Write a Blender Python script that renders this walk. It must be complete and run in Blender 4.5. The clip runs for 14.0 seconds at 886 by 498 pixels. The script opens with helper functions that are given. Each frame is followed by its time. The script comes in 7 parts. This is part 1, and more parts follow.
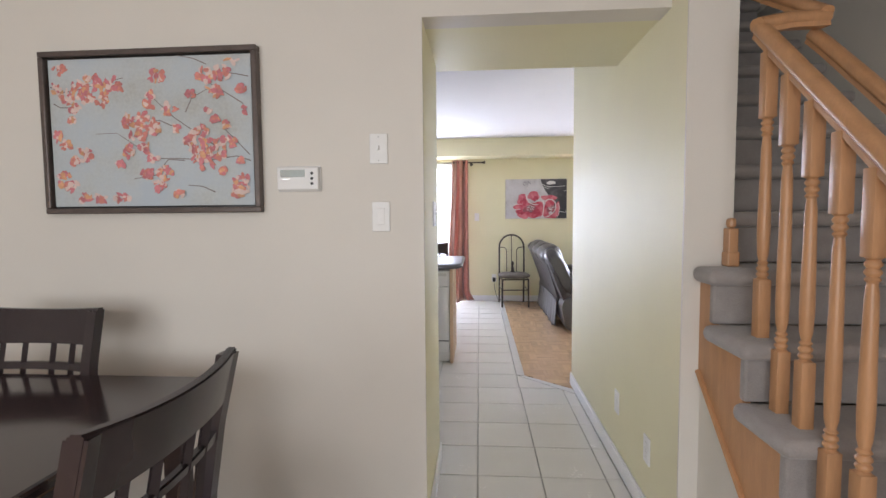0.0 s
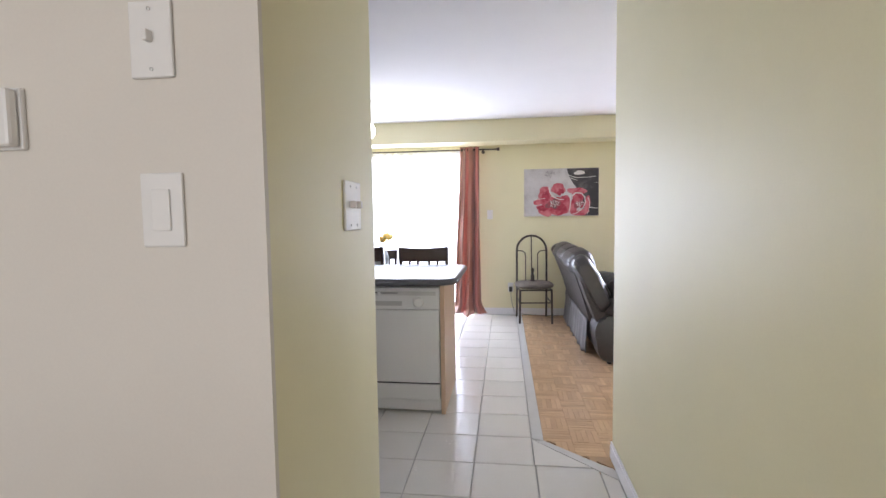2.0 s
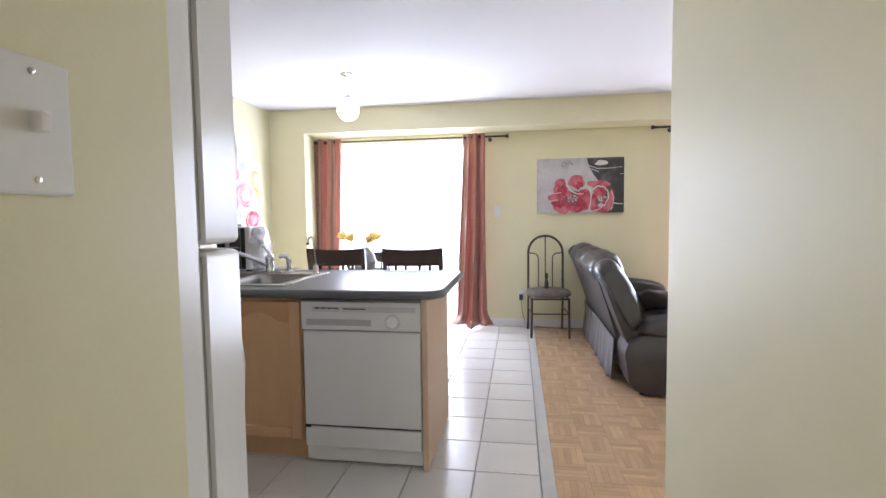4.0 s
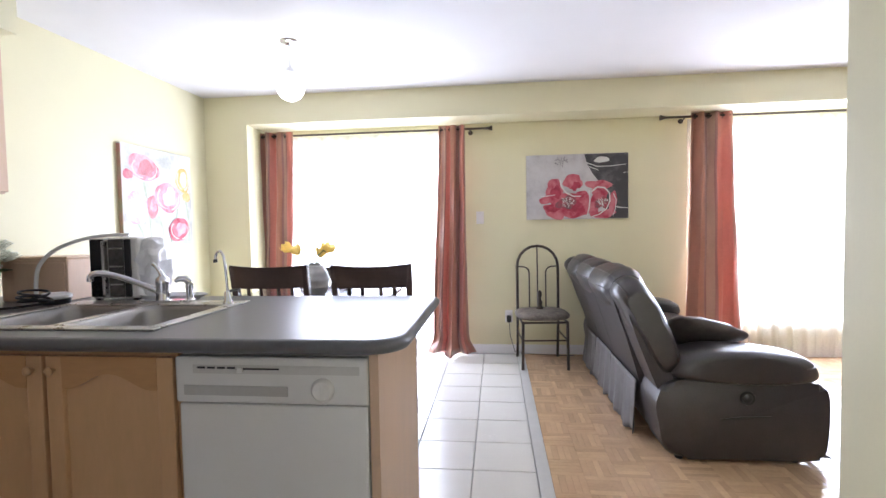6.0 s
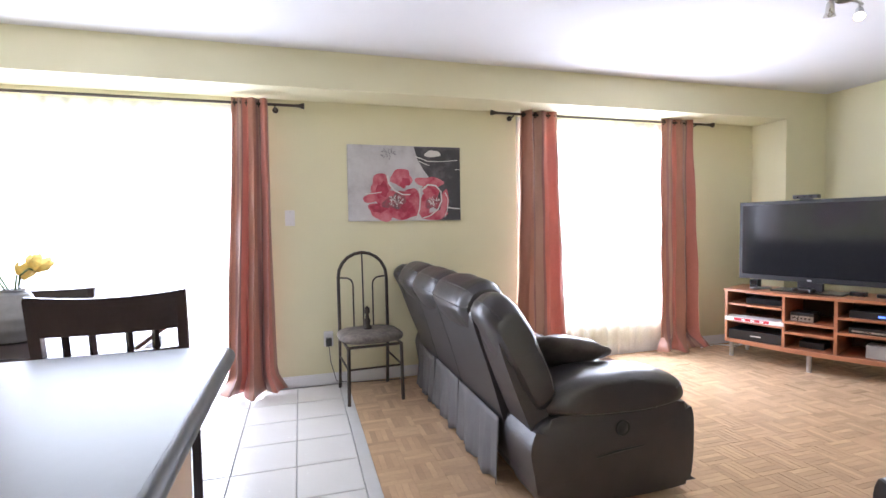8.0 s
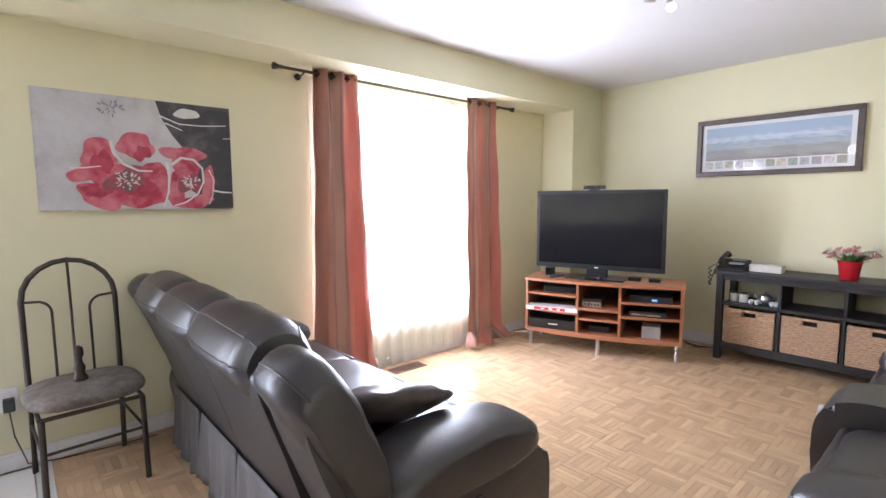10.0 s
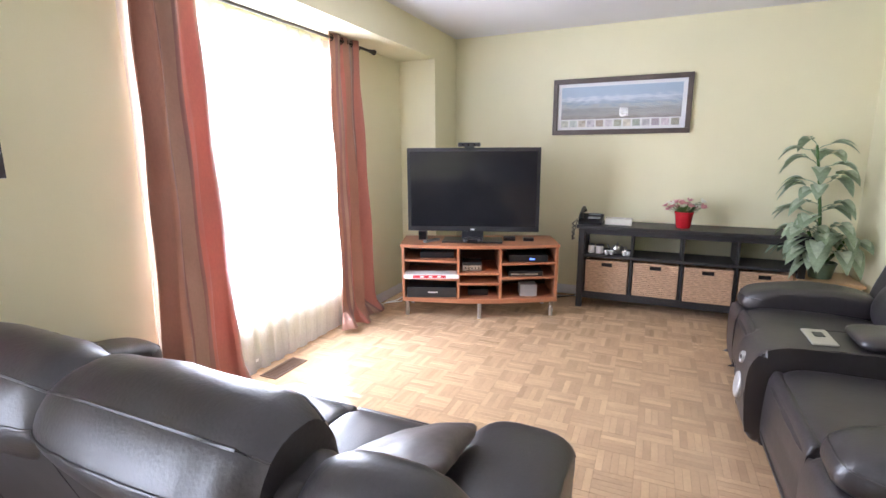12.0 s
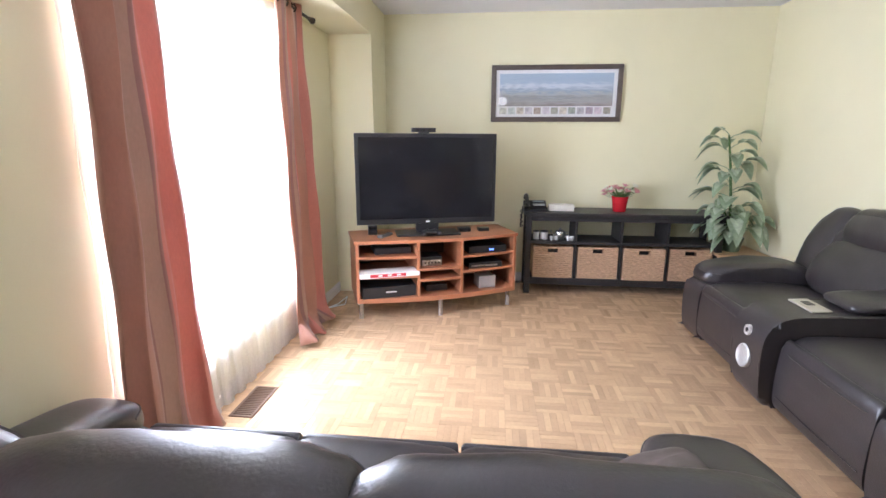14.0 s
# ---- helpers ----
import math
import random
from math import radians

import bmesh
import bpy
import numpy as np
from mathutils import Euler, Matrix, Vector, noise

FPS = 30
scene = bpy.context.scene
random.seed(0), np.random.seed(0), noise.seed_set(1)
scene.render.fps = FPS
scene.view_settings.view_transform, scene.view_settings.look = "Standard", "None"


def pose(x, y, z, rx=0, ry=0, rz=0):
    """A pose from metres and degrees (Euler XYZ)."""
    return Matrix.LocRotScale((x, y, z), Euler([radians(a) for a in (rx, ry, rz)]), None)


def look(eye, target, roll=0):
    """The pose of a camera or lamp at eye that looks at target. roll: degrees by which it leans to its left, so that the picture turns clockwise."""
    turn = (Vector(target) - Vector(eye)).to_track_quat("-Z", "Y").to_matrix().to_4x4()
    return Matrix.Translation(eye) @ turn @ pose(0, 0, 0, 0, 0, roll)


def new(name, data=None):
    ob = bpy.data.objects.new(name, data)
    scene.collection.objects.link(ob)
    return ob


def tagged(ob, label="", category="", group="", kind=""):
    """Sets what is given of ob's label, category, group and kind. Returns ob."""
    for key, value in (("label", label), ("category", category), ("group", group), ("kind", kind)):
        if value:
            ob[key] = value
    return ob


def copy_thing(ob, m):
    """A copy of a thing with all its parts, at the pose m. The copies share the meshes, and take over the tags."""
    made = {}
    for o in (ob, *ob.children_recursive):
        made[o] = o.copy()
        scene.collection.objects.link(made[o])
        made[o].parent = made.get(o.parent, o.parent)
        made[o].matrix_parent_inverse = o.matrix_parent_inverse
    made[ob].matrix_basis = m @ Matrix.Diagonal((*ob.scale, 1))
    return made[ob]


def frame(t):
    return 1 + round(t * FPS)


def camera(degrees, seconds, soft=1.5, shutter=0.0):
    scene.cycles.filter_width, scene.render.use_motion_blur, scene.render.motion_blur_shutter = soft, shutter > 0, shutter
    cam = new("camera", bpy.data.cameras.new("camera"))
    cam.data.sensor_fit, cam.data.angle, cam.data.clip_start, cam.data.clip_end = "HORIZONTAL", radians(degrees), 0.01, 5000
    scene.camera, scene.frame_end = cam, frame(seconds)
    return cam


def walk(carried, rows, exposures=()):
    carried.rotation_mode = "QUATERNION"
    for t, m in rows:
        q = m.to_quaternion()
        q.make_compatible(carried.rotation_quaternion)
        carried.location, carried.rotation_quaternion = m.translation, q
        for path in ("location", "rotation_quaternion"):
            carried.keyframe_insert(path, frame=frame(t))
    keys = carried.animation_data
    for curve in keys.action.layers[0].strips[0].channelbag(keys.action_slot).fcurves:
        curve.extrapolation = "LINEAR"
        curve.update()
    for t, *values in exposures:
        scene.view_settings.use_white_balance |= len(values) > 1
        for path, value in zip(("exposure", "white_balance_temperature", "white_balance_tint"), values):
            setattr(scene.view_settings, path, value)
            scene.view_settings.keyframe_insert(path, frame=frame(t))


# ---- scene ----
cam = camera(85.1, 14.0)
PATH = [
    (0, (-0.129, 0.011, 1.297), (-0.278, 2.002, 1.167), -0.5),
    (0.5, (-0.092, 0.32, 1.291), (-0.244, 2.31, 1.163), -0.8),
    (1, (-0.034, 0.624, 1.292), (-0.234, 2.61, 1.169), -0.8),
    (1.5, (-0.006, 0.889, 1.29), (-0.239, 2.872, 1.162), -1.2),
    (2, (0.024, 1.192, 1.287), (-0.229, 3.171, 1.152), -0.8),
    (2.2, (0.039, 1.299, 1.283), (-0.22, 3.278, 1.145), -0.8),
    (4.3, (0.071, 2.133, 1.219), (-0.245, 4.104, 1.099), -0.7),
    (4.5, (0.067, 2.236, 1.213), (-0.252, 4.207, 1.098), -0.7),
    (5, (0.041, 2.451, 1.217), (-0.245, 4.427, 1.106), -0.7),
    (5.5, (0.025, 2.666, 1.205), (-0.22, 4.649, 1.11), -0.8),
    (6, (-0.012, 2.857, 1.211), (-0.231, 4.842, 1.123), -1.0),
    (6.5, (-0.048, 3.027, 1.22), (-0.184, 5.02, 1.127), -1.3),
    (7, (-0.067, 3.21, 1.235), (-0.045, 5.207, 1.136), -1.3),
    (7.5, (-0.081, 3.394, 1.237), (0.185, 5.373, 1.139), -1.3),
    (8, (-0.095, 3.627, 1.217), (0.474, 5.543, 1.125), -0.9),
    (8.5, (-0.038, 3.828, 1.247), (0.763, 5.657, 1.136), -0.6),
    (8.7, (-0.01, 3.903, 1.296), (0.872, 5.693, 1.16), -0.3),
    (10.8, (0.22, 4.636, 1.31), (1.773, 5.875, 1.081), -0.6),
    (11, (0.22, 4.709, 1.293), (1.826, 5.875, 1.047), -0.5),
    (11.5, (0.194, 4.945, 1.341), (1.912, 5.915, 1.007), -0.4),
    (12, (0.179, 5.202, 1.357), (1.974, 5.992, 0.965), -0.3),
    (12.5, (0.186, 5.456, 1.342), (2.03, 6.108, 0.925), -0.2),
    (13, (0.203, 5.695, 1.349), (2.085, 6.21, 0.912), -0.1),
    (13.5, (0.217, 5.909, 1.354), (2.136, 6.255, 0.906), 0.1),
    (14, (0.232, 6.089, 1.349), (2.172, 6.288, 0.907), 0.2),
]
walk(cam, [(t, look(eye, target, roll)) for t, eye, target, roll in PATH],
     exposures=[(0.0, 0.22), (2.2, 0.18), (4.3, 0.14), (6.0, 0.12), (8.5, 0.09), (13.0, 0.14), (14.0, 0.12)])

# ---- world and light ----
world = bpy.data.worlds.new("sky")
scene.world = world
world.use_nodes = True
wn = world.node_tree
sky = wn.nodes.new("ShaderNodeTexSky")
sky.sky_type, sky.sun_disc = "NISHITA", False
sky.sun_elevation, sky.sun_rotation = radians(42), radians(20)
wn.links.new(sky.outputs[0], wn.nodes["Background"].inputs[0])
wn.nodes["Background"].inputs[1].default_value = 0.15
sun_data = bpy.data.lights.new("sun", "SUN")
sun_data.energy, sun_data.angle, sun_data.color = 0.9, radians(10), (1.0, 0.95, 0.87)
sun = new("sun", sun_data)
sun.matrix_world = look((3, 14, 10), (1.5, 7, 0))


def window_light(name, eye, target, w, h, power, color=(0.89, 0.97, 1.23)):
    d = bpy.data.lights.new(name, "AREA")
    d.shape, d.size, d.size_y, d.energy, d.color = "RECTANGLE", w, h, power, color
    ob = new(name, d)
    ob.matrix_world = look(eye, target)
    return ob


window_light("window_light_patio", (-1.25, 7.52, 1.05), (-1.25, 0, 1.05), 1.72, 1.95, 152)
window_light("window_light_living", (2.55, 7.52, 1.2), (2.55, 0, 1.2), 1.5, 1.75, 166)
# assumed daylight source out of view, added to light the dining room from behind
window_light("window_light_dining", (-1.2, -2.45, 1.4), (-1.2, 5, 1.4), 3.3, 1.5, 66, (0.97, 0.97, 1.0))


# ---- materials ----
def ramp(nt, a, b, lo=0.3, hi=0.7):
    r = nt.nodes.new("ShaderNodeValToRGB")
    r.color_ramp.elements[0].position, r.color_ramp.elements[1].position = lo, hi
    r.color_ramp.elements[0].color, r.color_ramp.elements[1].color = (*a, 1), (*b, 1)
    return r


def surface(name, base, rough=0.5, metal=0.0, scale=8.0, var=0.08, bump=0.03, grain=60.0, stretch=(1, 1, 1), rand=0.0, spec=0.5, coat=0.0, sheen=0.0):
    """A procedural surface: two scales of noise on colour, roughness and relief."""
    m = bpy.data.materials.new(name)
    m.use_nodes = True
    nt = m.node_tree
    bs = nt.nodes["Principled BSDF"]
    tc = nt.nodes.new("ShaderNodeTexCoord")
    mp = nt.nodes.new("ShaderNodeMapping")
    mp.inputs["Scale"].default_value = stretch
    nt.links.new(tc.outputs["Object"], mp.inputs[0])
    n1, n2 = nt.nodes.new("ShaderNodeTexNoise"), nt.nodes.new("ShaderNodeTexNoise")
    n1.inputs["Scale"].default_value, n2.inputs["Scale"].default_value = scale, grain
    n1.inputs["Detail"].default_value, n2.inputs["Detail"].default_value = 4, 3
    if rand:
        oi, ge = nt.nodes.new("ShaderNodeObjectInfo"), nt.nodes.new("ShaderNodeNewGeometry")
        add = nt.nodes.new("ShaderNodeMath")
        add.operation = "ADD"
        nt.links.new(oi.outputs["Random"], add.inputs[0])
        nt.links.new(ge.outputs["Random Per Island"], add.inputs[1])
        fr = nt.nodes.new("ShaderNodeMath")
        fr.operation = "FRACT"
        nt.links.new(add.outputs[0], fr.inputs[0])
        off = nt.nodes.new("ShaderNodeVectorMath")
        off.operation = "ADD"
        sc = nt.nodes.new("ShaderNodeVectorMath")
        sc.operation = "SCALE"
        sc.inputs[0].default_value = (31, 17, 11)
        nt.links.new(fr.outputs[0], sc.inputs["Scale"])
        nt.links.new(mp.outputs[0], off.inputs[0])
        nt.links.new(sc.outputs[0], off.inputs[1])
        vec = off.outputs[0]
    else:
        vec = mp.outputs[0]
    nt.links.new(vec, n1.inputs[0])
    nt.links.new(vec, n2.inputs[0])
    mixn = nt.nodes.new("ShaderNodeMath")
    mixn.operation = "MULTIPLY_ADD"
    mixn.inputs[1].default_value = 0.35
    nt.links.new(n2.outputs[0], mixn.inputs[0])
    half = nt.nodes.new("ShaderNodeMath")
    half.operation = "MULTIPLY"
    half.inputs[1].default_value = 0.65
    nt.links.new(n1.outputs[0], half.inputs[0])
    nt.links.new(half.outputs[0], mixn.inputs[2])
    lo, hi = [max(0.0, c * (1 - var)) for c in base], [min(1.0, c * (1 + var)) for c in base]
    cr = ramp(nt, lo, hi)
    nt.links.new(mixn.outputs[0], cr.inputs[0])
    col = cr.outputs[0]
    if rand:
        hs = nt.nodes.new("ShaderNodeHueSaturation")
        mr = nt.nodes.new("ShaderNodeMapRange")
        mr.inputs["To Min"].default_value, mr.inputs["To Max"].default_value = 1 - rand, 1 + rand
        nt.links.new(fr.outputs[0], mr.inputs[0])
        nt.links.new(mr.outputs[0], hs.inputs["Value"])
        nt.links.new(col, hs.inputs["Color"])
        col = hs.outputs[0]
    nt.links.new(col, bs.inputs["Base Color"])
    rr = nt.nodes.new("ShaderNodeMapRange")
    rr.inputs["To Min"].default_value, rr.inputs["To Max"].default_value = max(0.02, rough - 0.045), min(1, rough + 0.045)
    nt.links.new(mixn.outputs[0], rr.inputs[0])
    nt.links.new(rr.outputs[0], bs.inputs["Roughness"])
    bs.inputs["Metallic"].default_value = metal
    bs.inputs["Specular IOR Level"].default_value = spec
    bs.inputs["Coat Weight"].default_value = coat
    bs.inputs["Coat Roughness"].default_value = 0.15
    bs.inputs["Sheen Weight"].default_value = sheen
    if bump:
        bp = nt.nodes.new("ShaderNodeBump")
        bp.inputs["Strength"].default_value, bp.inputs["Distance"].default_value = min(1, bump * 6), 0.004
        nt.links.new(mixn.outputs[0], bp.inputs["Height"])
        nt.links.new(bp.outputs[0], bs.inputs["Normal"])
    return m


def uneven_pieces(m, amount):
    """Leans the surface of each piece its own way, as laid boards do."""
    nt = m.node_tree
    nd = nt.nodes
    oi, ge, add = nd.new("ShaderNodeObjectInfo"), nd.new("ShaderNodeNewGeometry"), nd.new("ShaderNodeMath")
    nt.links.new(oi.outputs["Random"], add.inputs[0])
    nt.links.new(ge.outputs["Random Per Island"], add.inputs[1])
    wn_ = nd.new("ShaderNodeTexWhiteNoise")
    wn_.noise_dimensions = "1D"
    nt.links.new(add.outputs[0], wn_.inputs["W"])
    last = wn_.outputs["Color"]
    for op, value in (("SUBTRACT", (0.5, 0.5, 0.5)), ("MULTIPLY", (amount, amount, 0.0))):
        v = nd.new("ShaderNodeVectorMath")
        v.operation = op
        nt.links.new(last, v.inputs[0])
        v.inputs[1].default_value = value
        last = v.outputs[0]
    tot, nrm = nd.new("ShaderNodeVectorMath"), nd.new("ShaderNodeVectorMath")
    tot.operation, nrm.operation = "ADD", "NORMALIZE"
    nt.links.new(last, tot.inputs[0])
    nt.links.new(ge.outputs["Normal"], tot.inputs[1])
    nt.links.new(tot.outputs[0], nrm.inputs[0])
    bump = next((n for n in nd if n.bl_idname == "ShaderNodeBump"), None)
    nt.links.new(nrm.outputs[0], bump.inputs["Normal"] if bump else nd["Principled BSDF"].inputs["Normal"])
    return m


def glow(name, color, strength):
    m = bpy.data.materials.new(name)
    m.use_nodes = True
    bs = m.node_tree.nodes["Principled BSDF"]
    bs.inputs["Base Color"].default_value = (*color, 1)
    bs.inputs["Emission Color"].default_value = (*color, 1)
    bs.inputs["Emission Strength"].default_value = strength
    return m


def clear_glass(name, color=(1, 1, 1), rough=0.0):
    m = bpy.data.materials.new(name)
    m.use_nodes = True
    bs = m.node_tree.nodes["Principled BSDF"]
    bs.inputs["Base Color"].default_value = (*color, 1)
    bs.inputs["Transmission Weight"].default_value = 1.0
    bs.inputs["Roughness"].default_value = rough
    bs.inputs["IOR"].default_value = 1.45
    return m


def sheer_cloth(name):
    m = bpy.data.materials.new(name)
    m.use_nodes = True
    nt = m.node_tree
    nt.nodes.remove(nt.nodes["Principled BSDF"])
    out = nt.nodes["Material Output"]
    di, tl, tp = nt.nodes.new("ShaderNodeBsdfDiffuse"), nt.nodes.new("ShaderNodeBsdfTranslucent"), nt.nodes.new("ShaderNodeBsdfTransparent")
    for s in (di, tl):
        s.inputs[0].default_value = (0.9, 0.9, 0.9, 1)
    a, b = nt.nodes.new("ShaderNodeMixShader"), nt.nodes.new("ShaderNodeMixShader")
    a.inputs[0].default_value = 0.6
    nt.links.new(di.outputs[0], a.inputs[1])
    nt.links.new(tl.outputs[0], a.inputs[2])
    wv = nt.nodes.new("ShaderNodeTexNoise")
    wv.inputs["Scale"].default_value = 90
    mr = nt.nodes.new("ShaderNodeMapRange")
    mr.inputs["To Min"].default_value, mr.inputs["To Max"].default_value = 0.45, 0.65
    nt.links.new(wv.outputs[0], mr.inputs[0])
    nt.links.new(mr.outputs[0], b.inputs[0])
    nt.links.new(tp.outputs[0], b.inputs[1])
    nt.links.new(a.outputs[0], b.inputs[2])
    nt.links.new(b.outputs[0], out.inputs[0])
    return m


M_WALL = surface("pale_yellow_wall_paint", (0.785, 0.74, 0.513), 0.5, scale=3, var=0.025, bump=0.02, grain=180, spec=0.35)
M_WALL_D = surface("cream_wall_paint", (0.72, 0.68, 0.615), 0.5, scale=3, var=0.03, bump=0.02, grain=180, spec=0.35)
M_CEIL = surface("white_ceiling_paint", (0.765, 0.757, 0.765), 0.85, scale=4, var=0.015, bump=0.05, grain=220, spec=0.2)
M_TRIM = surface("white_trim_paint", (0.83, 0.83, 0.84), 0.35, scale=6, var=0.02, bump=0.01)
M_GROUT = surface("grey_tile_grout", (0.41, 0.40, 0.385), 0.9, scale=30, var=0.15, bump=0.05)
M_TILE = surface("pale_glazed_ceramic_tile", (0.70, 0.68, 0.645), 0.26, scale=5, var=0.018, bump=0.0, grain=70, rand=0.03)
M_SLAT = surface("honey_oak_parquet_slat", (0.56, 0.375, 0.225), 0.18, scale=5, var=0.12, bump=0.006, grain=60, stretch=(1, 1, 1), rand=0.12)
uneven_pieces(M_SLAT, 0.14)
M_STRIP = surface("pale_grey_threshold_strip", (0.55, 0.54, 0.52), 0.35, scale=12, var=0.06, bump=0.01)
M_LEATHER = surface("dark_brown_leather", (0.034, 0.029, 0.032), 0.36, scale=13, var=0.2, bump=0.08, grain=130, spec=0.8)
M_LEATHER_V = surface("dark_grey_vinyl_back", (0.045, 0.039, 0.041), 0.40, scale=9, var=0.15, bump=0.03, grain=140)
M_DARKWOOD = surface("espresso_stained_wood", (0.031, 0.021, 0.023), 0.22, scale=6, var=0.12, bump=0.008, grain=40, stretch=(2, 2, 1))
M_TABLETOP = surface("polished_espresso_tabletop", (0.036, 0.022, 0.022), 0.12, scale=6, var=0.15, bump=0.002, grain=40, spec=0.75)
M_BLACKWOOD = surface("black_brown_stained_pine", (0.028, 0.026, 0.027), 0.45, scale=6, var=0.25, bump=0.03, grain=50, stretch=(1, 6, 1))
M_MAPLE = surface("honey_maple_cabinet_wood", (0.68, 0.42, 0.225), 0.35, scale=4, var=0.06, bump=0.006, grain=30, stretch=(3, 3, 0.6))
# top rail tone: oranger grain, with the rail's shading put into the colour
M_MAPLE_D = surface("amber_maple_shaded_rail_wood", (0.60, 0.335, 0.16), 0.35, scale=4, var=0.1, bump=0.006, grain=30, stretch=(0.6, 3, 3))
M_MAPLE_L = surface("light_maple_cabinet_wood", (0.68, 0.48, 0.33), 0.40, scale=4, var=0.05, bump=0.006, grain=30, stretch=(4, 4, 0.6))
M_CHERRY = surface("cherry_wood_veneer", (0.42, 0.168, 0.085), 0.35, scale=4, var=0.12, bump=0.01, grain=30, stretch=(1, 4, 4))
M_OAK = surface("golden_oak_stair_wood", (0.50, 0.265, 0.13), 0.35, scale=6, var=0.14, bump=0.02, grain=40, stretch=(5, 5, 0.7))
M_COUNTER = surface("dark_grey_laminate", (0.125, 0.127, 0.140), 0.36, scale=40, var=0.06, bump=0.003, grain=220)
M_WHITEAPP = surface("white_enamel", (0.80, 0.795, 0.78), 0.25, scale=5, var=0.012, bump=0.008, grain=200)
M_STEEL = surface("brushed_stainless_steel", (0.55, 0.54, 0.53), 0.28, metal=1.0, scale=10, var=0.06, bump=0.01, grain=120)
M_SINK = surface("satin_sink_steel", (0.40, 0.39, 0.38), 0.36, metal=1.0, scale=10, var=0.05, bump=0)
M_CHROME = surface("chrome", (0.75, 0.75, 0.76), 0.10, metal=1.0, scale=10, var=0.02, bump=0)
M_BRONZE = surface("dark_bronze_metal", (0.075, 0.062, 0.052), 0.4, metal=0.7, scale=14, var=0.2, bump=0.01)
M_SHEER = sheer_cloth("white_sheer_voile")
M_BLACKPL = surface("black_plastic", (0.02, 0.02, 0.022), 0.3, scale=10, var=0.1, bump=0.01)
M_SCREEN = surface("dark_tv_screen", (0.012, 0.012, 0.014), 0.12, scale=3, var=0.05, bump=0)
M_CARPET = surface("grey_stair_carpet", (0.33, 0.30, 0.285), 0.95, scale=14, var=0.14, bump=0.16, grain=260, spec=0.1, sheen=0.3)
M_BASKET = surface("woven_water_hyacinth", (0.56, 0.37, 0.24), 0.7, scale=30, var=0.4, bump=0.12, grain=70, stretch=(1, 1, 6))
M_PLASTW = surface("white_plastic", (0.80, 0.79, 0.77), 0.35, scale=8, var=0.02, bump=0.005)
M_GLASS = clear_glass("window_glass")


def thin_petal(name, col, share=0.45):
    """A thin leaf or petal that lets light through."""
    m = surface(name, col, 0.55, scale=30, var=0.18, bump=0.02)
    nt = m.node_tree
    bs = nt.nodes["Principled BSDF"]
    tr, ms = nt.nodes.new("ShaderNodeBsdfTranslucent"), nt.nodes.new("ShaderNodeMixShader")
    nt.links.new(bs.inputs["Base Color"].links[0].from_socket, tr.inputs[0])
    ms.inputs[0].default_value = share
    nt.links.new(bs.outputs[0], ms.inputs[1])
    nt.links.new(tr.outputs[0], ms.inputs[2])
    nt.links.new(ms.outputs[0], nt.nodes["Material Output"].inputs[0])
    return m



# ---- building helpers ----
def box(bm, x0, x1, y0, y1, z0, z1, bevel=0.0, seg=2, m=None):
    r = bmesh.ops.create_cube(bm, size=1.0)
    vs = r["verts"]
    bmesh.ops.scale(bm, vec=(x1 - x0, y1 - y0, z1 - z0), verts=vs)
    bmesh.ops.translate(bm, vec=((x0 + x1) / 2, (y0 + y1) / 2, (z0 + z1) / 2), verts=vs)
    if bevel:
        es = list({e for v in vs for e in v.link_edges})
        g = bmesh.ops.bevel(bm, geom=es, offset=bevel, segments=seg, affect="EDGES", profile=0.5)
        vs = list({v for f in g["faces"] for v in f.verts} | {v for v in vs if v.is_valid})
    if m is not None:
        bmesh.ops.transform(bm, matrix=m, verts=vs)
    return vs


def rod(bm, a, b, r0, r1=None, seg=12):
    """A round bar from a to b."""
    a, b = Vector(a), Vector(b)
    d = b - a
    m = Matrix.Translation((a + b) / 2) @ d.to_track_quat("Z", "Y").to_matrix().to_4x4()
    return bmesh.ops.create_cone(bm, cap_ends=True, segments=seg, radius1=r0, radius2=r0 if r1 is None else r1, depth=d.length, matrix=m)["verts"]


def lathe(bm, profile, seg=20, m=None):
    """A turned body from (radius, z) pairs."""
    rings = []
    for r, z in profile:
        rings.append([bm.verts.new((r * math.cos(2 * math.pi * i / seg), r * math.sin(2 * math.pi * i / seg), z)) for i in range(seg)])
    for p, q in zip(rings, rings[1:]):
        for i in range(seg):
            bm.faces.new((p[i], p[(i + 1) % seg], q[(i + 1) % seg], q[i]))
    if profile[0][0] > 1e-4:
        bm.faces.new(list(reversed(rings[0])))
    if profile[-1][0] > 1e-4:
        bm.faces.new(rings[-1])
    vs = [v for ring in rings for v in ring]
    if m is not None:
        bmesh.ops.transform(bm, matrix=m, verts=vs)
    return vs


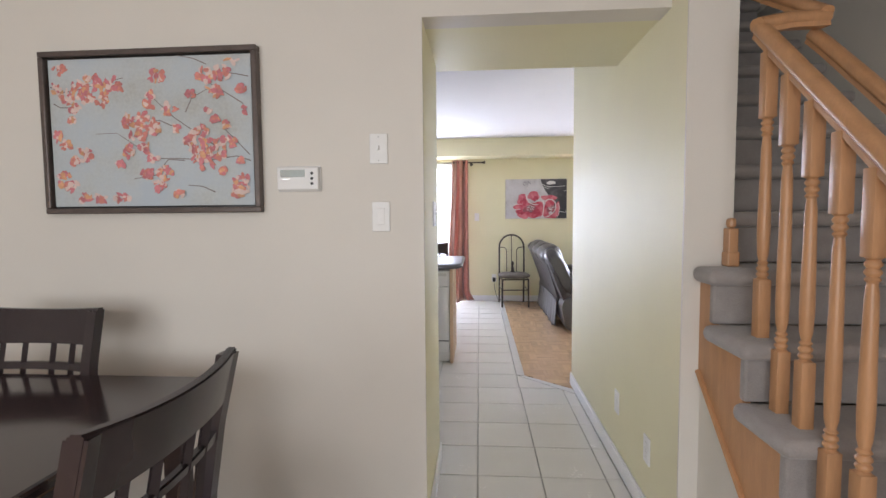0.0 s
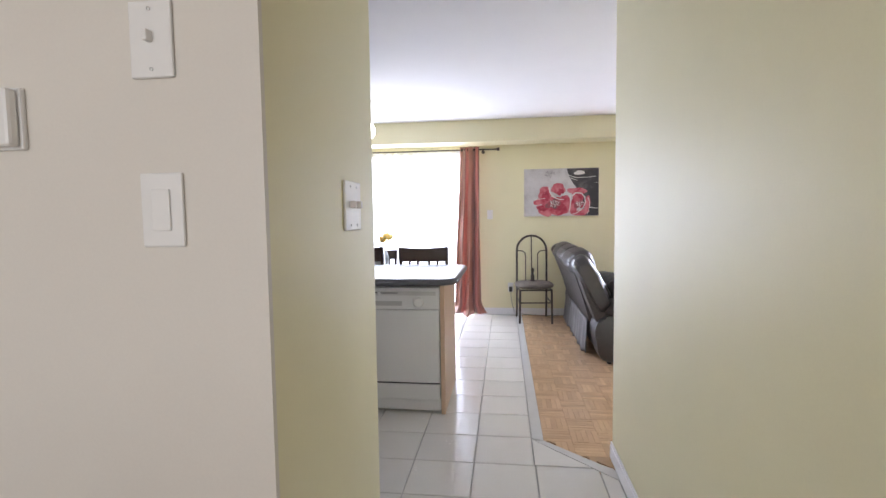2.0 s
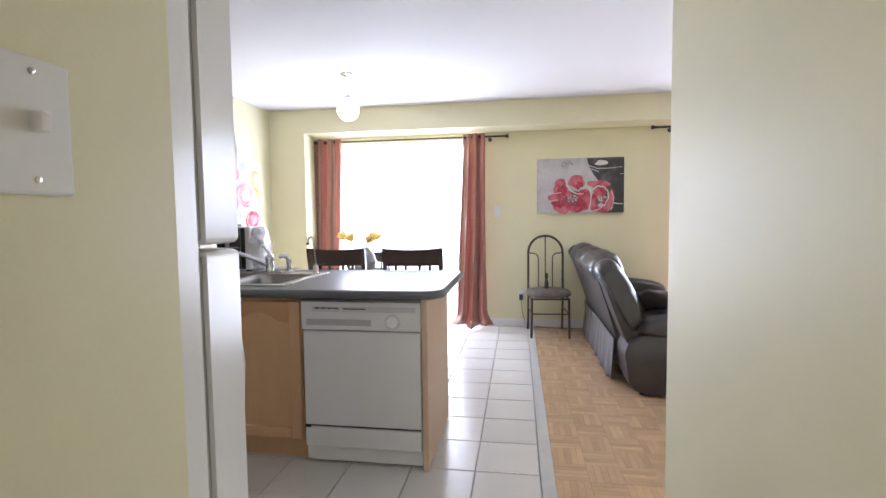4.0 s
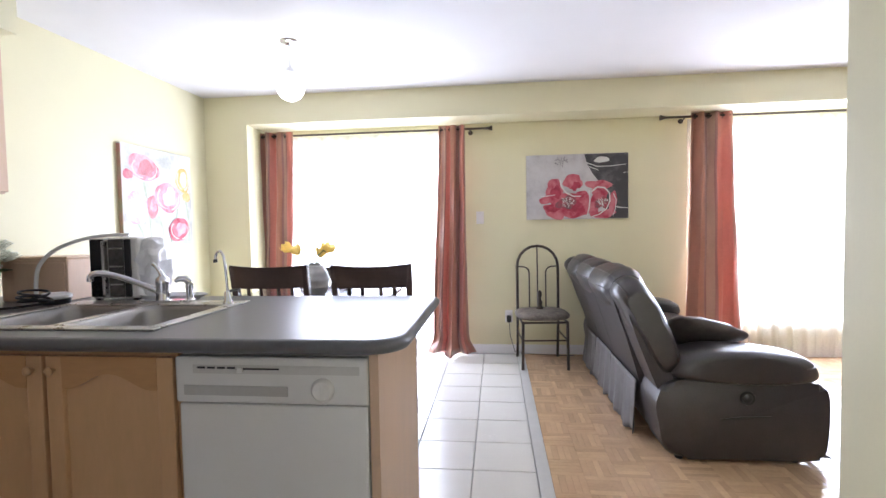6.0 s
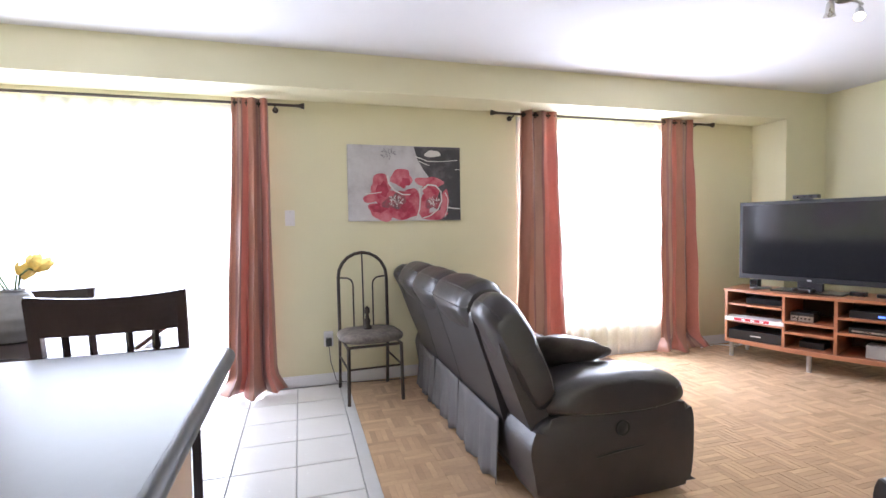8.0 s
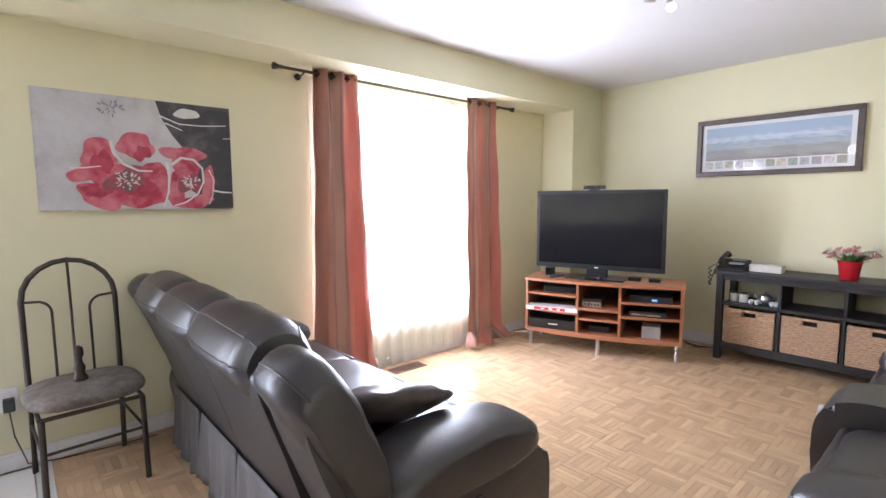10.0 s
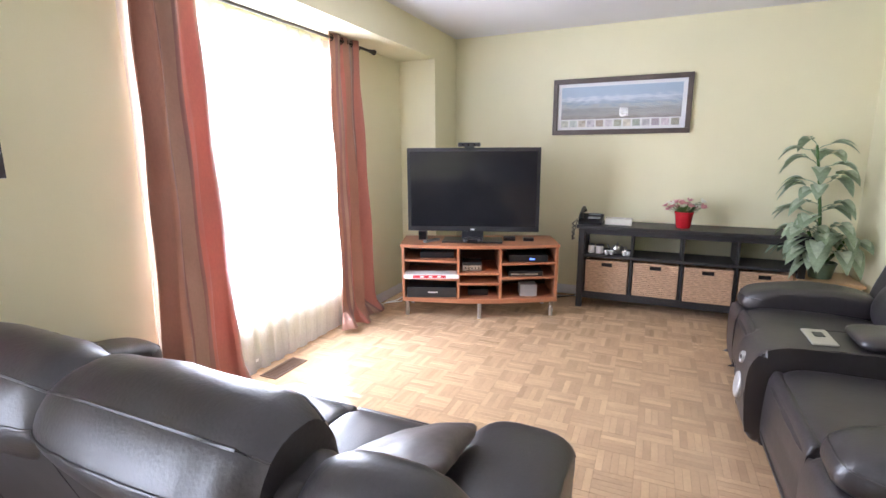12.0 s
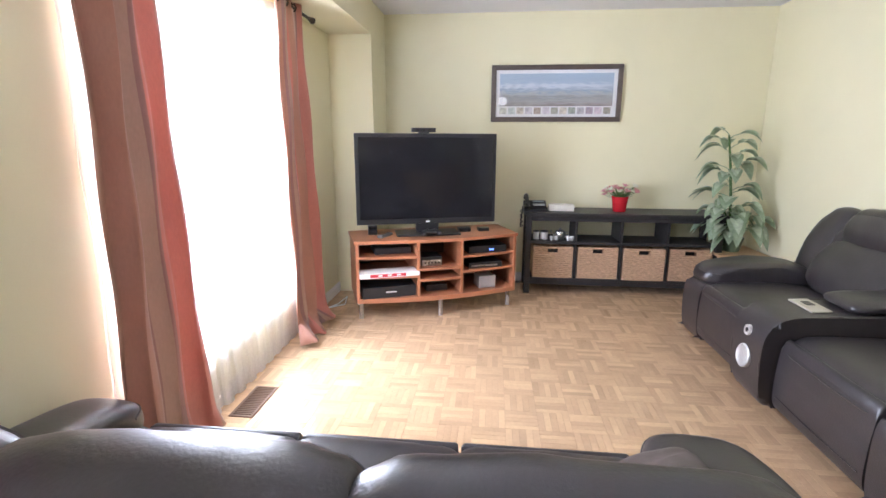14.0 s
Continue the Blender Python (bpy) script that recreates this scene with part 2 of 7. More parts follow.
def sweep(bm, pts, r, seg=8):
    """A tube along a line of points."""
    pts = [Vector(p) for p in pts]
    rings = []
    for i, p in enumerate(pts):
        d = (pts[min(i + 1, len(pts) - 1)] - pts[max(i - 1, 0)]).normalized()
        q = d.to_track_quat("Z", "Y")
        rr = r[i] if isinstance(r, (list, tuple)) else r
        rings.append([bm.verts.new(p + q @ Vector((rr * math.cos(2 * math.pi * k / seg), rr * math.sin(2 * math.pi * k / seg), 0))) for k in range(seg)])
    for p, q in zip(rings, rings[1:]):
        best = min(range(seg), key=lambda s: (p[0].co - q[s].co).length)
        for k in range(seg):
            bm.faces.new((p[k], p[(k + 1) % seg], q[(k + 1 + best) % seg], q[(k + best) % seg]))
    bm.faces.new(list(reversed(rings[0])))
    bm.faces.new(rings[-1])


def flowing(pts, n=5):
    """A smooth line through the points."""
    P = [Vector(p) for p in pts]
    P = [P[0]] + P + [P[-1]]
    out = []
    for p0, p1, p2, p3 in zip(P, P[1:], P[2:], P[3:]):
        for k in range(n):
            t = k / n
            out.append(0.5 * ((2 * p1) + (p2 - p0) * t + (2 * p0 - 5 * p1 + 4 * p2 - p3) * t * t + (3 * p1 - p0 - 3 * p2 + p3) * t ** 3))
    return out + [P[-1]]


def extrude_outline(bm, pts, z0, z1, m=None):
    """A prism with the outline pts (x, y) from z0 to z1."""
    lo = [bm.verts.new((x, y, z0)) for x, y in pts]
    hi = [bm.verts.new((x, y, z1)) for x, y in pts]
    n = len(pts)
    bm.faces.new(list(reversed(lo)))
    bm.faces.new(hi)
    for i in range(n):
        bm.faces.new((lo[i], lo[(i + 1) % n], hi[(i + 1) % n], hi[i]))
    if m is not None:
        bmesh.ops.transform(bm, matrix=m, verts=lo + hi)
    return lo + hi


def pillow(bm, sx, sy, sz, m=None, n=4.0, seg=20, sag=0.0):
    """A soft cushion: a superellipsoid of full size sx, sy, sz."""
    def pw(c, e):
        return math.copysign(abs(c) ** e, c)
    rings = []
    rows = seg // 2
    for i in range(1, rows):
        a = -math.pi / 2 + math.pi * i / rows
        ring = []
        for k in range(seg):
            b = 2 * math.pi * k / seg
            x = sx / 2 * pw(math.cos(a), 2 / 2.6) * pw(math.cos(b), 2 / n)
            y = sy / 2 * pw(math.cos(a), 2 / 2.6) * pw(math.sin(b), 2 / n)
            z = sz / 2 * pw(math.sin(a), 2 / 2.6)
            z += sag * (1 - (2 * x / sx) ** 2) * (1 - (2 * y / sy) ** 2)
            ring.append(bm.verts.new((x, y, z)))
        rings.append(ring)
    bot, top = bm.verts.new((0, 0, -sz / 2 + sag)), bm.verts.new((0, 0, sz / 2 + sag))
    for p, q in zip(rings, rings[1:]):
        for k in range(seg):
            bm.faces.new((p[k], p[(k + 1) % seg], q[(k + 1) % seg], q[k]))
    for k in range(seg):
        bm.faces.new((bot, rings[0][(k + 1) % seg], rings[0][k]))
        bm.faces.new((top, rings[-1][k], rings[-1][(k + 1) % seg]))
    vs = [v for r in rings for v in r] + [bot, top]
    if m is not None:
        bmesh.ops.transform(bm, matrix=m, verts=vs)
    return vs


def part(name, bm, material, parent=None, label="", smooth=False):
    me = bpy.data.meshes.new(name)
    bmesh.ops.recalc_face_normals(bm, faces=bm.faces)
    bm.to_mesh(me)
    bm.free()
    if smooth:
        me.polygons.foreach_set("use_smooth", [True] * len(me.polygons))
        me.set_sharp_from_angle(angle=radians(40))
    for mt in material if isinstance(material, (list, tuple)) else [material]:
        me.materials.append(mt)
    ob = new(name, me)
    if parent is not None:
        ob.parent = parent
    if label:
        ob["label"] = label
    return ob


def thing(name, m, label, category, group="", kind=""):
    ob = new(name)
    ob.empty_display_size = 0.1
    ob.matrix_world = m
    return tagged(ob, label, category, group, kind)


def boxes(name, specs, material, parent=None, label="", smooth=False):
    """One mesh of boxes (x0, x1, y0, y1, z0, z1[, bevel])."""
    bm = bmesh.new()
    for s in specs:
        box(bm, *s)
    return part(name, bm, material, parent, label, smooth)


def structure(ob, label, category):
    return tagged(ob, label, category, "", "structure")

# ---- the place ----
CEIL = 2.44
XL, XR, YB, YS = -2.68, 4.84, 7.46, 3.76      # kitchen left wall, living right wall, window wall, living south wall
BF, BZ = 7.10, 2.182                            # bulkhead face and underside
structure(boxes("floor_slab", [(-4.2, 5.2, -2.7, 7.9, -0.2, -0.012)], M_GROUT), "grey grout bed under the tiles and parquet", "floor")
structure(boxes("ceiling", [(-4.2, 0.585, -2.7, 7.9, CEIL, CEIL + 0.12), (0.585, 1.74, -2.7, 1.18, CEIL, CEIL + 0.12), (0.585, 1.74, 3.64, 7.9, CEIL, CEIL + 0.12), (1.74, 5.2, -2.7, 7.9, CEIL, CEIL + 0.12)], M_CEIL), "white painted flat ceiling", "ceiling")
structure(boxes("wall_kitchen_left", [(XL - 0.12, XL, 2.03, YB + 0.12, 0, CEIL)], M_WALL), "pale yellow painted kitchen wall", "wall")
structure(boxes("wall_living_right", [(XR, XR + 0.12, YS - 0.12, YB + 0.12, 0, CEIL)], M_WALL), "pale yellow painted living room wall", "wall")
# window wall with two openings
PX0, PX1, PZ1 = -2.12, -0.38, 2.04
WX0, WX1, WZ0, WZ1 = 1.80, 3.30, 0.32, 2.06
structure(boxes("wall_windows", [
    (XL, PX0, YB, YB + 0.14, 0, CEIL), (PX0, PX1, YB, YB + 0.14, PZ1, CEIL), (PX1, WX0, YB, YB + 0.14, 0, CEIL),
    (WX0, WX1, YB, YB + 0.14, 0, WZ0), (WX0, WX1, YB, YB + 0.14, WZ1, CEIL), (WX1, XR, YB, YB + 0.14, 0, CEIL)], M_WALL), "pale yellow wall with patio door and window", "wall")
structure(boxes("bulkhead", [(XL, XR, BF, YB, BZ, CEIL)], M_WALL), "pale yellow painted bulkhead over the windows", "bulkhead")
structure(boxes("pilaster_left", [(XL, -2.27, BF, YB, 0, BZ)], M_WALL), "pale yellow painted pilaster beside the patio door", "wall")
structure(boxes("pilaster_right", [(4.33, XR, BF, YB, 0, BZ)], M_WALL), "pale yellow painted pilaster in the corner", "wall")
# south side: dining wall, hall walls, living south wall
DY = 1.905
HLX, HRX = -0.345, 0.585
structure(boxes("wall_dining", [(-4.0, HLX - 0.10, DY, DY + 0.12, 0, CEIL), (HLX - 0.10, HLX, DY, DY + 0.012, 0, 2.065)], M_WALL_D), "cream painted dining room wall", "wall")
structure(boxes("wall_hall_left", [(HLX - 0.10, HLX, DY + 0.012, 2.53, 0, 2.065)], M_WALL), "pale yellow painted hall wall", "wall")
structure(boxes("wall_hall_right", [(HRX, HRX + 0.165, 1.765, YS, 0, CEIL + 0.12)], M_WALL), "pale yellow painted hall wall", "wall")
structure(boxes("wall_header", [(HLX - 0.10, HRX, DY, DY + 0.12, 2.065, CEIL)], M_WALL_D), "cream wall over the hall opening", "wall")
structure(boxes("wall_end_cap", [(HRX, HRX + 0.165, 1.755, 1.765, 0, CEIL)], M_WALL_D), "cream end face of the hall wall", "wall")
structure(boxes("hall_soffit", [(HLX - 0.10, HRX, DY + 0.12, 2.62, 2.07, CEIL)], M_WALL), "pale yellow lowered soffit over the hall", "soffit")
structure(boxes("wall_living_south", [(HRX + 0.165, XR, YS - 0.12, YS, 0, CEIL)], M_WALL), "pale yellow living room wall behind the sofa", "wall")
structure(boxes("wall_kitchen_south", [(-4.0, XL, 2.03, 2.15, 0, CEIL)], M_WALL), "plain wall closing the kitchen", "wall")
structure(boxes("wall_dining_left", [(-4.12, -4.0, -2.6, 2.15, 0, CEIL)], M_WALL_D), "cream painted dining room wall", "wall")
# closing wall out of view; its wide opening is added to soften the shadows
structure(boxes("wall_dining_back", [(-4.0, -2.9, -2.6, -2.48, 0, CEIL), (0.5, 3.0, -2.6, -2.48, 0, CEIL), (-2.9, 0.5, -2.6, -2.48, 0, 0.65), (-2.9, 0.5, -2.6, -2.48, 2.15, CEIL)], M_WALL_D), "cream painted closing wall with the assumed dining window", "wall")
structure(boxes("wall_stair_right", [(1.62, 1.74, -2.48, YS - 0.12, 0, CEIL)], M_WALL_D), "cream painted stairwell wall", "wall")

# baseboards and the soffit over the kitchen cupboards
def baseboard(name, x0, x1, y0, y1):
    structure(boxes(name, [(x0, x1, y0, y1, 0, 0.075, 0.003), (x0 + (0.003 if x1 - x0 < 0.03 else 0), x1 - (0.003 if x1 - x0 < 0.03 else 0), y0 + (0.003 if y1 - y0 < 0.03 else 0), y1 - (0.003 if y1 - y0 < 0.03 else 0), 0.075, 0.09, 0.002)], M_TRIM), "white painted wooden baseboard", "baseboard")


baseboard("baseboard_windows", PX1 + 0.04, 4.33, YB - 0.014, YB)
baseboard("baseboard_hall_right", HRX - 0.014, HRX, 1.76, YS)
baseboard("baseboard_hall_left", HLX, HLX + 0.014, DY, 2.53)
baseboard("baseboard_living_right", XR - 0.014, XR, YS, BF)
baseboard("baseboard_pilaster", 4.33, XR - 0.014, BF - 0.014, BF)
baseboard("baseboard_living_south", HRX + 0.165, XR, YS, YS + 0.014)
baseboard("baseboard_dining", -4.0, HLX, DY - 0.014, DY)
structure(boxes("kitchen_soffit", [(XL, -2.30, 2.15, 5.00, 2.18, CEIL)], M_WALL), "pale yellow soffit over the kitchen cupboards", "soffit")


# ---- windows, curtains ----
def window(name, x0, x1, z0, z1, mullions, label):
    root = structure(thing(name, pose((x0 + x1) / 2, YB + 0.10, z0), label, "window"), label, "window")
    w, h = (x1 - x0) / 2, z1 - z0
    boxes("window_frame", [(-w, -w + 0.05, -0.03, 0.03, 0, h, 0.004), (w - 0.05, w, -0.03, 0.03, 0, h, 0.004),
                           (-w + 0.05, w - 0.05, -0.03, 0.03, 0, 0.05, 0.004), (-w + 0.05, w - 0.05, -0.03, 0.03, h - 0.05, h, 0.004)], M_TRIM, root)
    xs = [-w + 0.05] + [(-w + 2 * w * k / mullions) for k in range(1, mullions)] + [w - 0.05]
    for k in range(1, mullions):
        boxes("mullion", [(xs[k] - 0.025, xs[k] + 0.025, -0.028, 0.028, 0.05, h - 0.05, 0.004)], M_TRIM, root)
    for a, b in zip(xs, xs[1:]):
        p = boxes("pane", [(a + 0.02, b - 0.02, -0.004, 0.004, 0.04, h - 0.04)], M_GLASS, root)
        p.visible_shadow = False
    return root


window("window_1", PX0, PX1, 0.0, PZ1, 2, "white framed sliding glass patio door")
window("window_2", WX0, WX1, WZ0, WZ1, 2, "white framed living room window")
# window out of view, added where the dining light is assumed to enter
unseen_window = structure(thing("window_3", pose(-1.2, -2.54, 0.65), "assumed white framed dining room window, out of view", "window"), "assumed white framed dining room window, out of view", "window")
boxes("window_frame", [(-1.7, -1.65, -0.03, 0.03, 0, 1.5, 0.004), (1.65, 1.7, -0.03, 0.03, 0, 1.5, 0.004), (-1.65, 1.65, -0.03, 0.03, 0, 0.05, 0.004), (-1.65, 1.65, -0.03, 0.03, 1.45, 1.5, 0.004)], M_TRIM, unseen_window)
boxes("pane", [(-1.66, 1.66, -0.004, 0.004, 0.04, 1.46)], M_GLASS, unseen_window).visible_shadow = False

ROD_Y, ROD_Z = 7.365, 2.13


def curtain_rod(x0, x1, z=ROD_Z):
    root = thing("curtain_rod", pose((x0 + x1) / 2, ROD_Y, z), "dark bronze curtain rod with flared finials on the bulkhead wall", "curtain rod", "curtain rods")
    w = (x1 - x0) / 2
    bm = bmesh.new()
    rod(bm, (-w + 0.04, 0, 0), (w - 0.04, 0, 0), 0.010, seg=14)
    part("pole", bm, M_BRONZE, root, smooth=True)
    for s in (-1, 1):
        bm = bmesh.new()
        lathe(bm, [(0.010, 0), (0.014, 0.004), (0.010, 0.012), (0.012, 0.02), (0.021, 0.048), (0.023, 0.058), (0.017, 0.062)], 16, Matrix.Translation((s * (w - 0.055), 0, 0)) @ Matrix.Rotation(s * math.pi / 2, 4, "Y"))
        part("finial", bm, M_BRONZE, root, smooth=True)
        bm = bmesh.new()
        sweep(bm, [(s * (w - 0.20), 0, -0.012), (s * (w - 0.20), 0.03, -0.02), (s * (w - 0.20), YB - ROD_Y - 0.004, -0.02)], 0.006)
        rod(bm, (s * (w - 0.20), YB - ROD_Y - 0.008, -0.02), (s * (w - 0.20), YB - ROD_Y - 0.001, -0.02), 0.022)
        part("bracket", bm, M_BRONZE, root, smooth=True)


curtain_rod(-2.31, -0.04, 2.12)
curtain_rod(1.45, 3.73, 2.15)


def stripe_cloth(name, a, b, c):
    m = surface(name, a, 0.45, scale=6, var=0.12, bump=0.05, grain=120, stretch=(1, 1, 0.4), sheen=0.25)
    nt = m.node_tree
    bs = nt.nodes["Principled BSDF"]
    at = nt.nodes.new("ShaderNodeUVMap")
    sep = nt.nodes.new("ShaderNodeSeparateXYZ")
    nt.links.new(at.outputs[0], sep.inputs[0])
    cr = nt.nodes.new("ShaderNodeValToRGB")
    cr.color_ramp.interpolation = "CONSTANT"
    els = cr.color_ramp.elements
    els[0].color, els[1].color = (*a, 1), (*b, 1)
    els[0].position, els[1].position = 0.0, 0.32
    red = (0.54, 0.20, 0.16)
    for p, col in ((0.40, c), (0.53, b), (0.60, red), (0.93, a)):
        e = els.new(p)
        e.color = (*col, 1)
    nt.links.new(sep.outputs[0], cr.inputs[0])
    mix = nt.nodes.new("ShaderNodeMixRGB")
    mix.blend_type = "MULTIPLY"
    mix.inputs[0].default_value = 1.0
    old = bs.inputs["Base Color"].links[0].from_socket
    sc = nt.nodes.new("ShaderNodeMixRGB")
    sc.inputs[0].default_value = 0.75
    sc.inputs[1].default_value = (1, 1, 1, 1)
    nrm = nt.nodes.new("ShaderNodeMixRGB")
    nrm.blend_type = "DIVIDE"
    nrm.inputs[0].default_value = 1.0
    nrm.inputs[2].default_value = (*a, 1)
    nt.links.new(old, nrm.inputs[1])
    nt.links.new(nrm.outputs[0], mix.inputs[1])
    nt.links.new(cr.outputs[0], mix.inputs[2])
    nt.links.new(mix.outputs[0], bs.inputs["Base Color"])
    tr = nt.nodes.new("ShaderNodeBsdfTranslucent")
    nt.links.new(mix.outputs[0], tr.inputs[0])
    ms = nt.nodes.new("ShaderNodeMixShader")
    ms.inputs[0].default_value = 0.17
    nt.links.new(bs.outputs[0], ms.inputs[1])
    nt.links.new(tr.outputs[0], ms.inputs[2])
    nt.links.new(ms.outputs[0], nt.nodes["Material Output"].inputs[0])
    return m


M_CURT = stripe_cloth("rust_striped_taffeta", (0.43, 0.215, 0.155), (0.31, 0.165, 0.150), (0.42, 0.27, 0.21))


def cloth_panel(name, xt0, xt1, xb0, xb1, z0, z1, folds, depth, material, parent, y=0.0, seed=1, uvreps=2.0, puddle=0.0, thick=0.003):
    """A hanging panel with soft folds, its top from xt0 to xt1 and its hem from xb0 to xb1."""
    rng = random.Random(seed)
    ph = [rng.uniform(0, 6.28) for _ in range(4)]
    nx, nz = folds * 12, 34
    bm = bmesh.new()
    uvl = bm.loops.layers.uv.new("UVMap")
    grid = []
    for j in range(nz + 1):
        v = j / nz
        z = z1 + (z0 - z1) * v
        row = []
        for i in range(nx + 1):
            u = i / nx
            s = v * v * (3 - 2 * v)
            x = (xt0 + (xb0 - xt0) * s) * (1 - u) + (xt1 + (xb1 - xt1) * s) * u
            a = 2 * math.pi * folds * u
            amp = depth * (0.75 + 0.45 * math.sin(3 * u + 2.2 * v + ph[0])) * (0.8 + 0.35 * v)
            yy = amp * math.sin(a + 0.5 * v * math.sin(2.3 * v + ph[1]) + 0.25 * math.sin(7 * v + ph[2] + 3 * u))
            yy += 0.006 * math.sin(19 * v + 9 * u + ph[3])
            x += 0.012 * math.sin(2 * a + ph[1] + 3 * v) * v
            zz = z
            if puddle and v > 0.93:
                k = (v - 0.93) / 0.07
                yy -= puddle * k * (0.5 + 0.5 * math.sin(a + ph[2]))
                x += (u - 0.5) * puddle * 1.2 * k
                zz = max(z0 + 0.004, zz + 0.02 * k * (1 + math.sin(a * 0.5)))
            row.append(bm.verts.new((x, y + yy, zz)))
        grid.append(row)
    for j in range(nz):
        for i in range(nx):
            f = bm.faces.new((grid[j][i], grid[j][i + 1], grid[j + 1][i + 1], grid[j + 1][i]))
            for lp, (du, dv) in zip(f.loops, ((0, 0), (1, 0), (1, 1), (0, 1))):
                lp[uvl].uv = (((i + du) / nx * uvreps) % 1.0 if (i + du) / nx * uvreps % 1.0 or du == 0 else 1.0, (j + dv) / nz)
    ob = part(name, bm, material, parent, smooth=True)
    if thick:
        so = ob.modifiers.new("thickness", "SOLIDIFY")
        so.thickness = thick
    return ob


def curtain(xt0, xt1, xb0, xb1, z1, folds, seed, label, puddle=0.05, z0=0.012, reps=2.0):
    root = thing("curtain", pose(0, ROD_Y, 0), label, "curtain", "rust curtains")
    cloth_panel("fabric", xt0, xt1, xb0, xb1, z0, z1 + 0.035, folds, 0.042, M_CURT, root, y=-0.012, seed=seed, uvreps=reps, puddle=puddle)
    for k in range(folds * 2):
        x = xt0 + (xt1 - xt0) * (k + 0.5) / (folds * 2)
        bm = bmesh.new()
        for q in range(12):
            a0, a1 = 2 * math.pi * q / 12, 2 * math.pi * (q + 1) / 12
            rod(bm, (x, 0.021 * math.cos(a0), z1 + 0.021 * math.sin(a0)), (x, 0.021 * math.cos(a1), z1 + 0.021 * math.sin(a1)), 0.004, seg=6)
        part("grommet", bm, M_BRONZE, root)


curtain(-2.27, -1.94, -2.32, -1.99, 2.12, 3, 3, "rust striped taffeta curtain hanging beside the patio door")
curtain(-0.53, -0.29, -0.62, -0.29, 2.12, 3, 5, "rust striped taffeta curtain pooling on the tiled floor", 0.12)
curtain(1.71, 2.05, 1.665, 2.13, 2.15, 3, 8, "rust, brown and coral striped taffeta curtain beside the living window", reps=1.0)
curtain(3.13, 3.49, 3.14, 3.56, 2.15, 3, 11, "rust striped taffeta curtain with a twisted hem", 0.16)

for x0, x1, lab, z, sd in ((-2.24, -0.42, "white sheer voile curtain over the patio door", 2.115, 21), (1.70, 3.40, "white sheer voile curtain over the living window", 2.145, 22)):
    sheer = thing("sheer_curtain", pose(0, ROD_Y + 0.066, 0), lab, "curtain", "sheer curtains")
    cloth_panel("fabric", x0, x1, x0, x1, 0.006, z, 14, 0.016, M_SHEER, sheer, seed=sd, thick=0)

# backyard behind the glass
structure(boxes("ground", [(-40, 45, 7.62, 60, -0.35, -0.25)], surface("summer_lawn", (0.10, 0.13, 0.05), 0.9, scale=3, var=0.3, bump=0.1)), "grass of the backyard behind the house", "ground")


# ---- kitchen ----
def panel_door(name, w, h, parent, m, mat_, arch=0.03, knob=None):
    """A raised-panel cupboard door in the local x-z plane, facing -y, its corner at the origin."""
    d = new(name)
    d.parent = parent
    d.matrix_local = m
    fr = 0.055
    boxes("door_frame", [(0, fr, -0.02, 0, 0, h, 0.003), (w - fr, w, -0.02, 0, 0, h, 0.003), (fr, w - fr, -0.02, 0, 0, fr, 0.003)], mat_, d)
    # top rail with a cathedral curve
    bm = bmesh.new()
    n = 16
    pts = [(fr, h), (w - fr, h)]
    for k in range(n + 1):
        t = 1 - k / n
        x = fr + (w - 2 * fr) * t
        c = 0.5 - 0.5 * math.cos(2 * math.pi * min(max((t - 0.08) / 0.84, 0), 1))
        pts.append((x, h - fr - arch + arch * c ** 0.8))
    f = bm.faces.new([bm.verts.new((x, -0.02, z)) for x, z in pts])
    r = bmesh.ops.extrude_face_region(bm, geom=[f])
    bmesh.ops.translate(bm, vec=(0, 0.02, 0), verts=[v for v in r["geom"] if isinstance(v, bmesh.types.BMVert)])
    part("top_rail", bm, M_MAPLE_D if mat_ is M_MAPLE else mat_, d)
    boxes("panel", [(fr - 0.002, w - fr + 0.002, -0.004, -0.001, fr - 0.002, h - fr + 0.004)], mat_, d)
    bm = bmesh.new()
    n = 16
    ins = 0.028
    pts = [(fr + ins, fr + ins), (w - fr - ins, fr + ins)]
    for k in range(n + 1):
        t = 1 - k / n
        x = fr + ins + (w - 2 * fr - 2 * ins) * t
        c = 0.5 - 0.5 * math.cos(2 * math.pi * t)
        pts.append((x, h - fr - arch - ins + arch * c ** 0.8))
    f = bm.faces.new([bm.verts.new((x, -0.0045, z)) for x, z in pts])
    r = bmesh.ops.inset_region(bm, faces=[f], thickness=0.018, depth=0.012)
    part("raised_field", bm, mat_, d)
    if knob:
        bm = bmesh.new()
        lathe(bm, [(0.006, 0), (0.006, 0.012), (0.014, 0.016), (0.015, 0.022), (0.010, 0.027), (0.0, 0.028)], 14, Matrix.Translation((knob[0], -0.02, knob[1])) @ Matrix.Rotation(math.pi / 2, 4, "X"))
        part("knob", bm, M_MAPLE if mat_ is M_MAPLE else M_BRONZE, d, smooth=True)
    return d


PF = 4.25                                     # front of the peninsula
base_cab = thing("sink_cabinet", pose(-1.90, PF, 0), "honey maple sink base cabinet with two arched doors", "cabinet")
boxes("body", [(-0.10, 0.895, 0.0, 0.60, 0.10, 0.69), (-0.10, 0.895, 0.0, 0.018, 0.69, 0.845), (-0.10, 0.895, 0.582, 0.60, 0.69, 0.845), (-0.10, -0.082, 0.018, 0.582, 0.69, 0.845)], M_MAPLE, base_cab)
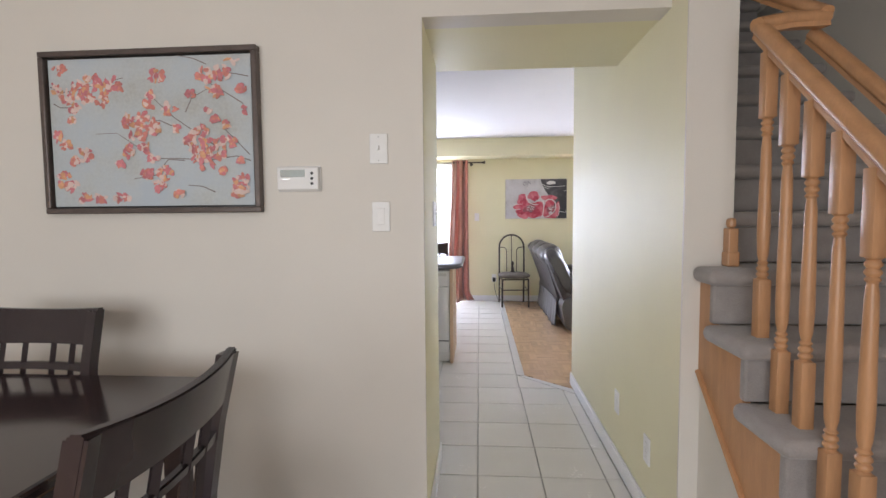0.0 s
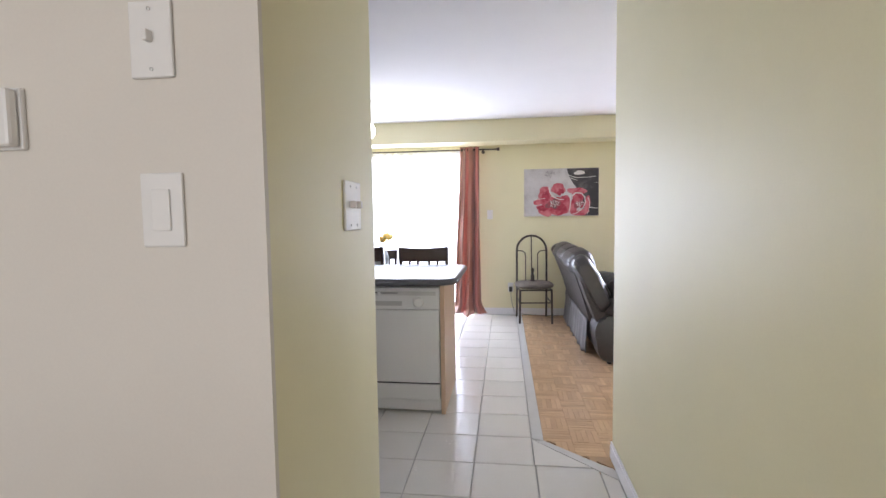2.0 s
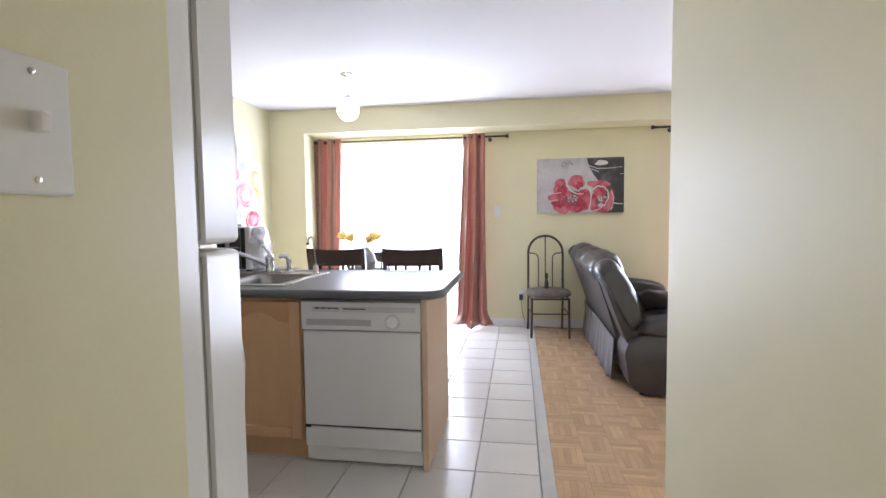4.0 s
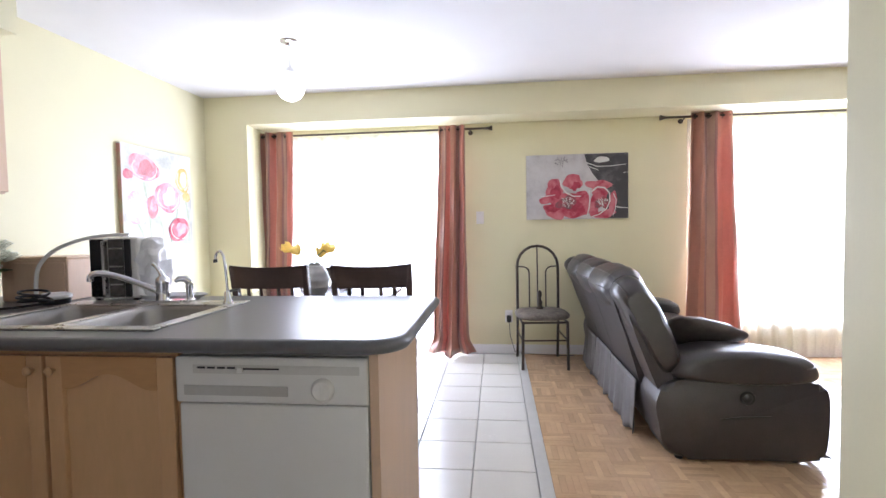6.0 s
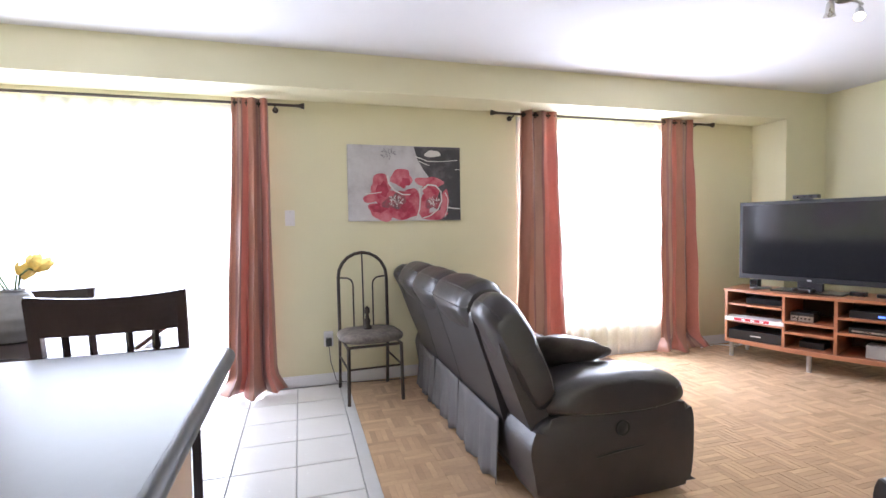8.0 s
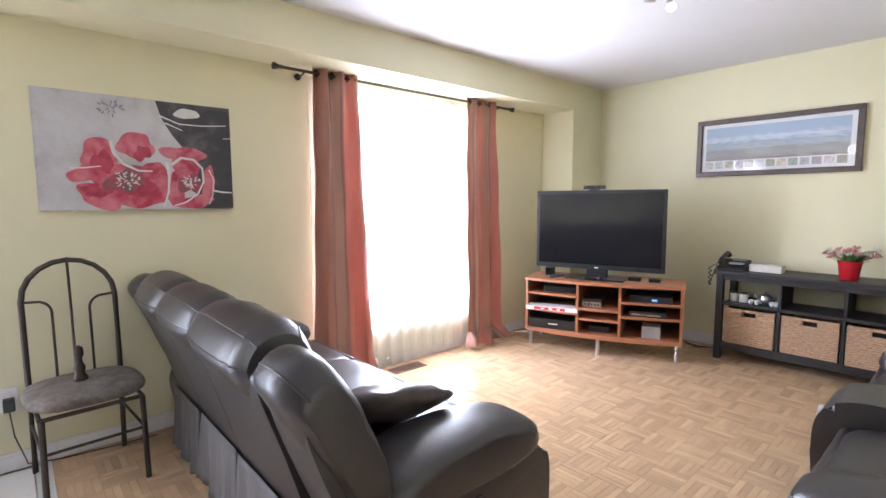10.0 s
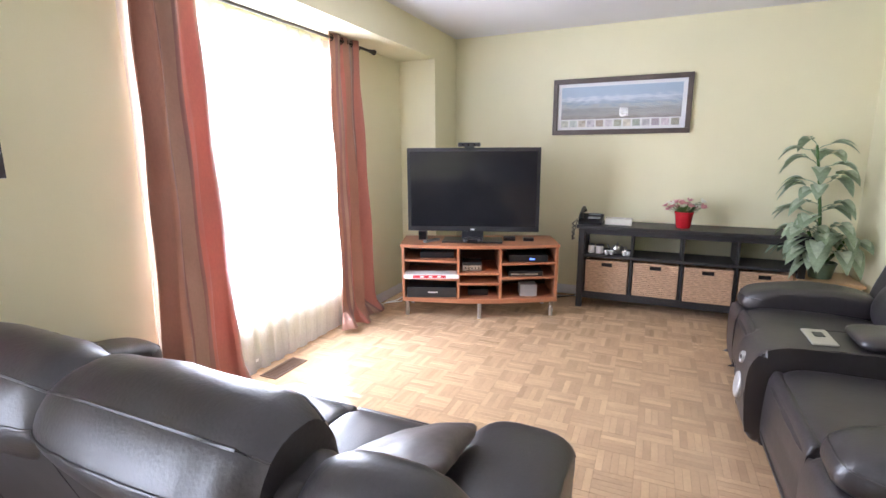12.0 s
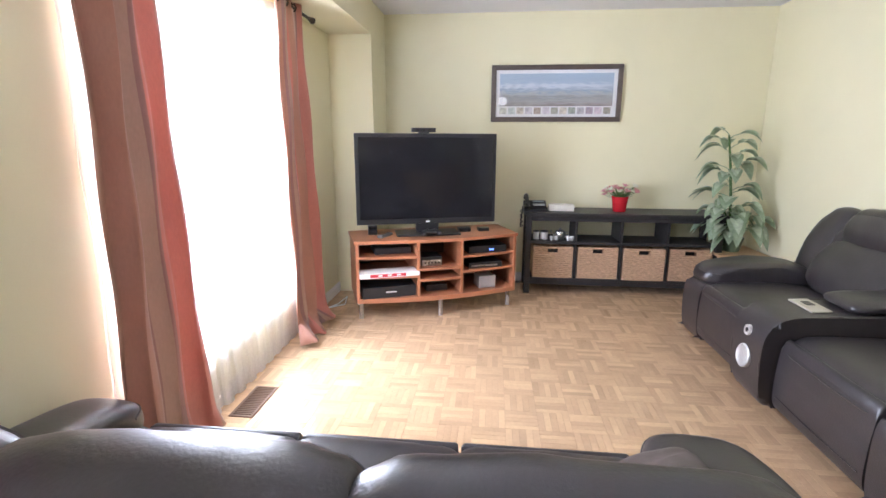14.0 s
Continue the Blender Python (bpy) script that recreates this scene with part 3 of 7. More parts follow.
boxes("toe_kick", [(-0.10, 0.895, 0.05, 0.07, 0.0, 0.10)], M_MAPLE, base_cab, "recessed toe kick")
boxes("filler", [(-0.10, 0.0, -0.012, 0.0, 0.10, 0.845, 0.002)], M_MAPLE, base_cab)
panel_door("door", 0.435, 0.70, base_cab, pose(0.005, -0.001, 0.125), M_MAPLE, 0.05, (0.405, 0.655))
panel_door("door", 0.435, 0.70, base_cab, pose(0.455, -0.001, 0.125), M_MAPLE, 0.05, (0.03, 0.655))

side_cab = thing("side_base_cabinet", pose(-2.03, 4.85, 0), "honey maple base cabinet along the kitchen wall", "cabinet")
boxes("body", [(-0.645, 0.02, -2.1, 0.0, 0.10, 0.845)], M_MAPLE, side_cab)
boxes("toe_kick", [(-0.645, -0.04, -2.1, 0.0, 0.0, 0.10)], M_MAPLE, side_cab)

end_panel = thing("peninsula_end_panel", pose(-0.375, PF, 0), "light maple end panel of the peninsula", "cabinet panel")
boxes("panel", [(-0.012, 0.012, -0.015, 0.66, 0, 0.845, 0.003)], M_MAPLE_L, end_panel)
boxes("back_panel", [(-1.62, -0.012, 0.645, 0.66, 0, 0.845, 0.002)], M_MAPLE_L, end_panel)
boxes("edge_strip", [(-0.014, 0.014, -0.020, -0.015, 0.0, 0.845, 0.001)], M_MAPLE_L, end_panel)

dw = thing("dishwasher", pose(-0.995, PF, 0), "white built-in dishwasher under the grey counter", "dishwasher")
boxes("body", [(0.004, 0.600, 0.0, 0.57, 0.02, 0.835)], M_WHITEAPP, dw)
boxes("door", [(0.004, 0.600, -0.022, 0.0, 0.205, 0.685, 0.006)], M_WHITEAPP, dw)
cp = boxes("control_panel", [(0.000, 0.604, -0.032, 0.0, 0.690, 0.832, 0.008)], M_WHITEAPP, dw)
boxes("inset_strip", [(0.06, 0.58, -0.0335, -0.030, 0.782, 0.808)], surface("pale_grey_plastic", (0.62, 0.61, 0.59), 0.4), cp)
for k in range(4):
    boxes("vent_slot", [(0.075 + 0.032 * k, 0.100 + 0.032 * k, -0.0350, -0.030, 0.797, 0.803)], M_BLACKPL, cp)
boxes("latch_slot", [(0.20, 0.335, -0.0350, -0.030, 0.795, 0.800)], M_BLACKPL, cp)
boxes("latch", [(0.205, 0.222, -0.043, -0.032, 0.786, 0.803, 0.002)], M_PLASTW, cp)
boxes("label_strip", [(0.03, 0.36, -0.0345, -0.030, 0.715, 0.745)], surface("grey_label", (0.50, 0.49, 0.48), 0.4), cp)
bm = bmesh.new()
lathe(bm, [(0.036, 0), (0.036, 0.004), (0.030, 0.012), (0.027, 0.016), (0.0, 0.017)], 24, Matrix.Translation((0.468, -0.032, 0.737)) @ Matrix.Rotation(math.pi / 2, 4, "X"))
part("dial", bm, M_PLASTW, cp, "cream round dial", True)
boxes("dial_pointer", [(0.4665, 0.4695, -0.0515, -0.047, 0.716, 0.758)], M_PLASTW, cp)
boxes("lower_panel", [(0.004, 0.600, -0.024, 0.0, 0.095, 0.196, 0.006)], M_WHITEAPP, dw)
boxes("gap", [(0.008, 0.596, -0.012, -0.001, 0.196, 0.205)], M_BLACKPL, dw)
boxes("hinge_clip", [(0.005, 0.035, -0.028, -0.02, 0.192, 0.208, 0.003)], M_BLACKPL, dw)
boxes("kick_plate", [(0.01, 0.594, 0.012, 0.03, 0.01, 0.095)], M_WHITEAPP, dw)

# the worktop: a U with the hole for the sink left open
ctop = thing("countertop", pose(0, 0, 0), "dark grey laminate worktop with a rounded corner", "countertop")


def rounded(x0, x1, y0, y1, rs):
    pts = []
    for (cx, cy, sx, sy, a0), r in zip(((x0, y0, 1, 1, 180), (x1, y0, -1, 1, 270), (x1, y1, -1, -1, 0), (x0, y1, 1, -1, 90)), rs):
        if r <= 0:
            pts.append((cx, cy))
            continue
        for k in range(9):
            a = radians(a0 + 90 * k / 8)
            pts.append((cx + sx * r + r * math.cos(a), cy + sy * r + r * math.sin(a)))
    return pts


SX0, SX1, SY0, SY1 = -1.93, -1.14, 4.315, 4.90    # sink cut-out
CZ0, CZ1 = 0.848, 0.892
bm = bmesh.new()
for pts in (rounded(SX1, -0.295, 4.20, 5.10, (0, 0.10, 0.05, 0)), [(XL + 0.002, 4.20), (SX0, 4.20), (SX0, 5.10), (XL + 0.002, 5.10)]):
    extrude_outline(bm, pts, CZ0, CZ1)
box(bm, SX0, SX1, 4.20, SY0, CZ0, CZ1)
box(bm, SX0, SX1, SY1, 5.10, CZ0, CZ1)
box(bm, XL + 0.002, -2.02, 2.75, 4.20, CZ0, CZ1)
bmesh.ops.remove_doubles(bm, verts=bm.verts, dist=0.0005)
part("slab", bm, M_COUNTER, ctop)
bm = bmesh.new()
edge = [(-2.02, 4.20)] + rounded(-2.02, -0.295, 4.20, 5.10, (0, 0.10, 0.05, 0))[1:]
sweep(bm, [(x, y, (CZ0 + CZ1) / 2) for x, y in edge], 0.0215, 12)
part("rolled_edge", bm, M_COUNTER, ctop, smooth=True)
boxes("backsplash_lip", [(XL + 0.002, XL + 0.024, 2.75, 5.10, CZ1, CZ1 + 0.09, 0.004)], M_COUNTER, ctop)

sink = thing("kitchen_sink", pose((SX0 + SX1) / 2, (SY0 + SY1) / 2, CZ1), "double-bowl stainless steel sink set in the counter", "sink")
SW, SD = (SX1 - SX0) / 2, (SY1 - SY0) / 2
boxes("rim", [(-SW - 0.02, SW + 0.02, -SD - 0.02, -SD + 0.035, 0.0, 0.007, 0.003), (-SW - 0.02, SW + 0.02, SD - 0.10, SD + 0.02, 0.0, 0.007, 0.003),
              (-SW - 0.02, -SW + 0.03, -SD + 0.035, SD - 0.10, 0.0, 0.007, 0.003), (SW - 0.03, SW + 0.02, -SD + 0.035, SD - 0.10, 0.0, 0.007, 0.003),
              (-0.018, 0.018, -SD + 0.035, SD - 0.10, 0.0, 0.006, 0.003)], M_STEEL, sink)
for a, b in ((-SW + 0.025, -0.015), (0.015, SW - 0.025)):
    bm = bmesh.new()
    y0, y1 = -SD + 0.03, SD - 0.095
    rings = []
    for z, ins, r in ((0.004, 0.0, 0.06), (-0.02, 0.006, 0.06), (-0.15, 0.02, 0.06), (-0.175, 0.04, 0.05), (-0.18, 0.09, 0.03)):
        rings.append([bm.verts.new((x, y, z)) for x, y in rounded(a + ins, b - ins, y0 + ins, y1 - ins, (r,) * 4)])
    for p, q in zip(rings, rings[1:]):
        for i in range(len(p)):
            bm.faces.new((p[i], p[(i + 1) % len(p)], q[(i + 1) % len(p)], q[i]))
    bm.faces.new(rings[-1])
    bowl = part("bowl", bm, M_SINK, sink, smooth=True)
    so = bowl.modifiers.new("thickness", "SOLIDIFY")
    so.thickness = 0.002
    bm = bmesh.new()
    lathe(bm, [(0.0, 0.0), (0.03, 0.0), (0.04, 0.004), (0.042, 0.002)], 20, Matrix.Translation(((a + b) / 2, (y0 + y1) / 2, -0.179)))
    part("drain", bm, M_CHROME, sink, smooth=True)

tap = thing("kitchen_faucet", pose(-1.50, 4.86, CZ1 + 0.007), "chrome single-lever kitchen faucet with a long spout", "faucet")
bm = bmesh.new()
extrude_outline(bm, rounded(-0.11, 0.11, -0.028, 0.028, (0.027,) * 4), 0, 0.012)
part("base_plate", bm, M_CHROME, tap, smooth=True)
bm = bmesh.new()
lathe(bm, [(0.030, 0.012), (0.028, 0.03), (0.026, 0.075), (0.029, 0.085), (0.027, 0.105), (0.016, 0.118), (0, 0.12)], 18)
part("valve_body", bm, M_CHROME, tap, smooth=True)
bm = bmesh.new()
sweep(bm, flowing([(-0.015, -0.01, 0.05), (-0.08, -0.03, 0.085), (-0.17, -0.06, 0.125), (-0.235, -0.085, 0.14), (-0.262, -0.095, 0.128), (-0.265, -0.096, 0.105)]), 0.0135, 12)
part("spout", bm, M_CHROME, tap, smooth=True)
bm = bmesh.new()
sweep(bm, [(0.0, 0.0, 0.112), (-0.015, 0.008, 0.135), (-0.04, 0.02, 0.158), (-0.062, 0.03, 0.168)], [0.012, 0.009, 0.008, 0.010], 10)
part("lever", bm, M_CHROME, tap, smooth=True)
sprayer = thing("sink_sprayer", pose(-1.375, 4.865, CZ1 + 0.007), "chrome side sprayer standing beside the faucet", "sprayer")
bm = bmesh.new()
lathe(bm, [(0.024, 0), (0.024, 0.012), (0.015, 0.02), (0.013, 0.05), (0.017, 0.06), (0.016, 0.085), (0.0, 0.09)], 16)
part("stem", bm, M_CHROME, sprayer, smooth=True)
bm = bmesh.new()
sweep(bm, [(0.005, 0, 0.085), (-0.01, -0.008, 0.105), (-0.035, -0.02, 0.108), (-0.05, -0.026, 0.098)], [0.016, 0.017, 0.014, 0.012], 10)
part("spray_head", bm, M_CHROME, sprayer, smooth=True)
filt = thing("filter_tap", pose(-1.175, 4.83, CZ1 + 0.007), "slim chrome filtered-water tap with a hooked spout", "faucet")
bm = bmesh.new()
lathe(bm, [(0.022, 0), (0.022, 0.006), (0.016, 0.014), (0.014, 0.05), (0.010, 0.056), (0, 0.057)], 14)
part("base", bm, M_CHROME, filt, smooth=True)
bm = bmesh.new()
sweep(bm, flowing([(0, 0, 0.05), (-0.004, 0, 0.12), (-0.010, 0.0, 0.19), (-0.022, 0, 0.222), (-0.038, 0, 0.225), (-0.048, 0, 0.21), (-0.050, 0, 0.192)]), 0.0055, 8)
part("spout", bm, M_CHROME, filt, smooth=True)
bm = bmesh.new()
sweep(bm, [(-0.052, 0, 0.192), (-0.050, 0, 0.178)], 0.009, 8)
part("tip", bm, M_BLACKPL, filt, smooth=True)
bm = bmesh.new()
sweep(bm, [(0.0, 0, 0.052), (0.03, 0.005, 0.058), (0.055, 0.01, 0.062)], [0.006, 0.005, 0.004], 8)
part("lever", bm, M_BLACKPL, filt, smooth=True)

# wall cupboards
for k, (ya, yb) in enumerate(((4.20, 4.95), (3.44, 4.195))):
    wc = thing("wall_cabinet", pose(-2.36, ya, 1.41), "light maple wall cabinet with two arched doors", "cabinet", "kitchen wall cabinets")
    w = yb - ya
    boxes("body", [(XL + 2.362, 0, 0, w, 0, 0.765, 0.002)], M_MAPLE_L, wc)
    panel_door("door", w / 2 - 0.004, 0.75, wc, pose(0.001, 0.002, 0.008, 0, 0, 90), M_MAPLE_L, 0.05, (w / 2 - 0.035, 0.045))
    panel_door("door", w / 2 - 0.004, 0.75, wc, pose(0.001, w / 2 + 0.002, 0.008, 0, 0, 90), M_MAPLE_L, 0.05, (0.035, 0.045))

fr = thing("refrigerator", pose(-1.22, 2.085, 0), "white top-freezer refrigerator beside the hall", "refrigerator")
boxes("body", [(0, 0.76, 0, 0.65, 0.02, 1.72, 0.008)], M_WHITEAPP, fr)
for nm, z0, z1 in (("freezer_door", 1.19, 1.72), ("fridge_door", 0.08, 1.18)):
    bm = bmesh.new()
    extrude_outline(bm, [(0, 0.665), (0.76, 0.665)] + [(0.76 - 0.76 * t, 0.72 + 0.075 * math.sin(math.pi * (0.12 + 0.76 * t)) ** 0.6) for t in [k / 14 for k in range(15)]], z0, z1)
    bmesh.ops.bevel(bm, geom=[e for e in bm.edges if abs((e.verts[0].co - e.verts[1].co).z) < 1e-5], offset=0.012, segments=3, affect="EDGES", profile=0.5)
    d = part(nm, bm, M_WHITEAPP, fr, smooth=True)
    boxes("gasket", [(0.01, 0.75, 0.65, 0.665, z0 + 0.01, z1 - 0.01)], surface("grey_rubber_gasket", (0.45, 0.45, 0.44), 0.6), d)
    bm = bmesh.new()
    hz0, hz1 = (z0 + 0.02, z0 + 0.36) if nm == "freezer_door" else (z1 - 0.46, z1 - 0.02)
    sweep(bm, [(0.715, 0.755, hz0), (0.715, 0.80, hz0 + 0.03), (0.715, 0.812, (hz0 + hz1) / 2), (0.715, 0.80, hz1 - 0.03), (0.715, 0.755, hz1)], 0.016, 10)
    part("handle", bm, M_WHITEAPP, d, "white moulded handle", True)
boxes("foot_grille", [(0.02, 0.74, 0.60, 0.66, 0.0, 0.075)], M_PLASTW, fr)


# ---- chairs and tables ----
def ladder_chair(m, label, group):
    """Dark wooden dining chair: curved top rail, a row of short spindles, lower rail; faces +y."""
    root = thing("dining_chair", m, label, "chair", group)
    bm = bmesh.new()
    box(bm, -0.225, 0.225, -0.22, 0.22, 0.435, 0.475, 0.012)
    part("seat", bm, M_DARKWOOD, root)
    bm = bmesh.new()
    pillow(bm, 0.43, 0.42, 0.05, Matrix.Translation((0, 0, 0.488)), n=7)
    part("cushion", bm, M_LEATHER, root, "dark brown padded seat", True)
    boxes("apron", [(-0.20, 0.20, 0.18, 0.20, 0.375, 0.435), (-0.20, 0.20, -0.20, -0.18, 0.375, 0.435), (-0.20, -0.18, -0.18, 0.18, 0.375, 0.435), (0.18, 0.20, -0.18, 0.18, 0.375, 0.435)], M_DARKWOOD, root)
    for sx in (-1, 1):
        bm = bmesh.new()
        extrude_outline(bm, [(sx * 0.20 - 0.019, 0.175), (sx * 0.20 + 0.019, 0.175), (sx * 0.20 + 0.019, 0.213), (sx * 0.20 - 0.019, 0.213)], 0, 0.435)
        part("leg", bm, M_DARKWOOD, root)
        bm = bmesh.new()
        sec = []
        for z, y in ((0, -0.235), (0.25, -0.215), (0.45, -0.21), (0.62, -0.222), (0.80, -0.25), (0.975, -0.29)):
            sec.append([bm.verts.new((sx * (0.186 + 0.036 * min(1, z / 0.62)) + dx, y + dy, z)) for dx, dy in ((-0.017, -0.02), (0.017, -0.02), (0.017, 0.02), (-0.017, 0.02))])
        for p, q in zip(sec, sec[1:]):
            for k in range(4):
                bm.faces.new((p[k], p[(k + 1) % 4], q[(k + 1) % 4], q[k]))
        bm.faces.new(sec[0])
        bm.faces.new(sec[-1])
        part("back_leg", bm, M_DARKWOOD, root)

    def rail(name, z0, z1, ya, yb, bow, crown, t=0.022):
        bm = bmesh.new()
        n = 14
        rows = []
        for k in range(n + 1):
            u = -1 + 2 * k / n
            x = 0.24 * u
            d = -bow * (1 - u * u)
            top = z1 - crown * (1 - u * u)
            rows.append([bm.verts.new(p) for p in ((x, ya + d - t / 2, z0), (x, ya + d + t / 2, z0), (x, yb + d + t / 2, top), (x, yb + d - t / 2, top))])
        for p, q in zip(rows, rows[1:]):
            for k in range(4):
                bm.faces.new((p[k], p[(k + 1) % 4], q[(k + 1) % 4], q[k]))
        bm.faces.new(rows[0])
        bm.faces.new(rows[-1])
        bmesh.ops.bevel(bm, geom=[e for e in bm.edges if abs((e.verts[0].co - e.verts[1].co).x) > 0.01], offset=0.004, segments=2, affect="EDGES")
        part(name, bm, M_DARKWOOD, root, smooth=True)
    rail("top_rail", 0.855, 0.985, -0.262, -0.292, 0.032, 0.012, 0.026)
    rail("lower_rail", 0.765, 0.790, -0.242, -0.247, 0.030, 0.0)
    rail("bottom_rail", 0.575, 0.605, -0.218, -0.221, 0.025, 0.0)
    for k, x in enumerate((-0.135, -0.055, 0.055, 0.135)):
        d = -0.03 * (1 - (x / 0.24) ** 2)
        bm = bmesh.new()
        sweep(bm, [(x, -0.222 + d, 0.60), (x, -0.244 + d, 0.77), (x, -0.262 + d, 0.86)], 0.012, 4)
        part("spindle", bm, M_DARKWOOD, root)
    return root


KT = "kitchen table chairs"
kc = ladder_chair(pose(-0.722, 5.73, 0, 0, 0, 5), "dark espresso ladder-back chair pushed in at the kitchen table", KT)
kc.scale = (0.93, 1, 1.035)
side_chair = copy_thing(kc, pose(-1.30, 5.73, 0, 0, 0, 3))
side_chair.scale = (0.93, 1, 1.035)
far_chair = copy_thing(kc, pose(-1.53, 6.72, 0, 0, 0, 178))
far_chair.scale = (1, 1, 0.90)
tagged(far_chair, "lower dark espresso chair on the window side of the table")


def table(name, m, label, sx, sy, h):
    root = thing(name, m, label, "table")
    boxes("tabletop", [(-sx / 2, sx / 2, -sy / 2, sy / 2, h - 0.035, h, 0.010)], M_TABLETOP, root)
    boxes("apron", [(-sx / 2 + 0.06, sx / 2 - 0.06, -sy / 2 + 0.06, -sy / 2 + 0.08, h - 0.11, h - 0.035), (-sx / 2 + 0.06, sx / 2 - 0.06, sy / 2 - 0.08, sy / 2 - 0.06, h - 0.11, h - 0.035),
                    (-sx / 2 + 0.06, -sx / 2 + 0.08, -sy / 2 + 0.08, sy / 2 - 0.08, h - 0.11, h - 0.035), (sx / 2 - 0.08, sx / 2 - 0.06, -sy / 2 + 0.08, sy / 2 - 0.08, h - 0.11, h - 0.035)], M_DARKWOOD, root)
    for sx_, sy_ in ((-1, -1), (1, -1), (1, 1), (-1, 1)):
        cx, cy = sx_ * (sx / 2 - 0.09), sy_ * (sy / 2 - 0.09)
        bm = bmesh.new()
        box(bm, cx - 0.032, cx + 0.032, cy - 0.032, cy + 0.032, 0, h - 0.035, 0.006)
        part("leg", bm, M_DARKWOOD, root)
    return root


table("kitchen_table", pose(-1.30, 6.18, 0), "dark espresso wooden kitchen table by the patio door", 1.10, 0.80, 0.75)
table("dining_table", pose(-1.80, 1.10, 0), "dark espresso dining table with a glossy top", 1.54, 0.95, 0.76)
DT = "dining room chairs"
copy_thing(kc, pose(-1.725, 1.34, 0, 0, 0, 180))["group"] = DT
copy_thing(kc, pose(-1.018, 0.885, 0, 0, 0, 92))["group"] = DT
for ob in [o for o in scene.objects if o.name.startswith("dining_chair") and o.location.y < 2]:
    ob.scale = (1, 1, 1)
    ob["label"] = "dark espresso ladder-back chair at the dining table"
    ob["group"] = DT

M_VASE = surface("grey_ribbed_ceramic", (0.42, 0.43, 0.44), 0.5, scale=20, var=0.1, bump=0.04)
M_GREEN = surface("leaf_green", (0.07, 0.15, 0.035), 0.5, scale=30, var=0.3, bump=0.02)
M_YELLOW = thin_petal("yellow_petal", (0.85, 0.66, 0.22))


def petal_flower(bm, c, r, up, n=6, open_=0.5, seed=0):
    """A cup of pointed petals round c, opening along up."""
    rng = random.Random(seed)
    q = Vector(up).to_track_quat("Z", "Y")
    for k in range(n):
        a = 2 * math.pi * (k + rng.uniform(-0.15, 0.15)) / n
        pts = []
        for t, w, o in ((0, 0.12, 0.0), (0.35, 0.5, 0.55), (0.75, 0.45, 0.75 + 0.3 * open_), (1.0, 0.05, 0.55 + 0.9 * open_)):
            z = r * 1.7 * t * (1 - 0.25 * open_)
            d = r * o
            cx, cy = math.cos(a), math.sin(a)
            pts.append((Vector((cx * d - cy * w * r, cy * d + cx * w * r, z)), Vector((cx * d * 1.12, cy * d * 1.12, z)), Vector((cx * d + cy * w * r, cy * d - cx * w * r, z))))
        vs = [[bm.verts.new(Vector(c) + q @ p) for p in row] for row in pts]
        for x, y in zip(vs, vs[1:]):
            bm.faces.new((x[0], x[1], y[1], y[0]))
            bm.faces.new((x[1], x[2], y[2], y[1]))


vase = thing("flower_vase", pose(-1.29, 6.15, 0.75), "grey ribbed ceramic vase with yellow tulips on the table", "vase")
bm = bmesh.new()
prof = [(0.045, 0)]
for k in range(25):
    t = k / 24
    prof.append((0.048 + 0.052 * math.sin(math.pi * (0.12 + 0.80 * t)) + 0.0022 * math.cos(t * 24), 0.005 + 0.20 * t))
prof += [(0.040, 0.215), (0.045, 0.225), (0.038, 0.226), (0.034, 0.21)]
lathe(bm, prof, 24)
part("body", bm, M_VASE, vase, smooth=True)
for k, (dx, dy, dz) in enumerate(((-0.185, 0.02, 0.315), (-0.10, -0.04, 0.295), (0.03, 0.03, 0.27), (0.10, -0.03, 0.305), (0.055, 0.05, 0.30))):
    bm = bmesh.new()
    sweep(bm, [(0.01 * k - 0.015, 0, 0.20), (dx * 0.35, dy * 0.5, 0.285), (dx * 0.75, dy, dz + 0.01), (dx, dy, dz)], 0.004, 6)
    part("stem", bm, M_GREEN, vase)
    bm = bmesh.new()
    petal_flower(bm, (dx, dy, dz - 0.008), 0.047, (dx * 2.5, dy, 0.45), 6, 0.15, k)
    part("tulip", bm, M_YELLOW, vase, "pale yellow tulip", True)

# counter clutter
pail = thing("flower_pail", pose(-2.40, 4.84, CZ1), "zinc pail with pale green and cream flowers on the counter", "flower pot")
bm = bmesh.new()
lathe(bm, [(0.055, 0), (0.058, 0.004), (0.080, 0.168), (0.085, 0.171), (0.085, 0.178), (0.078, 0.178), (0.074, 0.155)], 28)
part("pail", bm, surface("galvanised_zinc", (0.62, 0.63, 0.64), 0.45, metal=0.6, scale=18, var=0.1, bump=0.02), pail, smooth=True)
M_CREAM = thin_petal("cream_green_petal", (0.86, 0.86, 0.74))
rng = random.Random(4)
for k in range(38):
    a, rr = rng.uniform(0, 6.28), 0.105 * math.sqrt(rng.random())
    c = (rr * math.cos(a) + 0.035, rr * math.sin(a) * 0.9, 0.262 - rr * rr * 8.0 + rng.uniform(-0.02, 0.015))
    bm = bmesh.new()
    for j in range(3):
        petal_flower(bm, c, 0.036 - 0.007 * j, (c[0], c[1], 0.25), 8, 0.9 - 0.3 * j, k * 3 + j)
    part("blossom", bm, M_CREAM, pail)
bm = bmesh.new()
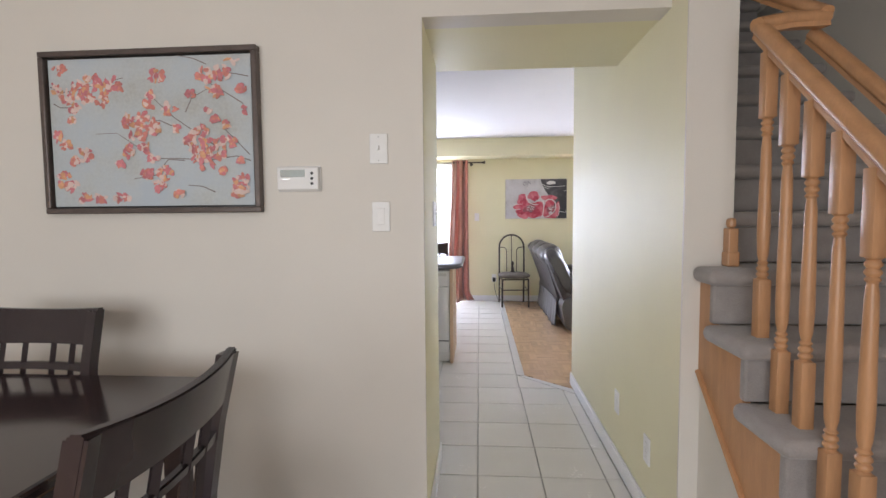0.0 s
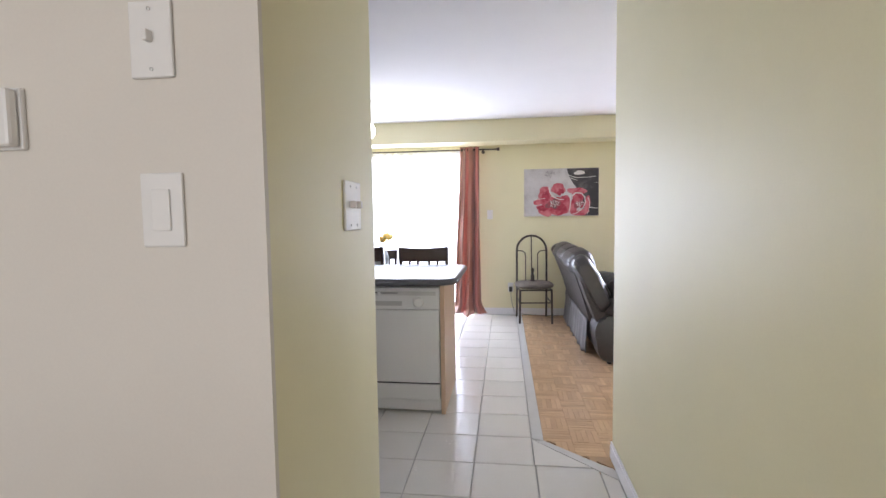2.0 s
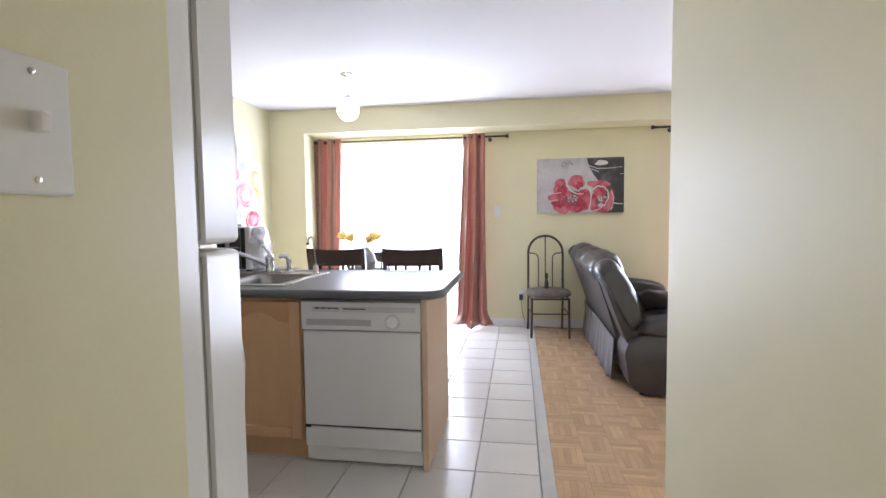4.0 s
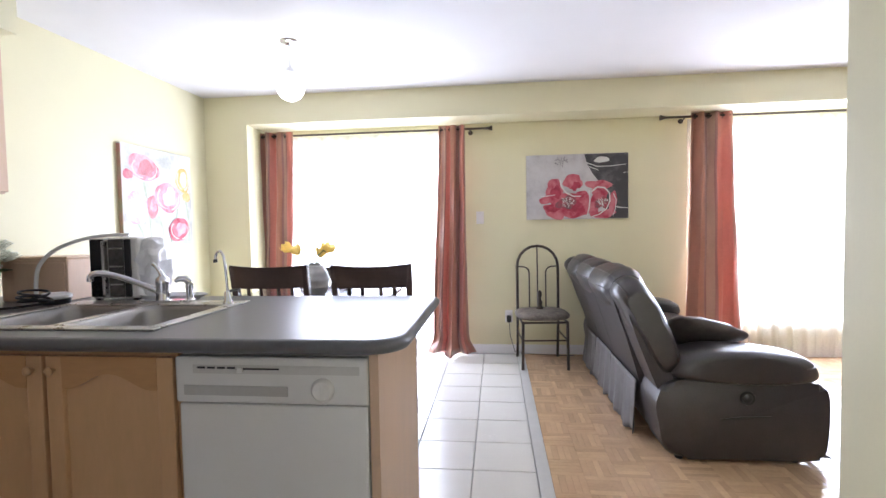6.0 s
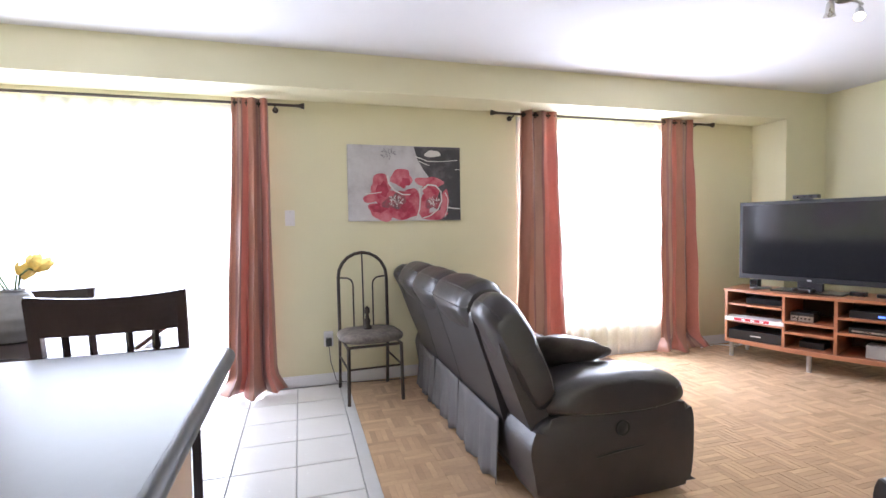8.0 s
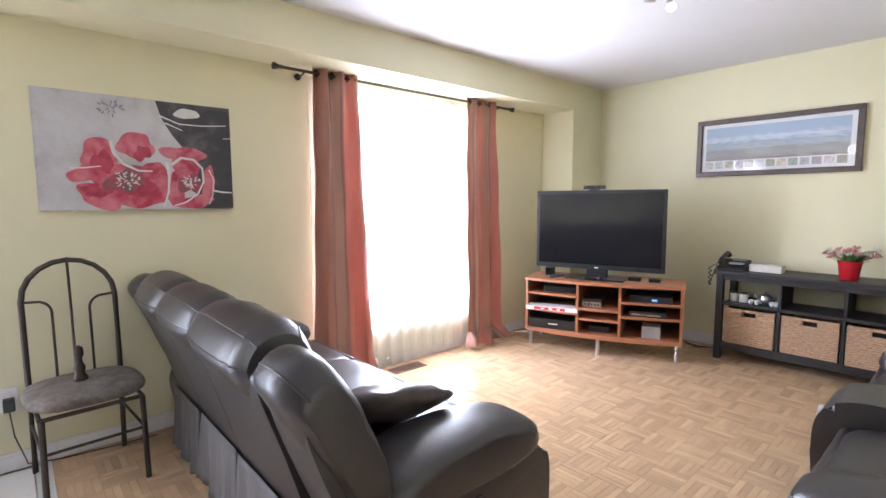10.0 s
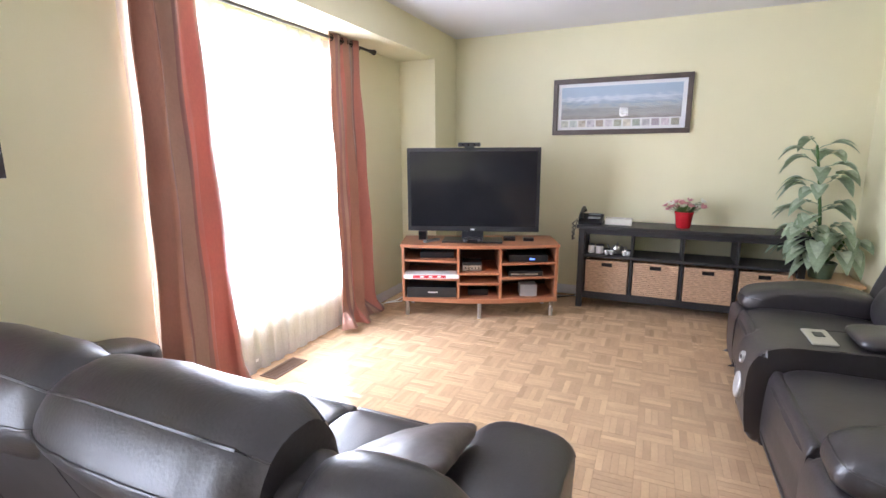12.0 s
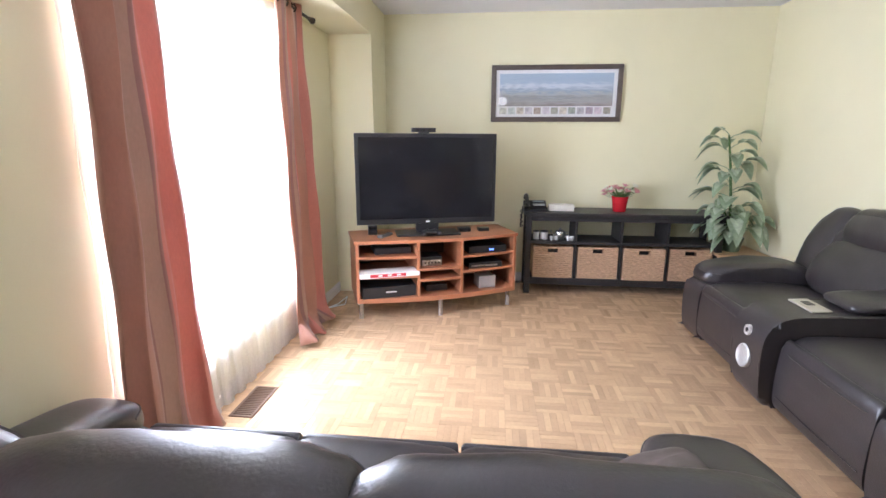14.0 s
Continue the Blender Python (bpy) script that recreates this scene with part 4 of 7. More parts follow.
for k in range(16):
    a = rng.uniform(0, 6.28)
    d, l = Vector((math.cos(a), math.sin(a), rng.uniform(0.0, 0.3))), rng.uniform(0.06, 0.10)
    b = Vector((0.04 * math.cos(a), 0.04 * math.sin(a), 0.14))
    s = Vector((-math.sin(a), math.cos(a), 0)) * 0.012
    tip = b + d.normalized() * l
    mid = b + d.normalized() * l * 0.5 + Vector((0, 0, 0.012))
    v = [bm.verts.new(p) for p in (b, mid + s, tip, mid - s)]
    bm.faces.new(v)
part("foliage", bm, surface("grey_green_leaf", (0.13, 0.19, 0.08), 0.6, scale=20, var=0.3), pail)

toaster = thing("toaster_oven", pose(-1.81, 5.03, CZ1, 0, 0, 5), "white upright toaster oven with a dark glass front, wrapped in plastic", "toaster oven")
boxes("body", [(-0.115, 0.115, -0.085, 0.065, 0.012, 0.30, 0.010)], M_PLASTW, toaster)
boxes("door_glass", [(-0.112, -0.048, -0.092, -0.084, 0.02, 0.292, 0.003)], M_SCREEN, toaster)
boxes("handle", [(-0.044, -0.030, -0.112, -0.084, 0.03, 0.285, 0.004)], M_STEEL, toaster, "upright steel door handle")
boxes("window", [(-0.026, 0.048, -0.090, -0.084, 0.02, 0.292, 0.003)], surface("smoked_oven_glass", (0.10, 0.095, 0.09), 0.15, scale=20, var=0.4), toaster, "smoked glass window")
for k in range(3):
    boxes("rack_bar", [(-0.020, 0.042, -0.0925, -0.0895, 0.075 + 0.085 * k, 0.082 + 0.085 * k)], M_STEEL, toaster)
boxes("control_strip", [(0.052, 0.082, -0.093, -0.084, 0.02, 0.292, 0.003)], M_BLACKPL, toaster)
for x in (-0.09, 0.09):
    for y in (-0.065, 0.045):
        boxes("foot", [(x - 0.012, x + 0.012, y - 0.012, y + 0.012, 0, 0.014, 0.002)], M_BLACKPL, toaster)
bm = bmesh.new()
pillow(bm, 0.12, 0.155, 0.285, Matrix.Translation((0.135, -0.005, 0.158)), n=5, seg=40)
for v in bm.verts:
    p = v.co * 24
    v.co += Vector((noise.noise(p), noise.noise(p + Vector((9, 0, 0))), noise.noise(p + Vector((0, 9, 0))))) * 0.014
    v.co.z = max(v.co.z, 0.001)
part("plastic_cover", bm, surface("crumpled_white_plastic_film", (0.80, 0.80, 0.82), 0.18, scale=22, var=0.05, bump=0.12), toaster, "crumpled white plastic wrap")
bbox_ = thing("bread_box", pose(-2.215, 5.005, CZ1, 0, 0, 4), "light wooden bread box standing on the counter", "bread box")
boxes("body", [(-0.165, 0.165, -0.075, 0.075, 0, 0.20, 0.006)], M_MAPLE_L, bbox_)
boxes("lid", [(-0.167, 0.167, -0.077, 0.077, 0.20, 0.214, 0.004)], M_MAPLE_L, bbox_)
boxes("front_panel", [(-0.10, 0.155, -0.081, -0.075, 0.02, 0.185, 0.003)], M_MAPLE_L, bbox_)
dish = thing("covered_dish", pose(-2.04, 4.865, CZ1), "white round dish with a dark base on the counter", "dish")
bm = bmesh.new()
lathe(bm, [(0.055, 0.0), (0.060, 0.004), (0.062, 0.022), (0.058, 0.024)], 24)
part("base", bm, M_BLACKPL, dish, smooth=True)
bm = bmesh.new()
lathe(bm, [(0.060, 0.024), (0.066, 0.028), (0.066, 0.040), (0.050, 0.050), (0.0, 0.053)], 24)
part("lid", bm, M_PLASTW, dish, smooth=True)
bm = bmesh.new()
lathe(bm, [(0.0, 0), (0.085, 0.0), (0.112, 0.020), (0.116, 0.024), (0.109, 0.024), (0.083, 0.006), (0, 0.006)], 36, Matrix.Diagonal((1.55, 0.62, 1, 1)))
plate = part("oval_tray", bm, M_PLASTW, None, smooth=True)
plate.matrix_world = Matrix.Translation((-1.56, 5.005, CZ1 + 0.001))
tagged(plate, "white oval draining tray lying behind the faucet", "tray")
hose = thing("white_hose", pose(0, 0, 0), "white flexible hose arching over the counter", "hose")
bm = bmesh.new()
sweep(bm, flowing([(-2.165, 4.895, CZ1 + 0.006), (-2.165, 4.895, CZ1 + 0.09), (-2.15, 4.90, CZ1 + 0.17), (-2.10, 4.92, CZ1 + 0.235), (-2.03, 4.945, CZ1 + 0.275), (-1.94, 4.975, CZ1 + 0.302), (-1.85, 5.0, CZ1 + 0.312), (-1.78, 5.02, CZ1 + 0.310)]), 0.009, 10)
part("tube", bm, M_PLASTW, hose, smooth=True)
cable = thing("power_cable", pose(0, 0, 0), "black cable coiled on the counter", "cable")
bm = bmesh.new()
pts = [(-2.50, 4.66, CZ1 + 0.006), (-2.40, 4.62, CZ1 + 0.006), (-2.25, 4.66, CZ1 + 0.006), (-2.1, 4.70, CZ1 + 0.006)]
for k in range(26):
    a = k * 0.75
    pts.append((-2.02 + 0.075 * math.cos(a) * (1 - 0.01 * k), 4.745 + 0.045 * math.sin(a), CZ1 + 0.006 + 0.0016 * k + 0.018 * (1 + math.sin(a * 0.53))))
sweep(bm, flowing(pts, 3), 0.0055, 6)
part("cord", bm, M_BLACKPL, cable, smooth=True)
boxes("adapter", [(-2.58, -2.41, 4.66, 4.74, CZ1, CZ1 + 0.035, 0.004)], M_BLACKPL, cable)

# ceiling fixtures
globe = thing("ceiling_lamp", pose(-1.333, 5.925, CEIL), "white glass globe lamp on a brass ceiling stem, switched on", "lamp")
bm = bmesh.new()
lathe(bm, [(0.0, -0.022), (0.02, -0.022), (0.055, -0.012), (0.062, -0.002), (0.062, 0.0)], 24)
part("canopy", bm, M_CHROME, globe, smooth=True)
bm = bmesh.new()
rod(bm, (0, 0, -0.02), (0, 0, -0.20), 0.008)
rod(bm, (0, 0, -0.175), (0, 0, -0.205), 0.03)
part("stem", bm, M_CHROME, globe, smooth=True)
bm = bmesh.new()
lathe(bm, [(0.0, -0.385), (0.03, -0.381), (0.062, -0.362), (0.084, -0.33), (0.09, -0.295), (0.084, -0.26), (0.062, -0.225), (0.035, -0.205)], 28)
part("globe_shade", bm, glow("lit_opal_glass", (1.0, 0.97, 0.93), 9.0), globe, "glowing opal glass globe", True)

track = thing("track_light", pose(2.78, 5.555, CEIL), "brushed steel ceiling track light with two small spots", "lamp")
bm = bmesh.new()
sweep(bm, [(-0.13, 0.015, -0.035), (-0.06, 0.0, -0.035), (0.0, -0.012, -0.035), (0.06, -0.008, -0.035), (0.13, 0.012, -0.035)], 0.009, 8)
part("bar", bm, M_STEEL, track, smooth=True)
bm = bmesh.new()
lathe(bm, [(0.0, -0.03), (0.05, -0.03), (0.055, -0.022), (0.055, 0)], 20)
part("canopy", bm, M_STEEL, track, smooth=True)
for x, y, aim in ((-0.11, 0.012, (0.35, 0.3, -0.9)), (0.10, 0.004, (-0.55, -0.35, -0.75))):
    bm = bmesh.new()
    q = Matrix.Translation((x, y, -0.085)) @ Vector(aim).to_track_quat("Z", "Y").to_matrix().to_4x4()
    lathe(bm, [(0.012, -0.035), (0.018, -0.026), (0.022, 0.02), (0.030, 0.042), (0.027, 0.042), (0.016, 0.015)], 16, q)
    rod(bm, (x, y, -0.035), (x, y, -0.075), 0.006)
    sp = part("spot_head", bm, M_STEEL, track, smooth=True)
    bm = bmesh.new()
    lathe(bm, [(0.0, 0.030), (0.024, 0.030), (0.024, 0.040), (0, 0.046)], 14, q)
    part("bulb", bm, glow("warm_spot_bulb", (1.0, 0.9, 0.75), 5.0), sp, "lit halogen bulb")


# ---- metal chair beside the sofa ----
mc = thing("metal_chair", pose(0.375, 7.13, 0, 0, 0, 4), "bronze metal chair with an arched back and mottled seat", "chair")
for sx in (-1, 1):
    bm = bmesh.new()
    sweep(bm, [(sx * 0.19, -0.20, 0.0), (sx * 0.185, -0.195, 0.40)], 0.0125, 10)
    part("leg", bm, M_BRONZE, mc, smooth=True)
bm = bmesh.new()
pts = [(-0.185, 0.235, 0.0), (-0.185, 0.20, 0.42), (-0.185, 0.205, 0.80)]
for k in range(11):
    a = math.pi - math.pi * k / 10
    pts.append((0.185 * math.cos(a), 0.21 + 0.02 * math.sin(a), 0.845 + 0.185 * math.sin(a)))
pts += [(0.185, 0.205, 0.80), (0.185, 0.20, 0.42), (0.185, 0.235, 0.0)]
sweep(bm, pts, 0.0125, 10)
part("back_frame", bm, M_BRONZE, mc, smooth=True)
bm = bmesh.new()
sweep(bm, [(0.0, 0.20, 0.42), (0.0, 0.21, 0.80), (0.0, 0.228, 1.03)], 0.006, 8)
part("centre_bar", bm, M_BRONZE, mc, smooth=True)
for sx in (-1, 1):
    bm = bmesh.new()
    pts = [(sx * 0.075, 0.20, 0.42), (sx * 0.075, 0.208, 0.74)]
    for k in range(7):
        a = math.pi / 2 * k / 6
        pts.append((sx * (0.075 + 0.055 * (1 - math.cos(a))), 0.21, 0.78 + 0.06 * math.sin(a)))
    pts.append((sx * 0.185, 0.206, 0.845))
    sweep(bm, pts, 0.006, 8)
    part("back_bar", bm, M_BRONZE, mc, smooth=True)
bm = bmesh.new()
sweep(bm, [(-0.19, -0.197, 0.25), (0.19, -0.197, 0.25)], 0.007, 8)
part("stretcher", bm, M_BRONZE, mc, smooth=True)
for sx in (-1, 1):
    bm = bmesh.new()
    sweep(bm, [(sx * 0.188, -0.197, 0.25), (sx * 0.186, 0.215, 0.25)], 0.007, 8)
    part("stretcher", bm, M_BRONZE, mc, smooth=True)
bm = bmesh.new()
sweep(bm, [(-0.19, -0.19, 0.40), (0.19, -0.19, 0.40), (0.185, 0.20, 0.40), (-0.185, 0.20, 0.40), (-0.19, -0.19, 0.40)], 0.010, 8)
part("seat_frame", bm, M_BRONZE, mc, smooth=True)
bm = bmesh.new()
pillow(bm, 0.46, 0.44, 0.085, Matrix.Translation((0, -0.01, 0.445)), n=3.2, seg=28)
part("seat", bm, surface("mottled_brown_upholstery", (0.17, 0.145, 0.125), 0.8, scale=16, var=0.55, bump=0.05, grain=60), mc, "mottled brown and grey upholstered seat", True)
horn = thing("small_statuette", pose(0.36, 7.12, 0.488), "small dark metal statuette standing on the chair seat", "statuette")
bm = bmesh.new()
lathe(bm, [(0.03, 0), (0.032, 0.01), (0.02, 0.03), (0.024, 0.06), (0.014, 0.08), (0.012, 0.10), (0.02, 0.12), (0.018, 0.15), (0.0, 0.165)], 14)
part("figure", bm, M_BRONZE, horn, smooth=True)


# ---- sofas ----


def soft_block(name, size, m, material, parent, label="", n=6.0, seg=28, wrinkle=0.006, seed=0, sag=0.0):
    """An upholstered body with rounded edges and slight wrinkles."""
    bm = bmesh.new()
    pillow(bm, *size, n=n, seg=seg, sag=sag)
    for v in bm.verts:
        p = v.co * 7 + Vector((seed * 3.1, seed, 0))
        v.co += v.co.normalized() * (noise.noise(p) * wrinkle + noise.noise(p * 3.3) * wrinkle * 0.4)
    bmesh.ops.transform(bm, matrix=m, verts=bm.verts)
    return part(name, bm, material, parent, label, True)


def profile_body(bm, pts, y0, y1, r=0.02, m=None):
    """A body with the side outline pts (x, z), from y0 to y1, edges rounded."""
    a = [bm.verts.new((x, y0, z)) for x, z in pts]
    b = [bm.verts.new((x, y1, z)) for x, z in pts]
    n = len(pts)
    fs = [bm.faces.new(a), bm.faces.new(list(reversed(b)))]
    for i in range(n):
        fs.append(bm.faces.new((a[(i + 1) % n], a[i], b[i], b[(i + 1) % n])))
    bmesh.ops.bevel(bm, geom=[e for f in fs[:2] for e in f.edges], offset=r, segments=3, affect="EDGES", profile=0.5)
    if m is not None:
        bmesh.ops.transform(bm, matrix=m, verts=bm.verts)


def curve_pts(ctrl, n=6):
    """A smooth closed outline through the control points."""
    out = []
    k = len(ctrl)
    for i in range(k):
        p0, p1, p2, p3 = (Vector(ctrl[(i + d) % k]) for d in (-1, 0, 1, 2))
        for s in range(n):
            t = s / n
            out.append(tuple(0.5 * ((2 * p1) + (-p0 + p2) * t + (2 * p0 - 5 * p1 + 4 * p2 - p3) * t * t + (-p0 + 3 * p1 - 3 * p2 + p3) * t ** 3)))
    return out


def piping(parent, pts, r=0.005):
    bm = bmesh.new()
    sweep(bm, pts, r, 6)
    return part("piping", bm, M_LEATHER, parent, smooth=True)


def plump(bm, pts, y0, y1, crown=0.03, ny=14, fold=0.004, seed=0, power=4.0, droop=0.26):
    """A stuffed body with the side outline pts (x, z), fullest in its middle and drawn in at both ends."""
    n = len(pts)
    cx, cz = sum(p[0] for p in pts) / n, sum(p[1] for p in pts) / n
    rings = []
    for j in range(ny + 1):
        u = -math.cos(math.pi * j / ny)
        y = (y0 + y1) / 2 + (y1 - y0) / 2 * u
        k = (1 - abs(u) ** power * droop) * (1 if 0 < j < ny else 0.88)
        ring = []
        for x, z in pts:
            d = Vector((x - cx, z - cz))
            q = Vector((x * 9, y * 30 + seed * 7, z * 9))
            g = noise.noise(Vector((x * 5 + seed, y * 6, z * 5))) * 0.008 + noise.noise(q) * fold * (0.3 + abs(u) ** 2)
            d = d * k + d.normalized() * (crown * 0.35 * (1 - u * u) + g)
            ring.append(bm.verts.new((cx + d.x, y, cz + d.y)))
        rings.append(ring)
    for p, q in zip(rings, rings[1:]):
        for i in range(n):
            bm.faces.new((p[i], p[(i + 1) % n], q[(i + 1) % n], q[i]))
    bm.faces.new(list(reversed(rings[0])))
    bm.faces.new(rings[-1])
    return rings


def seam(parent, rings, i, r=0.0035):
    """Piping along one line of a plump body."""
    return piping(parent, [tuple(g[i]) for g in rings[1:-1]], r)


HEAD = [(-0.105, 0.785), (-0.128, 0.845), (-0.085, 0.918), (-0.015, 0.950), (0.055, 0.935), (0.105, 0.855), (0.115, 0.765), (0.085, 0.695), (0.01, 0.70), (-0.06, 0.73)]
BOLSTER = [(-0.125, 0.845), (-0.095, 0.90), (-0.045, 0.922), (0.01, 0.895), (0.085, 0.785), (0.15, 0.64), (0.195, 0.505), (0.18, 0.445), (0.115, 0.42), (0.055, 0.50), (-0.03, 0.66), (-0.085, 0.765)]


def plump_part(name, root, ctrl, y0, y1, label, seams, crown=0.03, fold=0.004, seed=0, power=4.0, droop=0.26):
    bm = bmesh.new()
    rings = plump(bm, curve_pts(ctrl, 4), y0, y1, crown, 20, fold, seed, power, droop)
    lines = [[v.co.copy() for v in g] for g in rings]
    ob = part(name, bm, M_LEATHER, root, label, True)
    for i in seams:
        seam(ob, lines, i)
    return ob


def recliner_sofa(name, m, label, bounds, arm, console=None, skirts=True, seats=None):
    """A reclining sofa along local y, facing +x, its back at x = 0; bounds: limits of the backs along y, seats: of the seats, arm: arm width."""
    root = thing(name, m, label, "sofa")
    seats = seats or bounds
    ya, yb = bounds[0], bounds[-1]
    boxes("base", [(0.11, 0.79, ya, yb, 0.05, 0.30, 0.02)], M_LEATHER, root)
    for k, (a, b) in enumerate(zip(bounds, bounds[1:])):
        w, c = b - a, (a + b) / 2
        if console != k:
            # outer back shell, leaning to the rear, with a flat vinyl face
            bm = bmesh.new()
            profile_body(bm, curve_pts([(0.10, 0.10), (0.055, 0.30), (-0.02, 0.56), (-0.092, 0.78), (-0.085, 0.84), (-0.03, 0.86), (0.08, 0.82), (0.19, 0.45), (0.22, 0.12)]), a + 0.003, b - 0.003, 0.03)
            part("back_shell", bm, M_LEATHER_V, root, "charcoal back panel", True)
            plump_part("back_cushion", root, [(0.04, 0.74), (0.11, 0.76), (0.20, 0.66), (0.265, 0.52), (0.25, 0.44), (0.15, 0.42), (0.09, 0.55)], a + 0.004, b - 0.004, "", (), 0.03, 0.005, k)
            plump_part("headrest", root, HEAD, a + (0.045 if k == 0 else -0.004), b + 0.004, "puffy leather headrest pillow", (4, 8, 17), 0.045, 0.007, k + 4, 8.0, 0.2)
            sa, sb = seats[k], seats[k + 1]
            seat = plump_part("seat_cushion", root, [(0.16, 0.31), (0.18, 0.42), (0.34, 0.448), (0.60, 0.452), (0.78, 0.440), (0.845, 0.39), (0.83, 0.35), (0.50, 0.31)], sa + 0.002, sb - 0.002, "", (), 0.016, 0.004, k + 8, 14.0, 0.10)
            piping(seat, [(0.22, sa + 0.002, 0.425), (0.50, sa + 0.002, 0.432), (0.80, sa + 0.002, 0.412)], 0.004)
            bm = bmesh.new()
            profile_body(bm, curve_pts([(0.79, 0.07), (0.78, 0.34), (0.82, 0.42), (0.858, 0.38), (0.868, 0.14), (0.84, 0.06)]), sa + 0.005, sb - 0.005, 0.012)
            foot = part("footrest", bm, M_LEATHER, root, smooth=True)
            piping(foot, [(0.868, sa + 0.03, 0.135), (0.870, (sa + sb) / 2, 0.13), (0.868, sb - 0.03, 0.135)], 0.004)
            if skirts:
                bm = bmesh.new()
                n = 22
                g = []
                for j in range(10):
                    t = j / 9
                    z = 0.33 - 0.315 * t
                    g.append([bm.verts.new((0.035 - 0.02 * t + 0.014 * t * math.sin(i * 0.75 + k) + 0.006 * t * math.sin(i * 2.1 + 2 * k), a + 0.015 + (w - 0.03) * i / n, z + 0.010 * math.sin(i * 0.9 + k) * t)) for i in range(n + 1)])
                for p, q in zip(g, g[1:]):
                    for i in range(n):
                        bm.faces.new((p[i], p[i + 1], q[i + 1], q[i]))
                sk = part("back_flap", bm, M_FLAP, root, "loose grey fabric flap behind the seat", True)
                so = sk.modifiers.new("thickness", "SOLIDIFY")
                so.thickness = 0.004
        else:
            bm = bmesh.new()
            profile_body(bm, curve_pts([(0.12, 0.05), (0.12, 0.50), (0.25, 0.545), (0.60, 0.535), (0.83, 0.52), (0.925, 0.44), (0.94, 0.28), (0.91, 0.08), (0.80, 0.05), (0.45, 0.05)]), a + 0.004, b - 0.004, 0.03)
            body = part("console", bm, M_LEATHER, root, "leather centre console", True)
            for y in (a + 0.012, b - 0.012):
                piping(body, [(0.30, y, 0.545), (0.60, y, 0.535), (0.80, y, 0.520), (0.885, y, 0.482), (0.925, y, 0.42), (0.940, y, 0.28), (0.918, y, 0.10)], 0.005)
            bm = bmesh.new()
            profile_body(bm, curve_pts([(-0.02, 0.12), (-0.10, 0.80), (-0.05, 0.88), (0.08, 0.84), (0.20, 0.45), (0.20, 0.12)]), a + 0.004, b - 0.004, 0.02)
            part("console_back", bm, M_LEATHER, root, smooth=True)
            soft_block("console_lid", (0.34, w - 0.03, 0.075), pose(0.38, c, 0.575, 0, 3, 0), M_LEATHER, body, n=6, seed=3, wrinkle=0.004)
            cupm = pose(0.655, c - 0.02, 0.534, 0, 3, 0)
            bm = bmesh.new()
            box(bm, -0.048, 0.048, -w / 2 + 0.05, w / 2 - 0.05, 0, 0.010, 0.004, 2, cupm)
            part("cup_tray", bm, surface("champagne_metal_tray", (0.62, 0.60, 0.54), 0.35, metal=0.5), body, "champagne coloured control plate")
            bm = bmesh.new()
            box(bm, -0.022, 0.018, -0.05, 0.01, 0.008, 0.013, 0.002, 2, cupm)
            part("socket", bm, M_BLACKPL, body)
            for nm, z, r in (("tweeter", 0.405, 0.028), ("speaker", 0.265, 0.062)):
                bm = bmesh.new()
                fm = Matrix.Translation((0.938 if nm == "tweeter" else 0.944, c, z)) @ Matrix.Rotation(math.pi / 2, 4, "Y") @ Matrix.Rotation(radians(-6), 4, "Y")
                lathe(bm, [(r, -0.01), (r, 0.006), (r * 0.9, 0.010), (r * 0.8, 0.006), (0, 0.008)], 28, fm)
                part(nm, bm, surface("pale_" + nm + "_mesh", (0.60, 0.59, 0.57), 0.45, metal=0.4, scale=60, bump=0.05), body, "round pale grey speaker grille", True)
                if nm == "tweeter":
                    bm = bmesh.new()
                    lathe(bm, [(0.012, 0.004), (0.012, 0.010), (0, 0.013)], 14, fm)
                    part("cone", bm, M_BLACKPL, body)
    for s, y in ((-1, ya), (1, yb)):
        aw = arm[0] if s < 0 else arm[1]
        y0, y1 = (y - aw, y) if s < 0 else (y, y + aw)
        bm = bmesh.new()
        profile_body(bm, curve_pts([(0.13, 0.03), (0.065, 0.20), (0.06, 0.33), (0.15, 0.415), (0.48, 0.43), (0.79, 0.415), (0.862, 0.37), (0.872, 0.22), (0.855, 0.06), (0.80, 0.025), (0.42, 0.02)]), y0 + 0.008, y1 - 0.002, 0.035)
        panel = part("arm_panel", bm, M_LEATHER, root, smooth=True)
        plump_part("arm_pad", root, [(0.14, 0.43), (0.18, 0.525), (0.34, 0.567), (0.58, 0.56), (0.77, 0.53), (0.835, 0.475), (0.815, 0.415), (0.62, 0.395), (0.32, 0.40)], y0 - 0.012, y1 + 0.004, "puffy leather armrest", (19, 27), 0.03, 0.005, 6 + s, 5.0)
        # side bolster of the back, shorter than the arm
        b0, b1 = (y0 + 0.012, y1 + 0.012) if s < 0 else (y0 - 0.012, y1 - 0.012)
        plump_part("side_bolster", root, BOLSTER, b0, b1, "padded leather back bolster", (3, 25), 0.04, 0.009, 3 + s, 3.2)
        bm = bmesh.new()
        profile_body(bm, curve_pts([(0.10, 0.32), (0.03, 0.46), (-0.07, 0.74), (-0.04, 0.79), (0.04, 0.74), (0.12, 0.52), (0.16, 0.36)]), b0 + 0.03, b1 - 0.03, 0.012)
        part("bolster_back", bm, M_LEATHER_V, root, "charcoal back panel", True)
        yo = y0 + 0.007 if s < 0 else y1 - 0.001
        bm = bmesh.new()
        sweep(bm, [(0.36, yo, 0.222), (0.46, yo, 0.235), (0.60, yo, 0.243)], [0.004, 0.007, 0.004], 6)
